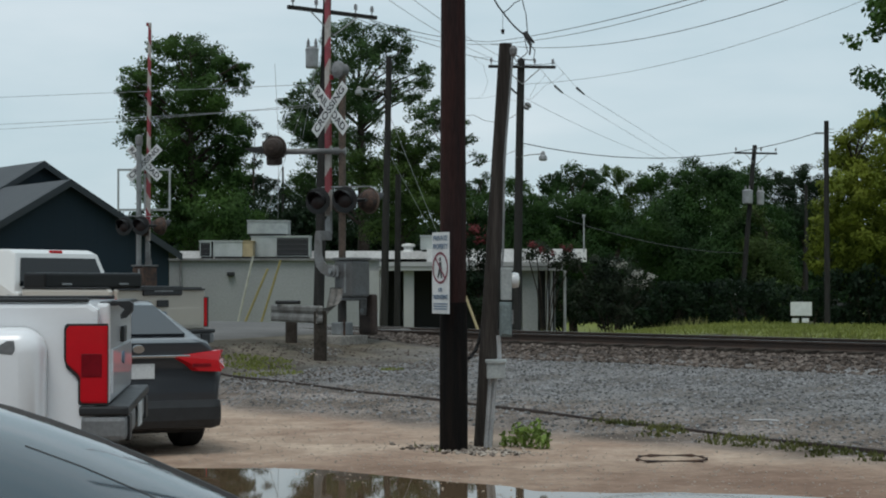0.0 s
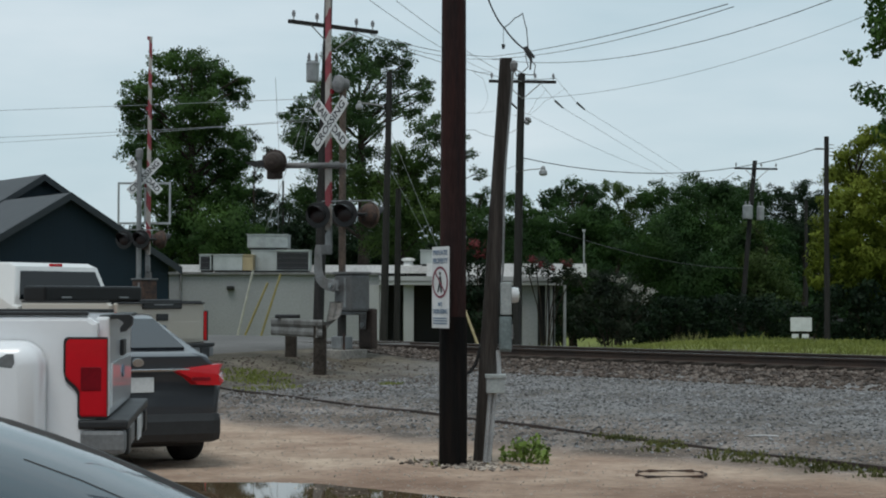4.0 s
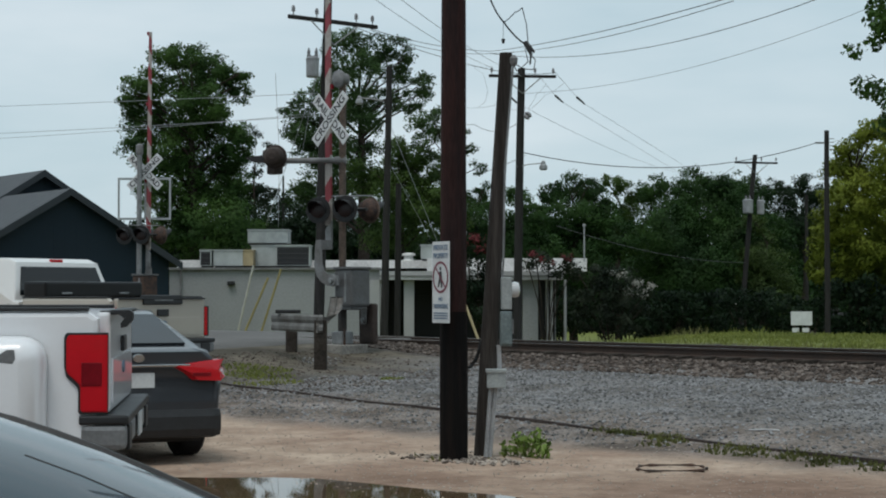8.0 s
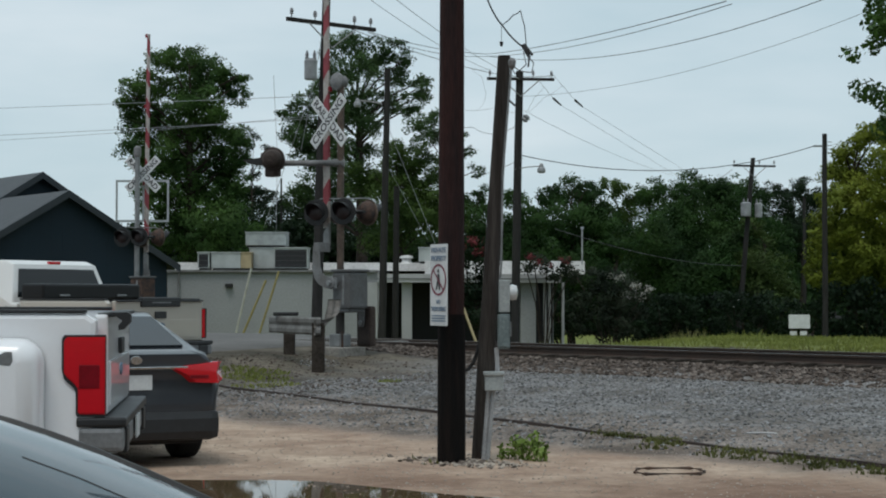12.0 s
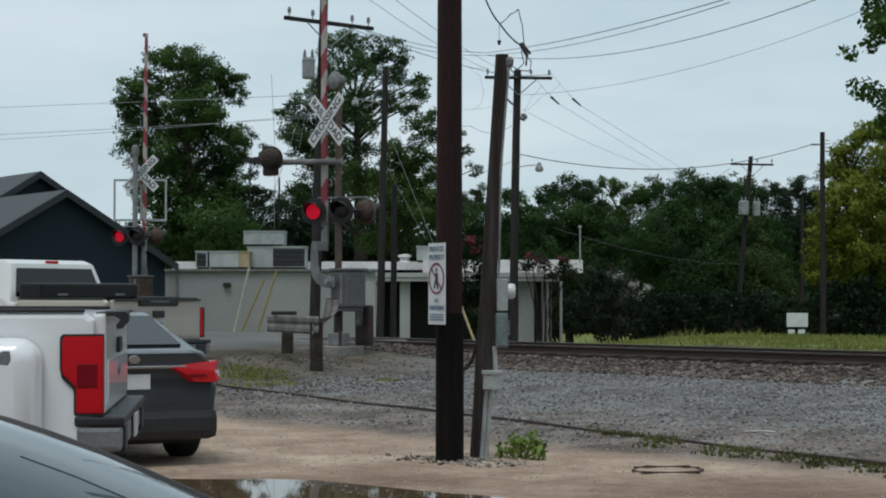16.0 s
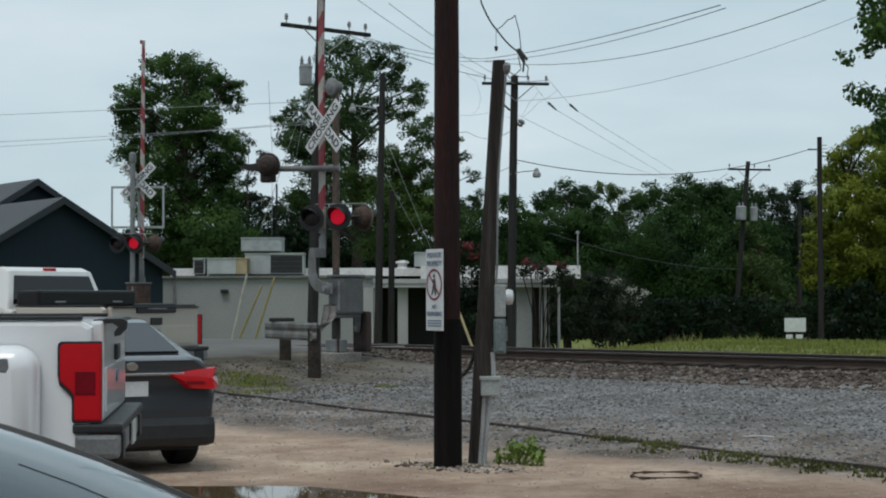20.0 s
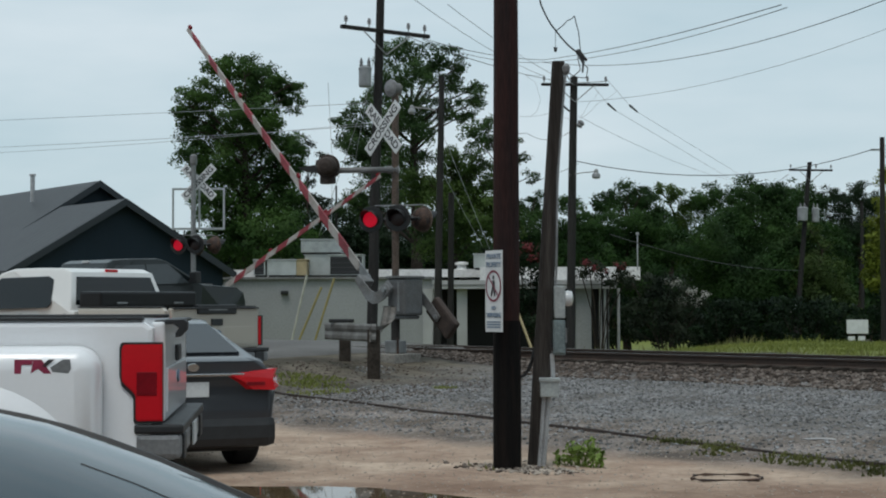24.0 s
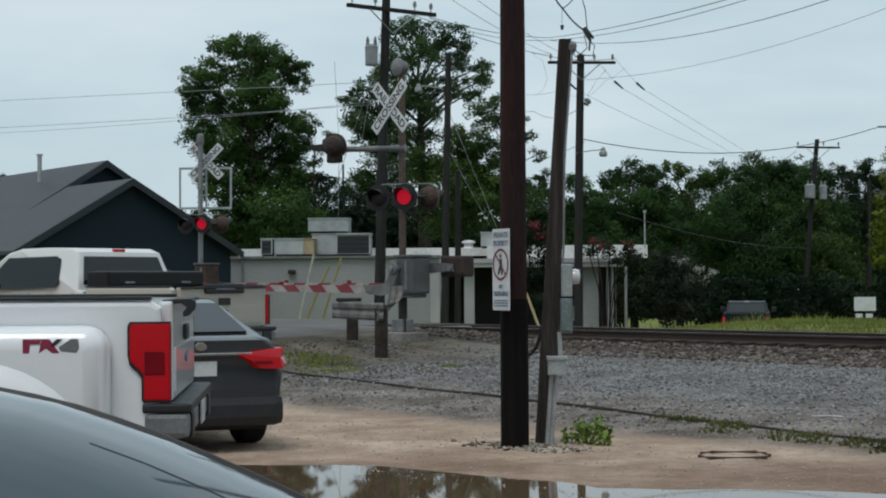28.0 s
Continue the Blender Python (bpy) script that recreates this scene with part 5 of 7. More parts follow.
bough_tree((1.86, 90, -0.8), ((0.2, 7.8, 0.42), (-0.2, 7.2, 0.66), (0.5, 6.9, 0.60), (0.0, 5.7, 1.08), (-0.9, 6.6, 0.66), (0.7, 5.1, 0.90), (-0.9, 4.8, 0.90)), 13, "leaf_b", "dark green tree behind the porch", 0.2, 1900)
bough_tree((7.14, 94, -0.9), ((-1.1, 8.0, 0.63), (0.0, 7.9, 1.07), (0.9, 8.4, 0.63), (-0.5, 6.4, 1.32), (1.1, 6.6, 1.07), (-1.6, 6.8, 0.50), (-0.1, 5.0, 1.44), (1.5, 5.3, 1.13), (0.6, 3.8, 1.38), (-1.2, 4.4, 1.13), (2.0, 6.6, 0.94), (2.4, 5.3, 1.07), (1.5, 7.9, 0.63)), 14, "leaf_b", "rounded green tree at the edge of the woods", 0.22, 2100)
bough_tree((10.99, 106, -0.9), ((-0.4, 9.0, 0.64), (0.6, 8.6, 0.71), (-0.7, 9.4, 0.42), (1.4, 8.4, 0.78), (0.3, 7.6, 0.92), (-0.5, 6.8, 1.06), (0.9, 6.1, 1.41)), 15, "leaf_g", "lighter green tree beyond the woods' edge", 0.22, 1500)
bough_tree((14.41, 98, -0.9), ((-2.0, 8.3, 0.91), (-1.4, 7.2, 1.50), (0.2, 8.5, 1.18), (1.3, 8.7, 0.78), (2.1, 8.0, 0.98), (0.5, 6.6, 2.16), (-1.6, 5.1, 2.09), (2.0, 5.1, 1.83), (2.7, 6.0, 1.11), (-0.2, 3.2, 2.42), (-2.5, 2.8, 1.76), (2.4, 2.8, 1.76), (0.5, 1.2, 1.63), (-1.8, 1.1, 1.47)), 16, "leaf_b", "broad dense dark green tree by the field", 0.3, 1900)
bough_tree((17.99, 95, -0.9), ((-0.4, 6.3, 0.63), (-0.2, 5.1, 0.95), (-0.1, 3.9, 1.27), (1.0, 2.8, 0.95), (-0.5, 2.2, 1.33), (1.3, 1.5, 0.89), (0.1, 1.1, 1.14)), 17, "leaf_h", "conical green bush tree behind the pole", 0.15, 2000)
bough_tree((22.35, 116, -1), ((0.4, 9.7, 0.77), (-0.4, 9.2, 0.70), (1.1, 8.6, 0.85), (-0.1, 8.0, 1.08), (1.4, 6.9, 1.55)), 19, "leaf_d", "distant dark pine-like tree", 0.2, 1400)
bough_tree((25.17, 118, -1), ((-0.2, 10.1, 0.71), (0.5, 9.2, 0.79), (-0.6, 9.6, 0.55), (0.6, 8.0, 1.10), (-0.6, 7.3, 1.18), (0.2, 5.8, 1.57), (-1.1, 9.2, 0.79), (1.0, 9.3, 0.94), (1.2, 6.5, 1.57)), 20, "leaf_d", "distant dark pine-like tree", 0.2, 1400)
bough_tree((17.54, 72, -0.8), ((0.4, 9.1, 0.53), (1.1, 9.2, 0.53), (-0.4, 8.4, 0.48), (-0.6, 7.5, 0.53), (0.2, 7.6, 0.91), (-0.9, 6.6, 0.48), (-0.3, 5.8, 1.10), (0.6, 6.5, 1.15), (-1.3, 4.8, 0.62), (-0.6, 4.2, 1.06), (0.6, 4.1, 1.15), (-1.5, 3.4, 0.38), (1.1, 8.0, 0.72), (-0.8, 5.3, 0.82), (0.1, 3.2, 0.96), (-1.1, 3.2, 0.62), (1.1, 3.2, 0.96)), 21, "leaf_c", "large yellow-green tree by the field", 0.28, 2600)
bough_tree((19.27, 70, -0.8), ((-0.6, 7.8, 0.93), (-0.1, 9.0, 0.93), (-0.2, 6.2, 1.40), (0.7, 7.6, 1.40), (0.9, 9.4, 0.93), (-0.2, 4.3, 1.40), (1.2, 5.2, 1.63), (-0.2, 9.9, 0.65)), 22, "leaf_c", "large yellow-green tree by the field", 0.28, 1900)
tree((19.637, 112, -1), ((1, 3.0), (5, 3.4), (8, 2.6), (9.8, 1.0)), 58, 1.1, 18, "leaf_b", "distant green tree beyond the poles", 0.2, 361)
tree((13.845, 44, 0.3), ((5.6, 2.2), (7, 3.1), (9, 2.7), (10.5, 1.4)), 70, 0.55, 23, "leaf_a", "tall tree with overhanging green branches", 0.22, 437, 0.085)
tree((-26.485, 104, -1), ((1, 3.0), (3.5, 3.2), (5, 2.4), (5.8, 1.0)), 49, 1.0, 24, "leaf_b", "dark green tree in the far row", 0.2, 380)
tree((-29.577, 95, -1), ((1, 3.0), (4, 3.4), (7, 2.6), (8, 1.0)), 58, 1.0, 25, "leaf_b", "dark green tree in the far row", 0.2, 380)


def shrub(at, w, h, seed, leaf, label, size=0.08, low=0.4):
    t = thing("shrub", at, label, "shrub", "shrubs")
    lobes = lobes_in(((low, w * 0.7), ((h + low) * 0.5, w), (h, w * 0.5)), int(12 + 6 * w * (h - low)), 0.5, seed)
    for (x, y, z, r) in lobes[:8]:
        part("stem", tube(bmesh.new(), (x * 0.15, y * 0.15, -0.3), (x, y, z), 0.04, 0.012, 6, False), M["bark"], t)
    c = new("crown", leaves_mesh("crown", lobes, 520, size, seed, M[leaf]))
    c.parent = t
    return t


def bough_shrub(at, boughs, blooms, seed, leaf, flower, label):
    """A spreading shrub on several stems; blossom sits on the boughs named in blooms."""
    t = thing("flowering_shrub", at, label, "shrub", "shrubs")
    for k, (x, z, r) in enumerate(boughs):
        part("stem", path_tube(bmesh.new(), ((x * 0.12, 0.05 * (k % 3 - 1), -0.3), (x * 0.45, 0.1 * (k % 3 - 1), z * 0.55), (x, 0, z)), 0.025, 5), M["bark"], t)
    c = new("crown", bough_leaves("crown", boughs, 1900, 0.06, seed, M[leaf]))
    c.parent = t
    f = new("blossom", bough_leaves("blossom", blooms, 1900, 0.05, seed + 1, M[flower], 0.2))
    f.parent = t
    f.matrix_basis = Matrix.Translation((0, -0.35, 0))
    return t


bough_shrub((1.41, 69.5, -0.5), ((0.02, 3.99, 0.46), (0.49, 3.48, 0.46), (-0.46, 3.71, 0.42), (0.12, 2.78, 0.60), (-0.21, 2.13, 0.60), (0.53, 2.02, 0.56), (0.12, 1.21, 0.60)), ((-0.07, 4.26, 0.21), (0.39, 3.99, 0.19), (-0.63, 4.08, 0.19), (0.76, 3.71, 0.14), (0.12, 3.80, 0.16)), 31, "leaf_d", "flower_red", "crape myrtle with red blossom by the porch")
bough_shrub((4.26, 70.6, -0.5), ((-0.40, 3.50, 0.33), (0.16, 3.26, 0.33), (0.82, 3.31, 0.33), (0.54, 2.88, 0.28), (-0.71, 3.21, 0.24), (1.15, 3.03, 0.24)), ((-0.54, 3.68, 0.16), (-0.16, 3.45, 0.14), (0.82, 3.54, 0.14), (0.31, 3.36, 0.12)), 32, "leaf_e", "flower_red", "crape myrtle with a few red blossoms by the porch")
bough_shrub((6.92, 69, -0.6), ((-1.40, 2.92, 0.32), (-0.80, 2.88, 0.41), (0.02, 2.69, 0.51), (0.85, 2.51, 0.51), (1.36, 2.23, 0.28), (-0.58, 2.14, 0.55), (0.48, 1.82, 0.60), (1.17, 1.50, 0.32), (-1.26, 1.77, 0.46), (-0.21, 1.27, 0.60), (-1.26, 0.97, 0.37), (0.57, 0.97, 0.46)), ((0.34, 2.88, 0.12), (0.94, 2.60, 0.16), (1.22, 2.14, 0.14), (0.62, 2.23, 0.12), (1.49, 2.42, 0.09), (-0.12, 2.97, 0.09)), 33, "leaf_e", "flower_white", "spreading shrub with scattered white blossom by the building")
# undergrowth: its near-black leaf colour holds the deep shade below the trees
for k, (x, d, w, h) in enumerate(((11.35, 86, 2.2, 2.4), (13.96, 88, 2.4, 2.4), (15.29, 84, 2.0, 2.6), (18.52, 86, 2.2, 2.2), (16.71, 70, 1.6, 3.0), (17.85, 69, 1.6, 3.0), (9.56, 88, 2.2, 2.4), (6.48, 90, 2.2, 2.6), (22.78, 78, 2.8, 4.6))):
    shrub((x, d, -1.0), w, h, 50 + k, "leaf_d", "dense undergrowth shrub below the trees, coloured dark for the deep shade there", size=0.085)


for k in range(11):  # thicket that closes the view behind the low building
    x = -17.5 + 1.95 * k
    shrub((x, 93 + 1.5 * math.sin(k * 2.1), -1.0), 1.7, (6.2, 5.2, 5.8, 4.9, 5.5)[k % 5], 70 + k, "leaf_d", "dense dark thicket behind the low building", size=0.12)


def woods():
    """The far belt of trees that closes the view, and an unseen belt behind the camera."""
    rng = random.Random(77)
    lobes = []
    for k in range(1500):
        a = radians(rng.uniform(-70, 70))
        r = rng.uniform(128, 150)
        x, y = r * math.sin(a), r * math.cos(a)
        h = 6.6 + 2.2 * noise.noise((x * 0.06, y * 0.06, 3))
        lobes.append((x, y, -1 + rng.random() * h, rng.uniform(1.6, 2.6)))
    for k in range(420):  # unseen belt added behind the camera to darken what the vehicles reflect
        a = radians(rng.uniform(80, 280))
        r = rng.uniform(42, 60)
        lobes.append((r * math.sin(a), r * math.cos(a), rng.random() * 10.5, rng.uniform(1.8, 2.8)))
    o = new("far_woods", leaves_mesh("far_woods", lobes, 42, 0.38, 78, M["leaf_b"]))
    tagged(o, "far belt of dark green woods, with an added unseen part behind the camera", "woods", kind="stuff")


woods()


def blades(name, spots, per, h, seed, material, label, category="grass", spread=0.5):
    """Grass as many single blades round the given spots (x, y, radius)."""
    rng = np.random.default_rng(seed)
    verts, faces = [], []
    for (cx, cy, rad) in spots:
        for _ in range(int(per * rad * rad)):
            a, q = rng.random() * math.tau, rad * math.sqrt(rng.random())
            x, y = cx + q * math.cos(a), cy + q * math.sin(a)
            z = land(x, y) - 0.02
            b, w, hh = rng.random() * math.tau, 0.012 + 0.01 * rng.random(), h * (0.5 + 0.8 * rng.random())
            lx, ly = (rng.random() - 0.5) * spread * hh * 2, (rng.random() - 0.5) * spread * hh * 2
            k = len(verts)
            dx, dy = w * math.cos(b), w * math.sin(b)
            verts += [(x - dx, y - dy, z), (x + dx, y + dy, z), (x + lx * 0.4 + dx * 0.7, y + ly * 0.4 + dy * 0.7, z + hh * 0.6), (x + lx * 0.4 - dx * 0.7, y + ly * 0.4 - dy * 0.7, z + hh * 0.6), (x + lx, y + ly, z + hh)]
            faces += [(k, k + 1, k + 2, k + 3), (k + 3, k + 2, k + 4)]
    me = bpy.data.meshes.new(name)
    me.from_pydata(verts, [], faces)
    me.materials.append(M[material])
    return tagged(new(name, me), label, category, kind="stuff")



# ---- vehicles: x forward from the rear bumper, y to the left ----
def extr(profile, hw, bevel=0.03, seg=2):
    """A body from a side profile (x, z) and its half width at each point."""
    bm = bmesh.new()
    lv = [bm.verts.new((x, hw(x, z), z)) for x, z in profile]
    rv = [bm.verts.new((x, -hw(x, z), z)) for x, z in profile]
    fl, fr = bm.faces.new(lv), bm.faces.new(rv[::-1])
    n = len(profile)
    for k in range(n):
        bm.faces.new((lv[(k + 1) % n], lv[k], rv[k], rv[(k + 1) % n]))
    rim = list(fl.edges) + list(fr.edges)
    bmesh.ops.recalc_face_normals(bm, faces=bm.faces)
    if bevel:
        bmesh.ops.bevel(bm, geom=rim, offset=bevel, segments=seg, affect="EDGES", profile=0.6)
    bmesh.ops.triangulate(bm, faces=[f for f in bm.faces if len(f.verts) > 4])
    return bm


def arch(cx, r, zb, n=9):
    """Points of a wheel arch from the rear to the front."""
    a0 = math.asin(max(-1, min(1, (zb - 0.40) / r)))
    return [(cx + r * math.cos(math.pi - a0 + (2 * a0 - math.pi) * k / n), 0.40 + r * math.sin(math.pi - a0 + (2 * a0 - math.pi) * k / n)) for k in range(n + 1)]


def side_pane(pts, hw, side, out=0.006):
    bm = bmesh.new()
    o = [bm.verts.new((x, side * (hw(x, z) + out), z)) for x, z in pts]
    i = [bm.verts.new((x, side * (hw(x, z) + out - 0.02), z)) for x, z in pts]
    n = len(pts)
    bm.faces.new(o)
    bm.faces.new(i[::-1])
    for k in range(n):
        bm.faces.new((o[k], o[(k + 1) % n], i[(k + 1) % n], i[k]))
    bmesh.ops.recalc_face_normals(bm, faces=bm.faces)
    return bm


def across_pane(a, b, ya, yb, out, inset=0.0):
    """A pane between the profile points a (low) and b (high), ya and yb wide to each side."""
    bm = bmesh.new()
    d = Vector((b[0] - a[0], 0, b[1] - a[1])).normalized()
    nrm = Vector((-d.z, 0, d.x)) * out
    q = [Vector((a[0], ya, a[1])), Vector((a[0], -ya, a[1])), Vector((b[0], -yb, b[1])), Vector((b[0], yb, b[1]))]
    o = [bm.verts.new(v + nrm) for v in q]
    i = [bm.verts.new(v - nrm) for v in q]
    bm.faces.new(o)
    bm.faces.new(i[::-1])
    for k in range(4):
        bm.faces.new((o[k], o[(k + 1) % 4], i[(k + 1) % 4], i[k]))
    bmesh.ops.recalc_face_normals(bm, faces=bm.faces)
    return bm


def wheel(t, x, y, r, w, side):
    """A wheel on the y axis of its own frame, with tyre and rim."""
    k = Matrix.Rotation(radians(90), 4, "X")
    wl = new("wheel")
    wl.parent = t
    wl.matrix_basis = pose(x, y, r)
    part("tyre", lathe(bmesh.new(), ((r * 0.62, -w / 2), (r * 0.9, -w / 2), (r * 0.985, -w * 0.4), (r, -w * 0.25), (r, w * 0.25), (r * 0.985, w * 0.4), (r * 0.9, w / 2), (r * 0.62, w / 2)), 28, k), M["rubber"], wl, smooth=False)
    rim = part("rim", lathe(bmesh.new(), ((r * 0.6, -w * 0.36), (r * 0.62, -w * 0.3), (r * 0.62, w * 0.3), (r * 0.6, w * 0.36)), 24, k), M["rim"], wl)
    for j in range(6):
        bm = box(bmesh.new(), -0.04, -w * 0.42 * 1, 0.05, 0.04, w * 0.42, r * 0.6, bevel=0.008)
        s = part("spoke", bm, M["rim"], wl)
        s.matrix_basis = Matrix.Rotation(j * math.tau / 6, 4, "Y")
    return wl


def pickup(name, at, rz, label, paint, bed_paint, L=5.9, bed=1.75, W=2.03, bed_top=1.45, roof=2.0, dually=False, glass="glass_dark", lit=False, toolbox=False, tail_tall=0.445, doors=2):
    t = thing(name, at, label, "pickup truck", "vehicles", rz=rz)
    r, zb, belt, hw0 = 0.40, 0.55, bed_top - 0.06, W / 2
    rx, fx, c0 = (1.1 if dually else 1.25), L - 0.98, bed + 0.05

    def hw(x, z):
        h = hw0 - max(0.0, z - belt) * 0.30
        if x > L - 0.7:
            h -= 0.16 * ((x - L + 0.7) / 0.7) ** 2
        return h

    # cab and nose
    prof = [(c0, zb), (c0, belt), (c0 + 0.10, belt + 0.03), (c0 + 0.26, roof - 0.07), (c0 + 0.42, roof - 0.01), (c0 + 0.9, roof), (c0 + 1.5, roof - 0.01), (c0 + 1.75, roof - 0.07),
            (c0 + 2.55, belt + 0.02), (L - 0.35, belt - 0.08), (L - 0.08, belt - 0.2), (L, belt - 0.4), (L, zb)]
    prof += arch(fx, 0.47, zb)[::-1]
    cab = part("cab", extr(prof, hw, 0.035), paint, t, smooth=False)
    yr = hw(0, roof - 0.1) - 0.07
    part("rear_window", across_pane((c0 + 0.125, belt + 0.1), (c0 + 0.235, roof - 0.14), hw(0, belt) - 0.14, yr - 0.03, 0.012), M[glass], cab, "dark tinted rear window")
    part("windscreen", across_pane((c0 + 2.47, belt + 0.06), (c0 + 1.85, roof - 0.14), hw(0, belt) - 0.1, yr, -0.012), M[glass], cab)
    for s in (1, -1):
        if doors == 2:
            part("rear_door_window", side_pane(((c0 + 0.28, belt + 0.06), (c0 + 1.16, belt + 0.06), (c0 + 1.16, roof - 0.13), (c0 + 0.42, roof - 0.13)), hw, s), M[glass], cab)
            part("front_door_window", side_pane(((c0 + 1.18, belt + 0.06), (c0 + 2.2, belt + 0.06), (c0 + 1.75, roof - 0.13), (c0 + 1.18, roof - 0.13)), hw, s), M[glass], cab)
        else:
            part("door_window", side_pane(((c0 + 0.60, belt + 0.06), (c0 + 2.2, belt + 0.02), (c0 + 2.05, belt + 0.2), (c0 + 1.72, roof - 0.15), (c0 + 0.70, roof - 0.13), (c0 + 0.58, roof - 0.18), (c0 + 0.53, belt + 0.13)), hw, s), M[glass], cab, "large dark door window with rounded corners")
        for k, x in enumerate((c0 + 0.42, c0 + 1.4)):
            part("door_handle", box(bmesh.new(), x, s * hw0, belt - 0.2, x + 0.2, s * (hw0 + 0.035), belt - 0.16, bevel=0.01), M["plastic"], cab)
        for x in (c0 + 0.2, c0 + 1.13, c0 + 2.3):
            part("door_gap", boxm(x, s * (hw0 - 0.004), zb + 0.1, x + 0.012, s * (hw0 + 0.002), belt - 0.02), M["black"], cab)
        mr = part("side_mirror", box(bmesh.new(), c0 + 2.15, s * (hw0 + 0.06), belt + 0.05, c0 + 2.3, s * (hw0 + 0.28), belt + 0.3, bevel=0.03), M["plastic"], cab, "black side mirror")
        part("mirror_arm", boxm(c0 + 2.2, s * (hw0 - 0.08), belt + 0.06, c0 + 2.26, s * (hw0 + 0.08), belt + 0.12), M["plastic"], mr)
        part("side_step", box(bmesh.new(), c0 + 0.2, s * (hw0 - 0.16), 0.42, c0 + 2.4, s * (hw0 + 0.02), 0.48, bevel=0.015), M["plastic"], t)
    part("brake_lamp", box(bmesh.new(), c0 + 0.27, -0.12, roof - 0.065, c0 + 0.32, 0.12, roof - 0.02, bevel=0.01), M["lamp_clear"] if lit else M["tail"], cab, "pale cargo lamp" if lit else "red high brake lamp")
    part("front_bumper", box(bmesh.new(), L - 0.12, -hw0 + 0.04, 0.5, L + 0.1, hw0 - 0.04, 0.78, bevel=0.04), M["chrome"], t)
    part("grille", box(bmesh.new(), L - 0.05, -0.6, 0.82, L + 0.02, 0.6, belt - 0.25, bevel=0.02), M["chrome"], t)
    # bed
    for s in (1, -1):
        pr = [(0.06, zb), (0.04, bed_top - 0.04), (0.1, bed_top), (bed, bed_top), (bed, zb)] + arch(rx, 0.47, zb)[::-1]
        bm = bmesh.new()
        o = [bm.verts.new((x, s * (hw0 - 0.015 * (z > bed_top - 0.06)), z)) for x, z in pr]
        i = [bm.verts.new((x, s * (hw0 - 0.09), z)) for x, z in pr]
        n = len(pr)
        f0, f1 = bm.faces.new(o), bm.faces.new(i[::-1])
        for k in range(n):
            bm.faces.new((o[k], o[(k + 1) % n], i[(k + 1) % n], i[k]))
        bmesh.ops.recalc_face_normals(bm, faces=bm.faces)
        bmesh.ops.bevel(bm, geom=list(f0.edges), offset=0.03, segments=2, affect="EDGES", profile=0.6)
        bmesh.ops.triangulate(bm, faces=[f for f in bm.faces if len(f.verts) > 4])
        bs = part("bed_side", bm, bed_paint, t)
        part("rail_cap", box(bmesh.new(), 0.1, s * (hw0 - 0.1), bed_top + 0.002, bed, s * (hw0 - 0.01), bed_top + 0.025, bevel=0.008), M["plastic"], bs, "black bed rail cap")
        if not dually:
            part("bed_crease", box(bmesh.new(), 0.34, s * (hw0 - 0.002), bed_top - 0.2, bed - 0.03, s * (hw0 + 0.006), bed_top - 0.17, bevel=0.003), bed_paint, bs)
        if dually:
            turn = lambda x, z, r, a0, a1: [(x + r * math.cos(radians(a0 + (a1 - a0) * k / 7)), z + r * math.sin(radians(a0 + (a1 - a0) * k / 7))) for k in range(8)]
            pf = [(0.33, zb + 0.02)] + turn(0.47, bed_top - 0.28, 0.14, 180, 90) + turn(bed - 0.2, bed_top - 0.32, 0.18, 90, 0) + [(bed - 0.02, zb + 0.02)] + arch(rx, 0.5, zb + 0.02)[::-1]
            bm, rings, n = bmesh.new(), [], len(pf)
            for inset, out in ((0.0, 0.001), (0.0, 0.06), (0.008, 0.11), (0.025, 0.15), (0.055, 0.18), (0.10, 0.198), (0.14, 0.203)):
                ring = []
                for k, (x, z) in enumerate(pf):
                    dx, dz = pf[(k + 1) % n][0] - pf[k - 1][0], pf[(k + 1) % n][1] - pf[k - 1][1]
                    ln = math.hypot(dx, dz)
                    ring.append(bm.verts.new((x + inset * dz / ln, s * (hw0 + out), z - inset * dx / ln)))
                rings.append(ring)
            for p, q in zip(rings, rings[1:]):
                for k in range(n):
                    bm.faces.new((p[k], p[(k + 1) % n], q[(k + 1) % n], q[k]))
            bmesh.ops.triangulate(bm, faces=[bm.faces.new(rings[-1])])
            bmesh.ops.recalc_face_normals(bm, faces=bm.faces)
            ff = part("flared_fender", bm, bed_paint, bs, "wide white dual-wheel fender", smooth=True)
            bm, rings = bmesh.new(), []
            for k in range(25):
                a = math.pi * k / 24
                rings.append([bm.verts.new((rx + q * math.cos(a), s * y, 0.40 + q * 1.03 * math.sin(a))) for q, y in ((0.5, hw0 + 0.1), (0.5, hw0 + 0.26), (0.54, hw0 + 0.285), (0.64, hw0 + 0.275), (0.72, hw0 + 0.235), (0.80, hw0 + 0.19))])
            for p, q in zip(rings, rings[1:]):
                for j in range(5):
                    bm.faces.new((p[j], p[j + 1], q[j + 1], q[j]))
            bmesh.ops.recalc_face_normals(bm, faces=bm.faces)
            part("arch_lip", bm, bed_paint, ff, smooth=True)
        # tail lamp wrapped round the corner
        tl = bed_top - 0.135
        lamp = M["tail_lit"] if lit else M["tail"]
        tt = tail_tall
        sh = [(-0.012, tl), (0.205, tl), (0.217, tl - 0.012), (0.222, tl - 0.03)]
        sh += [(0.1815 + 0.0405 * math.cos(math.pi * k / 8), tl - tt * (0.44 + 0.26 * k / 8)) for k in range(9)]
        sh += [(0.141, tl - tt + 0.015), (0.13, tl - tt), (-0.012, tl - tt)]

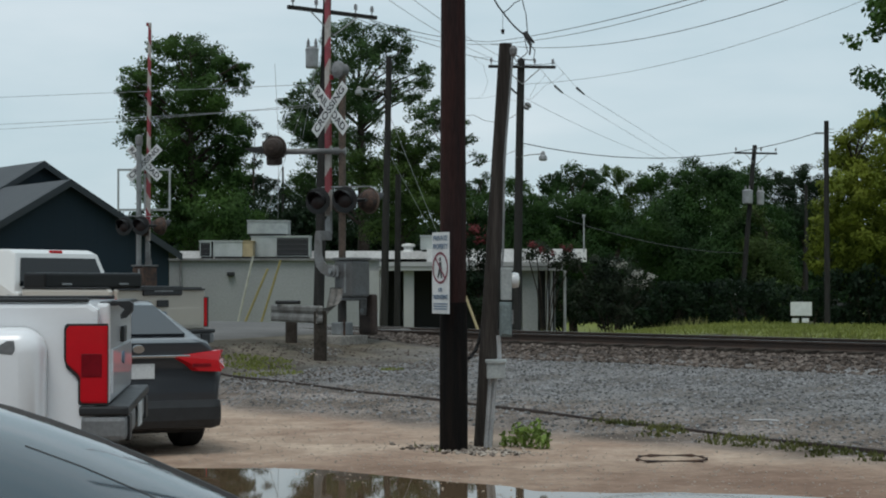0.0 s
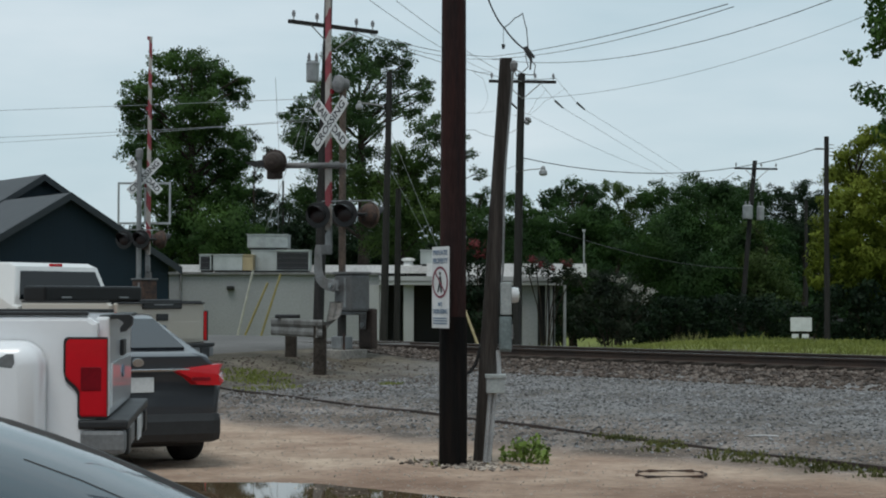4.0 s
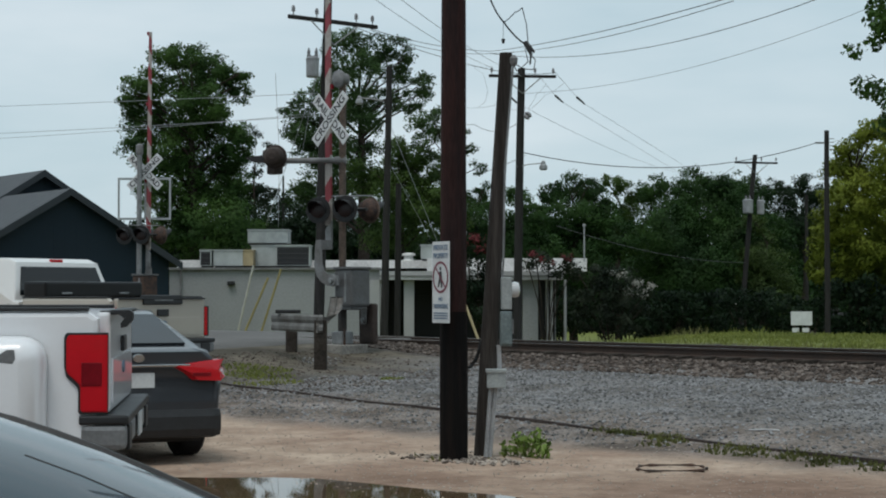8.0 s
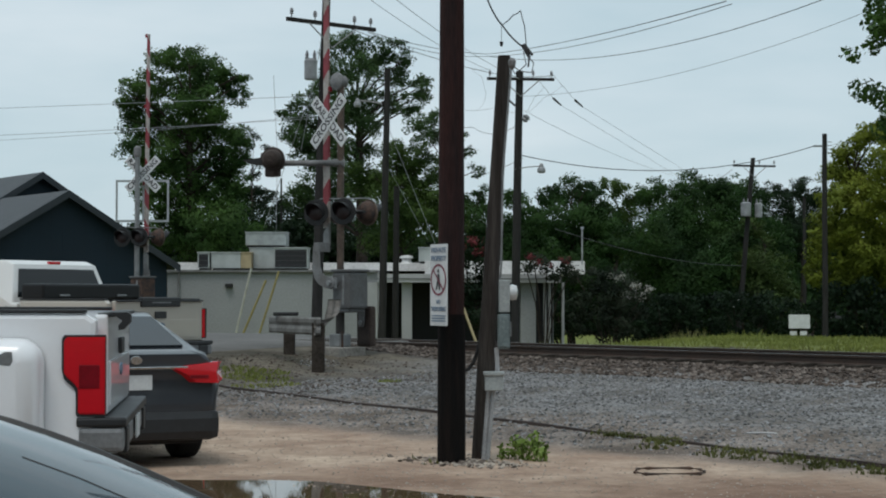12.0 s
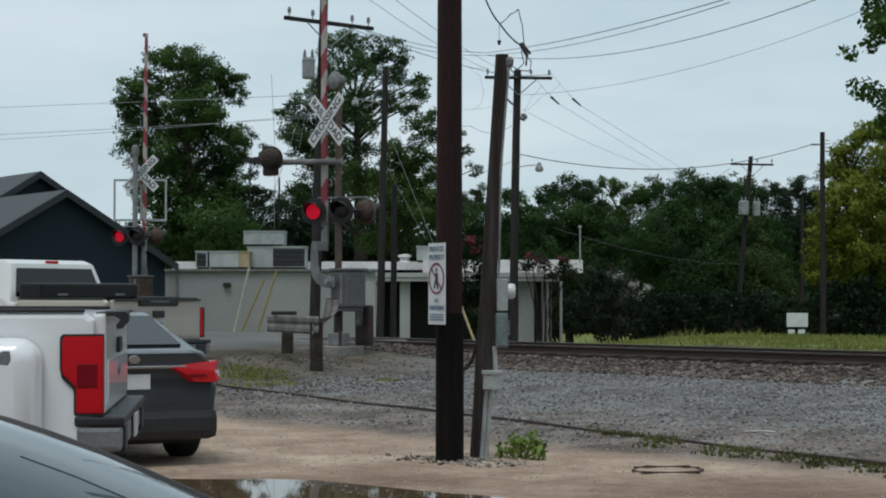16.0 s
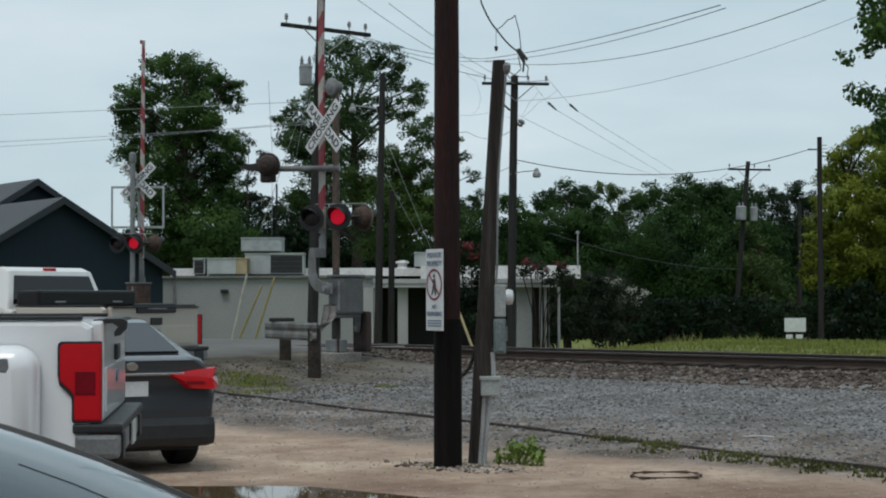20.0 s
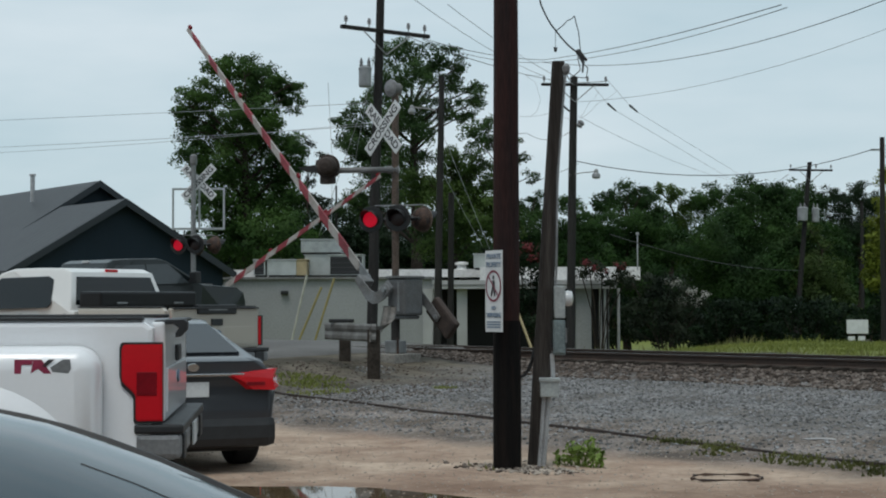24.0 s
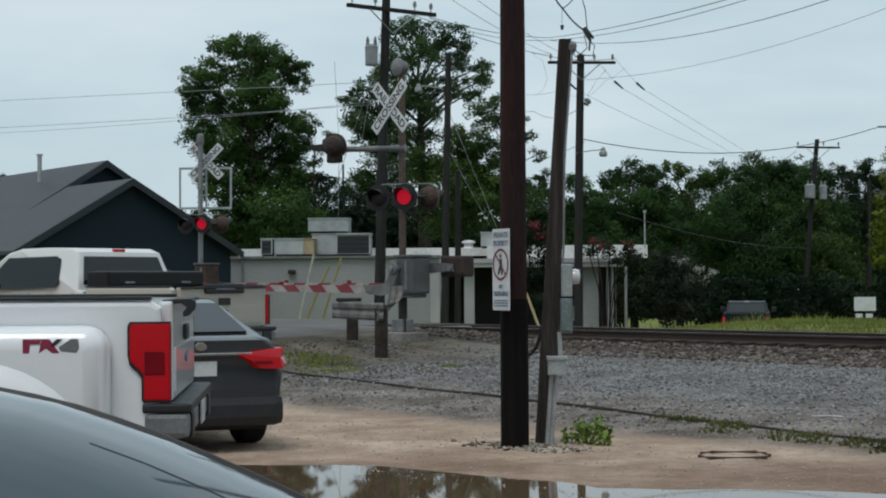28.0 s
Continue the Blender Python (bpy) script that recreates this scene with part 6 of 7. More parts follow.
        def lens(grow, y0, y1, bev):
            bm = bmesh.new()
            mx, mz = 0.12, tl - tt / 2
            q = [(x + grow * (1 if x > 0 else -0.2), z + grow * (1 if z > mz else -1)) for x, z in sh]
            o = [bm.verts.new((x, s * y1, z)) for x, z in q]
            i = [bm.verts.new((x, s * y0, z)) for x, z in q]
            for k in range(len(q)):
                bm.faces.new((o[k], o[(k + 1) % len(q)], i[(k + 1) % len(q)], i[k]))
            f0 = bm.faces.new(o)
            bm.faces.new(i[::-1])
            bmesh.ops.recalc_face_normals(bm, faces=bm.faces)
            if bev:
                bmesh.ops.bevel(bm, geom=list(f0.edges), offset=bev, segments=2, affect="EDGES")
            bmesh.ops.triangulate(bm, faces=[f for f in bm.faces if len(f.verts) > 4])
            return bm

        bm = lens(0.0, hw0 - 0.09, hw0 + 0.012, 0.008)
        lt = part("tail_lamp", bm, lamp, t, "red wrap-around tail lamp")
        part("lamp_core", box(bmesh.new(), 0.02, s * (hw0 + 0.0125), tl - tail_tall * 0.66, 0.135, s * (hw0 + 0.016), tl - tail_tall * 0.36, bevel=0.003), M["tail_dark"], lt)
        part("lamp_bezel", lens(0.013, hw0 - 0.03, hw0 + 0.003, 0), M["black"], lt, "black lamp surround")
    gate = part("tailgate", box(bmesh.new(), -0.02, -hw0 + 0.105, bed_top - 0.59, 0.06, hw0 - 0.105, bed_top - 0.005, bevel=0.02), bed_paint, t)
    sp = part("tailgate_spoiler", box(bmesh.new(), -0.06, -hw0 + 0.126, bed_top - 0.02, 0.045, hw0 - 0.126, bed_top + 0.004, bevel=0.008), M["plastic"], gate, "black tailgate top moulding")
    if dually:
        part("spoiler_end", slab(bmesh.new(), ((-0.155, bed_top - 0.006), (-0.152, bed_top - 0.05), (-0.115, bed_top - 0.09), (-0.085, bed_top - 0.095), (-0.082, bed_top - 0.07), (-0.105, bed_top - 0.04), (-0.07, bed_top - 0.016), (-0.03, bed_top - 0.014), (-0.03, bed_top + 0.008), (-0.135, bed_top + 0.008)), -0.05, 0.05,
                                 Matrix.Translation((0, hw0 - 0.075, 0)) @ Matrix.Rotation(radians(90), 4, "X")), M["plastic"], sp)
    part("tailgate_panel", box(bmesh.new(), -0.03, -hw0 + 0.2, bed_top - 0.54, -0.018, hw0 - 0.2, bed_top - 0.28, bevel=0.004), bed_paint, gate)
    part("tailgate_handle", box(bmesh.new(), -0.045, -0.12, bed_top - 0.26, -0.021, 0.12, bed_top - 0.16, bevel=0.008), M["plastic"], gate)
    part("badge", lathe(bmesh.new(), ((0.09, 0), (0.088, 0.008)), 20, Matrix.Translation((-0.03, 0, bed_top - 0.36)) @ Matrix.Rotation(radians(-90), 4, "Y") @ Matrix.Diagonal((0.45, 1, 1, 1))), M["lamp_clear"] if lit else M["blue_letter"], gate, "plain oval badge")
    part("bed_floor", boxm(0.06, -hw0 + 0.1, 0.78, bed, hw0 - 0.1, 0.83), M["plastic"], t)
    part("bed_front", boxm(bed - 0.05, -hw0 + 0.1, 0.83, bed - 0.005, hw0 - 0.1, bed_top - 0.02), bed_paint, t)
    bz = bed_top - 0.61
    bp = part("rear_bumper", box(bmesh.new(), -0.12, -hw0 - 0.012, bz - 0.19, 0.14, hw0 + 0.012, bz - 0.045, bevel=0.03), M["bumper_grey"], t, "grey steel step bumper")
    part("bumper_step", box(bmesh.new(), -0.135, -hw0 - 0.015, bz - 0.044, 0.15, hw0 + 0.015, bz + 0.012, bevel=0.015), M["plastic"], bp, "black step pad")
    for s in (1, -1):
        part("bumper_corner", box(bmesh.new(), -0.135, s * (hw0 - 0.2) - 0.1, bz - 0.2, -0.1, s * (hw0 - 0.2) + 0.1, bz - 0.05, bevel=0.012), M["plastic"], bp)
    part("plate", boxm(-0.142, -0.16, bz - 0.18, -0.132, 0.16, bz - 0.04), M["white_sign"], bp, "plain number plate")
    part("hitch", boxm(-0.22, -0.05, 0.42, 0.1, 0.05, 0.52), M["black"], t)
    part("frame", boxm(0.1, -0.5, 0.42, L - 0.4, 0.5, 0.54), M["black"], t)
    part("inner_body", boxm(0.75, -hw0 + 0.12, 0.54, bed, hw0 - 0.12, 0.77), M["black"], t)
    part("engine_bay", boxm(L - 1.5, -hw0 + 0.28, 0.54, L - 0.2, hw0 - 0.28, 0.95), M["black"], t)
    wheels = []
    for s in (1, -1):
        wheels.append(wheel(t, fx, s * (hw0 - 0.16), r, 0.27, s))
        wheels.append(wheel(t, rx, s * (hw0 - 0.16), r, 0.27, s))
        if dually:
            wheels.append(wheel(t, rx, s * (hw0 + 0.08), r, 0.2, s))
    if toolbox:
        tb = thing("truck_tool_box", (Matrix.Translation(at) @ Matrix.Rotation(radians(rz), 4, "Z")) @ Vector((bed - 0.31, 0, bed_top - 0.045)), "low black tool box across the truck bed", "tool box", rz=rz)
        part("box_body", box(bmesh.new(), -0.12, -hw0 + 0.12, -0.3, 0.27, hw0 - 0.12, 0.05, bevel=0.02), M["gloss_black"], tb)
        part("lid", box(bmesh.new(), -0.16, -hw0 + 0.02, 0.051, 0.29, hw0 - 0.02, 0.285, bevel=0.035), M["gloss_black"], tb)
        for y in (-0.6, 0.6):
            part("latch", box(bmesh.new(), -0.18, y - 0.1, 0.10, -0.157, y + 0.1, 0.13, bevel=0.008), M["galv"], tb)
    return t, wheels


WHITE_TRUCK, _ = pickup("pickup_truck", (-2.07, 10.83, 0.0), 186.7, "white dual-wheel pickup truck standing in the sandy lot", M["white_car"], M["white_car"],
                        L=6.6, bed=2.35, W=2.06, bed_top=1.535, roof=2.08, dually=True)
# plain coloured shapes of the side decal
for outline, mt in ((((0.0, -0.04), (0.0, 0.04), (0.105, 0.04), (0.095, 0.012), (0.04, 0.012), (0.036, -0.04)), "decal_red"), (((0.105, 0.04), (0.15, 0.04), (0.205, -0.04), (0.165, -0.04), (0.13, -0.012), (0.09, -0.04)), "decal_red"),
                    (((0.15, 0.004), (0.19, 0.04), (0.225, 0.04), (0.17, -0.006)), "decal_dark"), (((0.2, -0.005), (0.27, 0.04), (0.31, 0.04), (0.315, -0.012), (0.3, -0.04), (0.21, -0.03)), "bumper_grey")):
    bm = slab(bmesh.new(), [(-x, z) for x, z in outline], 0, 0.003)
    o = part("side_decal", bm, M[mt], WHITE_TRUCK, "plain slanted decal shapes")
    o.matrix_basis = pose(0.80, 1.03 + 0.204, 1.283) @ Matrix.Rotation(radians(-90), 4, "X") @ Matrix.Rotation(math.pi, 4, "X")

SILVER_TRUCK, _ = pickup("pickup_truck", (-4.07, 24.5, 0.06), 148, "pearl and champagne pickup truck with a tool box", M["silver_white"], M["silver_car"],
                         L=5.8, bed=1.75, W=2.08, bed_top=1.49, roof=2.09, toolbox=True, tail_tall=0.42, doors=1)
hp = part("tailgate_moulding", box(bmesh.new(), -0.05, -0.42, 1.395, 0.03, 0.42, 1.535, bevel=0.02), M["plastic"], SILVER_TRUCK, "black moulding with a pale label on the tailgate")
part("moulding_label", boxm(-0.056, -0.2, 1.45, -0.051, 0.2, 1.48), M["galv"], hp)

DARK_TRUCK, DARK_WHEELS = pickup("pickup_truck", (-60, -20, 0), 46, "dark green-black pickup truck driving over the crossing", M["dark_car"], M["dark_car"],
                                 L=5.6, bed=1.7, W=2.0, bed_top=1.38, roof=1.93, lit=True, glass="glass_light", tail_tall=0.36)


def sedan(at, rz, label, paint):
    t = thing("sedan", at, label, "car", "vehicles", rz=rz)
    belt, W = 0.98, 0.915

    def hw(x, z):
        h = W - max(0.0, z - belt) * 0.52 - max(0.0, 0.55 - z) * 0.12
        if x < 2.0:
            h -= 0.25 * smooth(1.05, 1.16, z) * smooth(2.0, 0.9, x)
        if x < 0.5:
            h -= 0.13 * (1 - x / 0.5) ** 2
        if x > 4.2:
            h -= 0.2 * ((x - 4.2) / 0.65) ** 2
        return h

    def arch_s(cx, r, zb, n=8):
        return [(cx - r * math.cos(math.pi * k / n), max(zb, 0.33 + r * math.sin(math.pi * k / n))) for k in range(n + 1)]

    prof = [(0.12, 0.3), (0.02, 0.42), (0.0, 0.62), (0.06, 0.82), (0.02, 0.99), (0.03, 1.075), (0.13, 1.115), (0.46, 1.11), (0.86, 1.285), (1.25, 1.41), (1.65, 1.455), (2.3, 1.46), (2.8, 1.4), (3.6, 1.02), (4.3, 0.9), (4.7, 0.74), (4.84, 0.55), (4.8, 0.3)]
    prof += [(4.15, 0.3)] + arch_s(3.8, 0.36, 0.3)[::-1] + [(1.38, 0.3)] + arch_s(1.02, 0.36, 0.3)[::-1]
    body = part("body", extr(prof, hw, 0.09, 4), paint, t, smooth=True)
    part("rear_window", across_pane((0.49, 1.135), (1.22, 1.405), 0.59, 0.475, 0.014), M["glass_sky"], body, "rear window reflecting the sky")
    part("windscreen", across_pane((3.5, 1.07), (2.86, 1.37), 0.74, 0.58, -0.012), M["glass_light"], body)
    for s in (1, -1):
        part("door_window", side_pane(((1.0, 1.12), (2.2, 1.08), (2.2, 1.38), (1.6, 1.37)), hw, s), M["glass_dark"], body)
        part("door_window", side_pane(((2.28, 1.08), (3.3, 1.06), (2.75, 1.34), (2.28, 1.38)), hw, s), M["glass_dark"], body)
        bm = bmesh.new()
        shape = ((0.36, 1.0, -0.012), (0.62, 1.035, -0.008), (0.80, 1.055, 0.0), (0.862, 1.055, 0.10), (0.872, 1.02, 0.22), (0.888, 0.97, 0.22), (0.872, 0.885, 0.09), (0.80, 0.85, -0.012), (0.58, 0.86, -0.014), (0.50, 0.93, -0.014))
        o = [bm.verts.new((x, s * y, z)) for y, z, x in shape]
        i = [bm.verts.new((x + 0.06, s * (y - 0.05), z)) for y, z, x in shape]
        mid = bm.verts.new((-0.016, s * 0.78, 0.955))
        for k in range(10):
            bm.faces.new((o[k], o[(k + 1) % 10], mid))
            bm.faces.new((o[k], i[k], i[(k + 1) % 10], o[(k + 1) % 10]))
        bmesh.ops.recalc_face_normals(bm, faces=bm.faces)
        tl = part("tail_lamp", bm, M["tail"], t, "red tail lamp round the corner")
        tl.matrix_basis = Matrix.Translation((0, 0, -0.055))
        part("reflector", boxm(-0.022, s * 0.52, 0.90, -0.015, s * 0.70, 0.93), M["tail_dark"], tl)
        part("side_mirror", box(bmesh.new(), 3.0, s * 0.94, 1.02, 3.14, s * 1.1, 1.16, bevel=0.03), paint, body)
        part("mirror_stalk", boxm(3.04, s * 0.84, 1.03, 3.1, s * 0.96, 1.06), M["plastic"], body)
    part("trunk_strip", box(bmesh.new(), -0.012, -0.5, 0.935, 0.02, 0.5, 0.96, bevel=0.006), M["chrome"], body, "chrome strip on the boot lid")
    part("badge", lathe(bmesh.new(), ((0.06, 0), (0.055, 0.01)), 18, Matrix.Translation((0.0, 0, 1.02)) @ Matrix.Rotation(radians(-90), 4, "Y") @ Matrix.Diagonal((0.7, 1, 1, 1))), M["chrome"], body, "plain oval badge")
    part("plate", boxm(0.02, -0.16, 0.74, 0.04, 0.16, 0.88), M["white_sign"], body, "plain number plate")
    part("rear_bumper", box(bmesh.new(), -0.015, -0.83, 0.25, 0.34, 0.83, 0.55, bevel=0.09), M["plastic"], t, "dark lower rear bumper")
    part("underbody", boxm(0.3, -0.7, 0.2, 4.6, 0.7, 0.32), M["black"], t)
    for s in (1, -1):
        for x in (1.02, 3.8):
            wheel(t, x, s * 0.75, 0.345, 0.26, s)
    return t


SEDAN = sedan((-2.86, 15.95, 0.0), 115, "slate grey sedan standing in the sandy lot", M["sedan_car"])


def near_car():
    """The blue-grey car beside the camera: its glossy bonnet falls to the front and curves down to the near side."""
    t = thing("parked_car", (0.0, 0.0, 0.0), "blue-grey car with a glossy sloping bonnet beside the camera", "car", "vehicles")
    edge = ((-5.2, 0.75), (-4.9, 1.0), (-4.2, 1.38), (-3.2, 1.37), (-2.6, 1.30), (-2.02, 1.215), (-1.79, 1.165), (-1.57, 1.095), (-1.34, 1.011), (-1.11, 0.913), (-0.89, 0.815), (-0.66, 0.70), (-0.45, 0.58), (-0.32, 0.46))
    bm, rows = bmesh.new(), []
    xs = [e[0] for e in edge]
    for x, ze in edge:
        ring = ((6.88, 0.34), (6.88, ze - 0.16), (6.86, ze - 0.05), (6.81, ze - 0.008), (6.74, ze), (6.6, ze - 0.006), (6.45, ze - 0.018), (6.3, ze - 0.04), (6.15, ze - 0.078), (6.0, ze - 0.135), (5.85, ze - 0.21), (5.7, ze - 0.31), (5.55, ze - 0.43), (5.4, ze - 0.58), (5.25, ze - 0.76), (5.08, 0.34))
        pull = 0.25 * max(0.0, (x + 0.9) / 0.6) ** 2
        rows.append([bm.verts.new((x, 6.0 + (y - 6.0) * (1 - pull), max(0.34, z))) for y, z in ring])
    for p, q in zip(rows, rows[1:]):
        for k in range(len(p) - 1):
            bm.faces.new((p[k], p[k + 1], q[k + 1], q[k]))
    bm.faces.new(rows[0])
    bm.faces.new(rows[-1][::-1])
    bmesh.ops.remove_doubles(bm, verts=bm.verts, dist=0.0005)
    bmesh.ops.recalc_face_normals(bm, faces=bm.faces)
    body = part("body", bm, M["hood_car"], t, smooth=True)

    def seam(name, y, dz, r, label, x0, x1):
        pts = [(x, y, lerp_table(edge, x) + dz) for x in np.linspace(x0, x1, 22)]
        part(name, path_tube(bmesh.new(), pts, r, 6), M["black"], body, label)

    # black tube paints the trees' dark reflection and the shaded fender edge
    seam("edge_reflection_band", 6.825, -0.012, 0.021, "black band for the dark reflection and shade along the bonnet edge", -4.2, -0.5)
    seam("bonnet_gap", 6.3, -0.041, 0.004, "dark shut line of the bonnet", -1.55, -0.7)
    for y in (5.25, 6.7):
        for x in (-0.98, -3.95):
            wheel(t, x, y, 0.33, 0.2, 1)
    return t


near_car()

# ---- small things in the lot ----
def meter():
    t = thing("electric_meter", (0.544, 17.0, 0.0), "grey electric meter and switch boxes on the leaning pole", "electric meter")
    mb = part("meter_box", box(bmesh.new(), 0.034, -0.16, 1.468, 0.142, 0.02, 1.791, bevel=0.012), M["box_pale"], t, "pale grey meter box")
    part("meter_dome", lathe(bmesh.new(), ((0.075, 0), (0.08, 0.03), (0.07, 0.07), (0.03, 0.085)), 20, Matrix.Translation((0.142, -0.07, 1.666)) @ Matrix.Rotation(radians(90), 4, "Y")), M["glass_dome"], mb, "round glass meter dome", smooth=True)
    sw = part("switch_box", box(bmesh.new(), 0.023, -0.17, 1.105, 0.142, 0.0, 1.451, bevel=0.012), M["box_green"], t, "grey-green switch box")
    part("switch_lid", box(bmesh.new(), 0.034, -0.19, 1.128, 0.130, -0.171, 1.428, bevel=0.006), M["box_green"], sw)
    part("switch_handle", boxm(0.142, -0.12, 1.230, 0.159, -0.06, 1.372), M["galv"], sw)
    part("short_pipe", tube(bmesh.new(), (0.023, -0.08, 0.862), (0.011, -0.08, 1.117), 0.022, seg=10), M["conduit"], t)
    jb = part("junction_box", box(bmesh.new(), -0.108, -0.22, 0.692, 0.074, -0.06, 0.873, bevel=0.01), M["box_pale"], t, "pale grey junction box")
    part("junction_lid", box(bmesh.new(), -0.119, -0.235, 0.845, 0.085, -0.04, 0.879, bevel=0.006), M["box_pale"], jb)
    for a, b in ((-0.068, -0.119), (-0.023, -0.079)):
        part("conduit", tube(bmesh.new(), (a, -0.13, 0.697), (b, -0.13, 0.0), 0.022, seg=10), M["conduit"], t)
    part("riser", path_tube(bmesh.new(), ((0.045, -0.1, 1.785), (0.057, -0.1, 1.910), (0.074, -0.1, 2.873), (0.159, -0.1, 3.939)), 0.012), M["galv"], t)
    part("weather_head", lathe(bmesh.new(), ((0.02, -0.06), (0.035, -0.03), (0.04, 0.02), (0.015, 0.05)), 12, Matrix.Translation((0.164, -0.1, 3.961))), M["dull"], t)
    part("cable_loop", path_tube(bmesh.new(), ((-0.159, 0.12, 1.151), (-0.181, 0.12, 1.049), (-0.215, 0.12, 0.958), (-0.266, 0.12, 0.890), (-0.340, 0.12, 0.856), (-0.419, 0.12, 0.867)), 0.02), M["black"], t, "black drooping cable")


meter()


def trespass_sign():
    t = thing("warning_sign", (-0.019, 16.45, 1.738), "white private property warning sign on the utility pole", "sign", rz=-57)
    part("panel", box(bmesh.new(), -0.15, -0.004, -0.395, 0.15, 0.004, 0.395, bevel=0.002), M["white_sign"], t)
    base = Matrix.Translation((0, -0.007, 0)) @ Matrix.Rotation(radians(90), 4, "X")
    for text, z, size, w in (("PRIVATE", 0.335, 0.07, 0.25), ("PROPERTY", 0.255, 0.07, 0.26), ("NO", -0.165, 0.055, 0.07), ("TRESPASSING", -0.235, 0.06, 0.26)):
        letters(text, size, M["blue_letter"], t, base @ Matrix.Translation((0, z, 0)), "lettering", 0.0015, w)
    for z in (-0.305, -0.33, -0.355):
        part("small_print", boxm(-0.12, -0.008, z, 0.12, -0.005, z + 0.012), M["blue_letter"], t)
    ring = base @ Matrix.Translation((0, 0.05, 0)) @ Matrix.Diagonal((1, 1.12, 1, 1))
    bm = bmesh.new()
    for k in range(32):
        a0, a1 = k * math.tau / 32, (k + 1) * math.tau / 32
        q = [ring @ Vector((r * math.cos(a), r * math.sin(a), 0.001)) for a, r in ((a0, 0.118), (a1, 0.118), (a1, 0.138), (a0, 0.138))]
        bm.faces.new([bm.verts.new(v) for v in q])
    part("ring", bm, M["red_ring"], t, "red prohibition ring")
    part("slash", slab(bmesh.new(), ((-0.09, 0.08), (-0.08, 0.092), (0.09, -0.08), (0.08, -0.092)), 0.0022, 0.003, ring), M["red_ring"], t)
    part("symbol", slab(bmesh.new(), ((-0.02, 0.05), (0.02, 0.05), (0.03, -0.01), (0.035, -0.09), (0.012, -0.09), (0.0, -0.03), (-0.03, -0.09), (-0.05, -0.085), (-0.02, 0.0)), 0.0005, 0.0018, ring), M["letter"], t, "plain dark symbol")
    part("symbol_dot", lathe(bmesh.new(), ((0.017, 0.0005), (0.017, 0.0018)), 14, ring @ Matrix.Translation((0, 0.075, 0))), M["letter"], t)


trespass_sign()

# bent iron loop on the sand
lp = [(-0.32, 0.05), (-0.27, 0.32), (-0.16, 0.4), (0.24, 0.42), (0.32, 0.28), (0.33, 0.12), (0.27, -0.08), (-0.24, -0.12), (-0.32, 0.05)]
bm = path_tube(bmesh.new(), [(x, y, 0.02) for x, y in lp], 0.015, 8)
o = tagged(link_mesh("iron_loop", bm, M["rust"]), "bent rusty iron loop lying on the sand", "scrap iron")
o.matrix_basis = pose(2.101, 15.55, 0.0)


o = tagged(link_mesh("stick", path_tube(bmesh.new(), ((-0.17, 0.02, 0.015), (0.02, 0.0, 0.022), (0.16, -0.03, 0.012)), 0.012, 6), M["conduit"]), "short pale stick lying in the gravel", "stick")
o.matrix_basis = pose(3.56, 18.8, land(3.56, 18.8))


def old_rail():
    bm = bmesh.new()
    pts = []
    for k in range(40):
        u = -22 + k * 0.66
        s = 12.47 - 0.221 * u
        x, y = xy(s, u)
        pts.append(Vector((x, y, land(x, y) - 0.005 + 0.03 * noise.noise((u * 0.55, 0, 2)))))
    prof = ((-0.03, -0.05), (0.03, -0.05), (0.025, 0.035), (-0.025, 0.035))
    rows = [[bm.verts.new(p + ACROSS * a + Vector((0, 0, h))) for a, h in prof] for p in pts]
    for p, q in zip(rows, rows[1:]):
        for k in range(4):
            bm.faces.new((p[k], p[(k + 1) % 4], q[(k + 1) % 4], q[k]))
    bm.faces.new(rows[0])
    bm.faces.new(rows[-1][::-1])
    bmesh.ops.recalc_face_normals(bm, faces=bm.faces)
    tagged(link_mesh("sunken_rail", bm, M["scrap"]), "old rusty rail sunk in the gravel", "old rail")


old_rail()


def weed(at, w, h, seed, n=10):
    t = thing("weed", at, "leafy bright green weed in the sand", "weed", "weeds")
    rng = random.Random(seed)
    st = bmesh.new()
    lobes = []
    for k in range(n):
        a, q = rng.random() * math.tau, w * math.sqrt(rng.random())
        top = Vector((q * math.cos(a), q * math.sin(a) * 0.6, h * rng.uniform(0.35, 1.0) * (1 - 0.4 * q / w)))
        tube(st, (top.x * 0.2, top.y * 0.2, 0), top, 0.006, 0.003, 5, False)
        lobes.append((*top, 0.085))
    part("stem", st, M["weed"], t)
    c = new("foliage", leaves_mesh("foliage", lobes, 1800, 0.03, seed, M["weed"]))
    c.parent = t


weed((0.834, 16.9, 0.0), 0.17, 0.33, 5, 20)
weed((0.986, 16.8, 0.0), 0.08, 0.12, 6, 5)
weed((0.686, 17.0, 0.0), 0.08, 0.16, 7, 5)


# far roadside things
def mailbox_sign():
    t = thing("yard_sign", (13.525, 64, land(13.5, 64)), "white blank board sign on two posts by the field", "sign")
    z0 = 0.354 - land(13.5, 64)
    part("board", box(bmesh.new(), -0.4, -0.03, z0, 0.4, 0.03, z0 + 0.52, bevel=0.01), M["white_sign"], t)
    for x in (-0.3, 0.25):
        part("post", boxm(x, -0.03, -0.2, x + 0.06, 0.03, z0), M["tie"], t)
    for x in (-0.36, 0.02):
        part("lower_panel", box(bmesh.new(), x, -0.035, z0 - 0.26, x + 0.26, -0.031, z0 - 0.1), M["white_sign"], t)


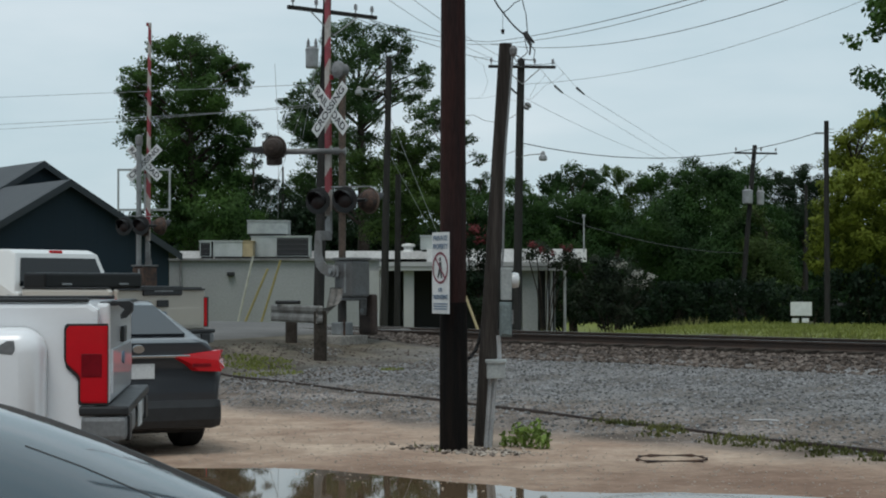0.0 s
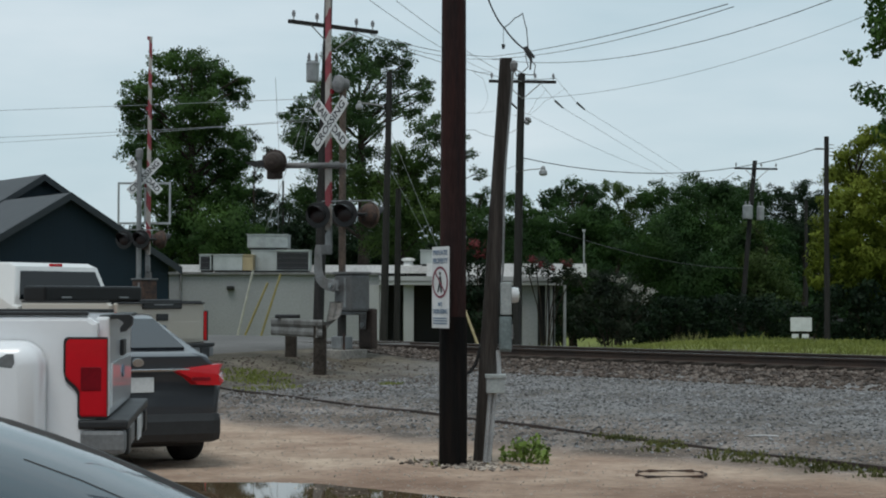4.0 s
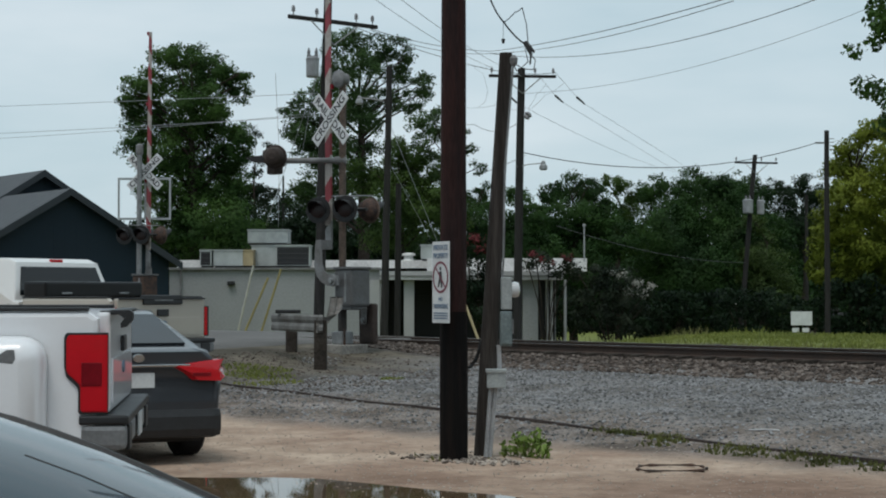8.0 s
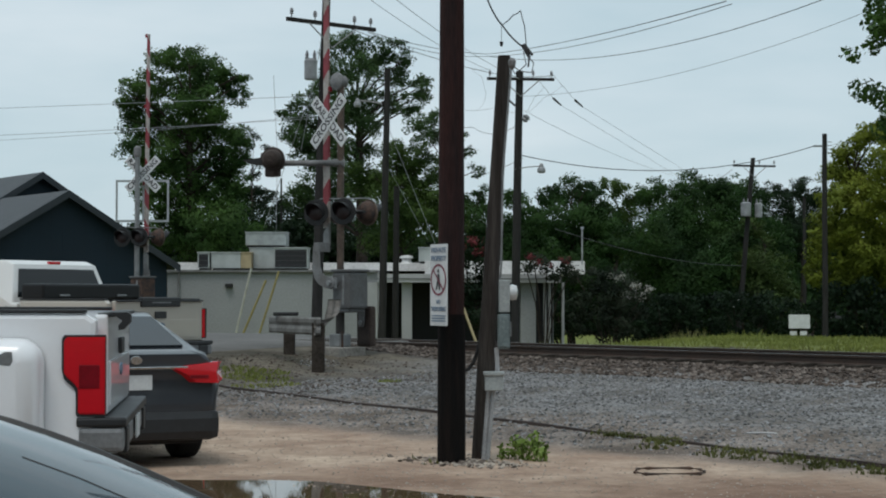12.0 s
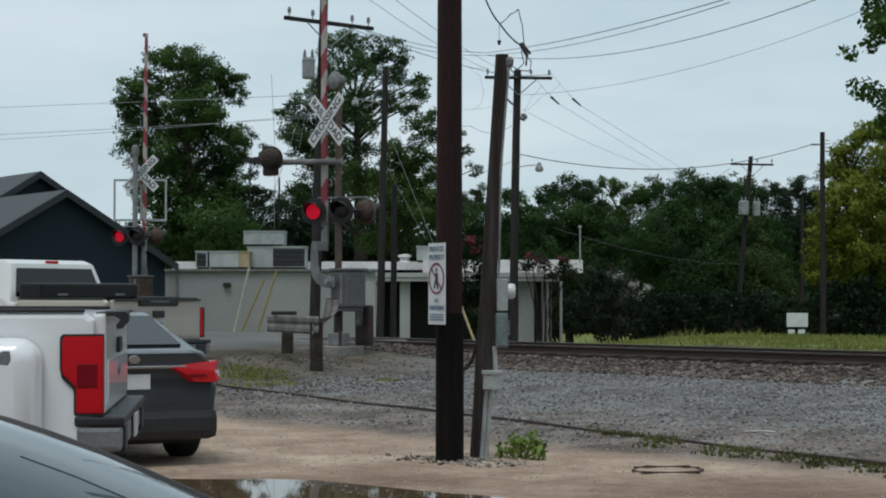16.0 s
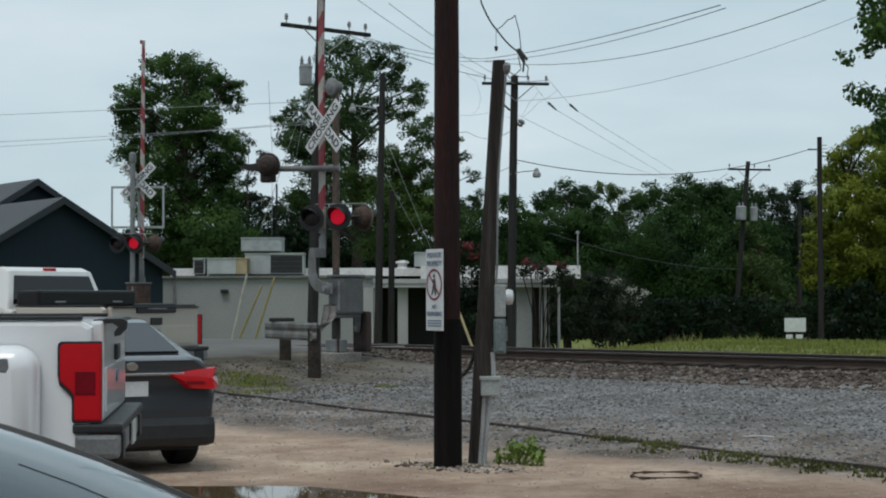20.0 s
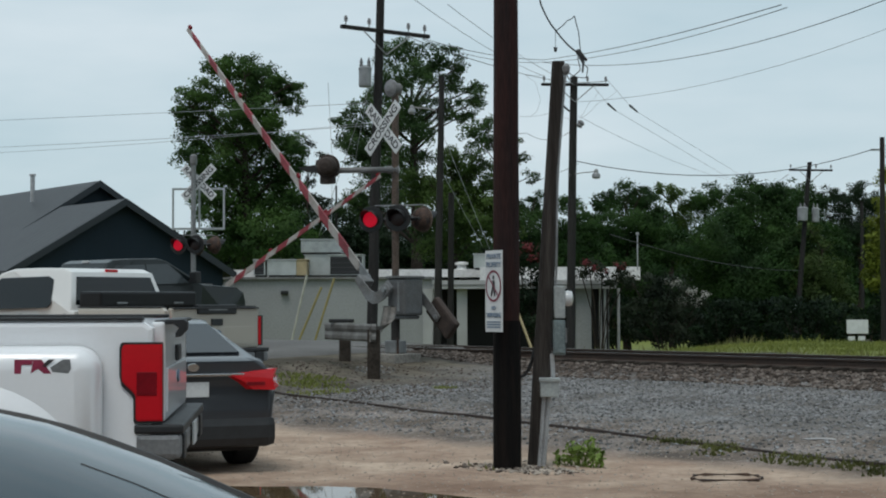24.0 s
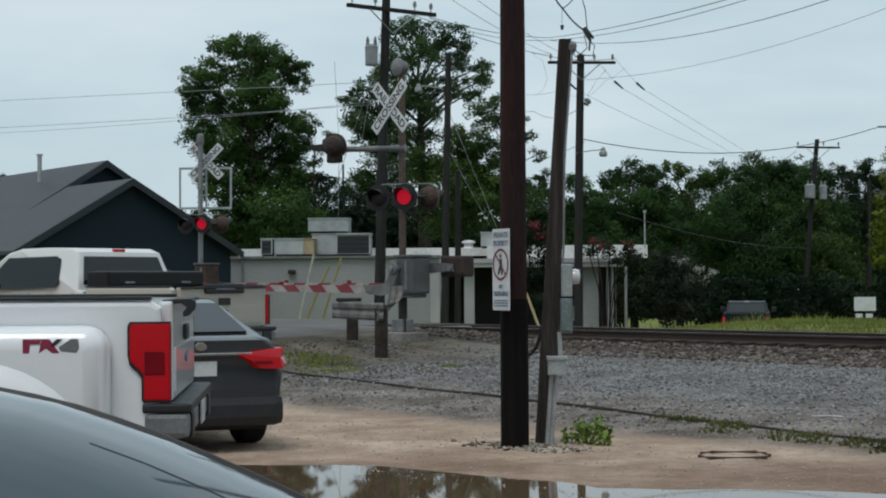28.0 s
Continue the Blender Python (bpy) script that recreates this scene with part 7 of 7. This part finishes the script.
mailbox_sign()
t = thing("small_sign", (15.743, 91, -0.95), "small round white sign on the far pole", "sign")
part("disc", lathe(bmesh.new(), ((0.28, 0), (0.28, 0.02)), 18, Matrix.Translation((0, -0.2, 1.2 + 0.95)) @ Matrix.Rotation(radians(90), 4, "X")), M["white_sign"], t)
part("stake", tube(bmesh.new(), (0, -0.18, 0), (0, -0.18, 1.261 + 0.95), 0.03, seg=6), M["far_wood"], t)
for x, z, d, w in ((16.47, 0.46, 70, 0.4), (18.65, 0.74, 74, 0.35), (16.66, 0.57, 72, 0.25)):
    t = thing("roadside_post", (x, d, land(x, d)), "small grey roadside post with a plate", "post", "roadside posts")
    part("stake", boxm(-0.03, -0.03, -0.2, 0.03, 0.03, z + 0.3 - land(x, d)), M["far_wood"], t)
    part("plate", boxm(-w / 2, -0.045, z - land(x, d) + 0.05, w / 2, -0.031, z - land(x, d) + 0.3), M["case_grey"], t)


# ---- grass, stones and ties ----
def spots(n, s0, s1, u0, u1, r0, r1, seed, keep=lambda x, y: True):
    rng = random.Random(seed)
    out = []
    while len(out) < n:
        x, y = xy(rng.uniform(s0, s1), rng.uniform(u0, u1))
        if keep(x, y):
            out.append((x, y, rng.uniform(r0, r1)))
    return out


def off_road(x, y):
    s, u = su(x, y)
    return u - lerp_table(ROAD_U, s) > 6.6


blades("field_grass", spots(420, 29.5, 37.5, -34, -6, 0.5, 0.9, 1, off_road), 75, 0.10, 2, "grass", "long yellow-green field grass beyond the track")
blades("verge_grass", spots(70, 27.2, 29, -28, -6, 0.2, 0.5, 3, off_road), 70, 0.22, 4, "dry_grass", "dry grass tufts along the far ballast edge")
blades("tall_weeds", [(9.89, 47, 0.6), (9.45, 46, 0.6), (4.69, 46, 0.6), (3.99, 45, 0.6), (4.56, 47, 0.6), (11.67, 46, 0.6), (10.90, 47, 0.6), (8.22, 46, 0.6)], 150, 0.26, 5, "grass", "tall green weeds in the field grass")
blades("mast_grass", [(-2.98, 28.5, 0.5), (-3.30, 28.8, 0.45), (-2.61, 27.6, 0.35), (-3.00, 27.4, 0.4), (-0.88, 28.0, 0.22), (-0.78, 27.8, 0.18), (-3.54, 29.6, 0.5), (-2.98, 29.4, 0.4)], 1100, 0.06, 6, "grass", "short patchy grass by the signal mast")
blades("dry_tufts", [(4.0 + 0.135 * k, 45.0 + 0.8 * math.sin(k * 1.9), 0.45) for k in range(20)], 190, 0.30, 16, "dry_grass", "taller dry grass tufts at the field edge")
rw = random.Random(4)
weeds_at = []
for k in range(190):
    u = -12.2 + 7.0 * rw.random() ** 0.85
    x, y = xy(12.40 - 0.221 * u + rw.uniform(-0.08, 0.1) - 0.42 * rw.random() ** 2.2 * (u > -10.8), u)
    if noise.noise((u * 1.3, 2.0, 5.0)) > -0.22:
        weeds_at.append((x, y, rw.uniform(0.05, 0.19)))
blades("rail_weeds", weeds_at, 900, 0.06, 7, "verge", "low dark green weeds along the sunken rail")
blades("pole_weeds", [(-0.22, 16.9, 0.12), (-0.077, 16.5, 0.15), (0.538, 16.8, 0.12)], 260, 0.07, 8, "dry_grass", "low dry weeds round the pole foot")


def stones(name, n, area, size, seed, material, label, keep=None):
    """Loose angular stones joined into one sheet."""
    rng = np.random.default_rng(seed)
    base = np.array([(1, 0, 0), (-1, 0, 0), (0, 1, 0), (0, -1, 0), (0, 0, 1), (0, 0, -0.6), (0.6, 0.6, 0.5), (-0.6, -0.6, 0.5)], float)
    tri = ((4, 0, 6), (4, 6, 2), (2, 6, 0), (4, 2, 1), (4, 1, 7), (7, 1, 3), (4, 7, 3), (4, 3, 0), (5, 2, 0), (5, 1, 2), (5, 3, 1), (5, 0, 3))
    verts, faces, k = [], [], 0
    while k < n:
        s, u = area(rng)
        x, y = xy(s, u)
        if keep and not keep(x, y):
            continue
        r = size * (0.45 + 0.9 * rng.random() ** 2)
        a = rng.random() * math.tau
        p = base * (1 + 0.5 * (rng.random((8, 3)) - 0.5)) * (r * (0.8 + 0.5 * rng.random()), r, r * (0.5 + 0.35 * rng.random()))
        c, sn = math.cos(a), math.sin(a)
        z = land(x, y) + r * 0.18
        verts += [(x + q[0] * c - q[1] * sn, y + q[0] * sn + q[1] * c, z + q[2]) for q in p]
        faces += [tuple(8 * k + i for i in f) for f in tri]
        k += 1
    me = bpy.data.meshes.new(name)
    me.from_pydata(verts, [], faces)
    me.materials.append(material)
    tagged(new(name, me), label, "stones", kind="stuff")


def no_road(x, y):
    s, u = su(x, y)
    return u - lerp_table(ROAD_U, s) > (6.2 if s > 23 else 9.5 + 4 * noise.noise((x * 0.4, y * 0.4, 8)))


stones("ballast_stones", 26000, lambda g: (22.2 + 4.4 * g.random() ** 0.9, -26.5 + 24 * g.random()), 0.042, 11, M["ballast"], "coarse brown ballast stones of the railway bank", no_road)
stones("gravel_stones", 24000, lambda g: (14.0 + 8.2 * g.random() ** 0.75, -24 + 21 * g.random()), 0.022, 12, M["gravel"], "loose grey crushed gravel", no_road)
stones("shoulder_stones", 2200, lambda g: (16 + 6.4 * g.random(), -27 + 8 * g.random()), 0.024, 15, M["ballast"], "loose brown stones on the road shoulder", off_road)
stones("sand_pebbles", 7000, lambda g: (9.5 + 6.5 * g.random(), -18 + 16 * g.random()), 0.011, 13, M["pebble"], "scattered pale pebbles on the sand")
stones("pole_pebbles", 420, lambda g: tuple(np.array(su(0.256, 16.7)) + g.normal(size=2) * (0.16, 0.32)), 0.022, 14, M["pebble"], "pale stones and chips round the pole foot")

stones("pole_litter", 300, lambda g: tuple(np.array(su(0.2, 16.62)) + g.normal(size=2) * (0.14, 0.3)), 0.024, 17, M["ballast"], "dark chips and litter round the pole foot")

# ties under the rails
tie_bm = box(bmesh.new(), -0.11, -1.25, -0.13, 0.11, 1.25, 0.02, bevel=0.01)
first = part("tie", tie_bm, M["tie"], TRACK)
first.matrix_basis = pose(-14, 0, 0)
for k in range(1, 70):
    o = new("tie", first.data)
    o.parent = TRACK
    o.matrix_basis = pose(-14 + k * 0.5, 0.03 * noise.noise((k * 0.7, 0, 0)), 0.012 * noise.noise((k, 1, 0)), 0, 0, 1.5 * noise.noise((k, 5, 0)))
# plank panels where the road crosses
pl = part("crossing_plank", box(bmesh.new(), -0.6, -0.09, 0.0, 0.6, 0.09, 0.16, bevel=0.008), M["tie"], TRACK)
pl.matrix_basis = pose(-11.4 - 6.2, -0.5, 0)
for y in (-1.0, -0.5, -0.3, -0.1, 0.1, 0.3, 0.5, 1.0):
    for k in range(10):
        if (y, k) != (-0.5, 0):
            o = new("crossing_plank", pl.data)
            o.parent = TRACK
            o.matrix_basis = pose(-11.4 - 6.2 + k * 1.215, y, 0)



# ---- what moves ----
def motions():
    # flashing lamps: the lit lens stands before the dark one while it is on
    right_on = [(14.4, 15.04), (15.2, 15.62), (16.22, 16.78), (17.42, 17.84), (18.58, 19.04), (19.76, 20.22), (20.97, 21.44), (22.15, 22.6), (23.3, 23.72), (24.46, 24.93), (25.66, 26.06), (26.72, 27.28), (27.88, 28.0)]
    left_on = [(15.64, 16.18), (16.82, 17.38), (17.95, 18.44), (19.16, 19.64), (20.36, 20.86), (21.48, 22.05), (22.7, 23.2), (23.88, 24.35), (25.02, 25.5), (26.12, 26.66), (27.32, 27.84)]
    for glows, late in ((GLOW_NEAR, 0), (GLOW_FAR, 1)):
        for (g, m), spans in zip(glows, (left_on, right_on)):
            off, on = m @ Matrix.Translation((0, 0, -0.07)), m @ Matrix.Translation((0, 0, 0.046))
            rows = [(0.0, off)]
            for a, b in spans[late if spans is right_on else 0:]:
                rows += [(a - 0.034, off), (a, on), (b, on)]
                if b < 27.9:
                    rows.append((b + 0.034, off))
            if rows[-1][0] < 28.0:
                rows.append((28.0, off))
            walk(g, rows)
    # gates
    near = ((0, 89.5), (20.4, 89.5), (20.6, 86), (20.8, 81), (21.1, 75.5), (21.4, 71), (22.4, 59.2), (23.6, 46.9), (24.0, 43.1), (24.4, 38.2), (25.0, 30.9), (25.6, 24), (26.0, 19.3), (26.4, 14.8), (26.8, 11), (27.2, 6.8), (27.6, 2.8), (28.0, 0.3))
    walk(GATE_NEAR, [(t, Matrix.Translation((0.15, 0, 1.25)) @ Matrix.Rotation(math.pi, 4, "Z") @ Matrix.Rotation(radians(-a), 4, "Y")) for t, a in near])
    far = ((0, 89.5), (20.4, 89.5), (20.7, 84), (20.9, 79.7), (21.2, 75), (21.5, 70), (22.5, 51), (23.5, 34.2), (23.8, 30.2), (24.1, 26.5), (24.4, 22), (24.7, 18.6), (25.0, 15.4), (25.3, 12), (25.6, 9), (25.9, 5.8), (26.2, 3.2), (26.6, 0.3), (28.0, 0.0))
    walk(GATE_FAR, [(t, Matrix.Translation((-0.26, 0, 1.1)) @ Matrix.Rotation(radians(11), 4, "Z") @ Matrix.Rotation(radians(-a), 4, "Y")) for t, a in far])

    # the dark pickup drives up the road, over the crossing and away
    def place(x, y, deg):
        s0 = su(x, y)[0]
        h = radians(deg)
        s1 = su(x + 4 * math.cos(h), y + 4 * math.sin(h))[0]
        z0, z1 = lerp_table(ROAD_Z, s0) + 0.06, lerp_table(ROAD_Z, s1) + 0.06
        return pose(x, y, z0, 0, math.degrees(math.atan2(z0 - z1, 4)), deg)

    legs = [(t, *xy(19.5 - 11.0 * (24.2 - t), -30.4), a) for t, a in ((0, 46), (12, 46), (22, 46), (23, 46), (23.6, 47), (24.2, 48.5), (24.6, 51))]
    legs += [(25.0, -2.5, 41.3, 59), (25.4, -0.1, 44.8, 68), (25.8, 1.9, 49.2, 71), (26.2, 3.6, 53.2, 74), (27.0, 6.3, 61.0, 77), (28.0, 10.7, 75.5, 80)]
    walk(DARK_TRUCK, [(t, place(x, y, a)) for t, x, y, a in legs])
    for w in DARK_WHEELS:
        at = w.matrix_basis.translation.copy()
        rows = [(0.0, Matrix.Translation(at))]
        k = 0
        while 22.9 + k * 0.05 <= 28.001:
            rows.append((22.9 + k * 0.05, Matrix.Translation(at) @ Matrix.Rotation(radians(75 * k), 4, "Y")))
            k += 1
        walk(w, rows)


motions()
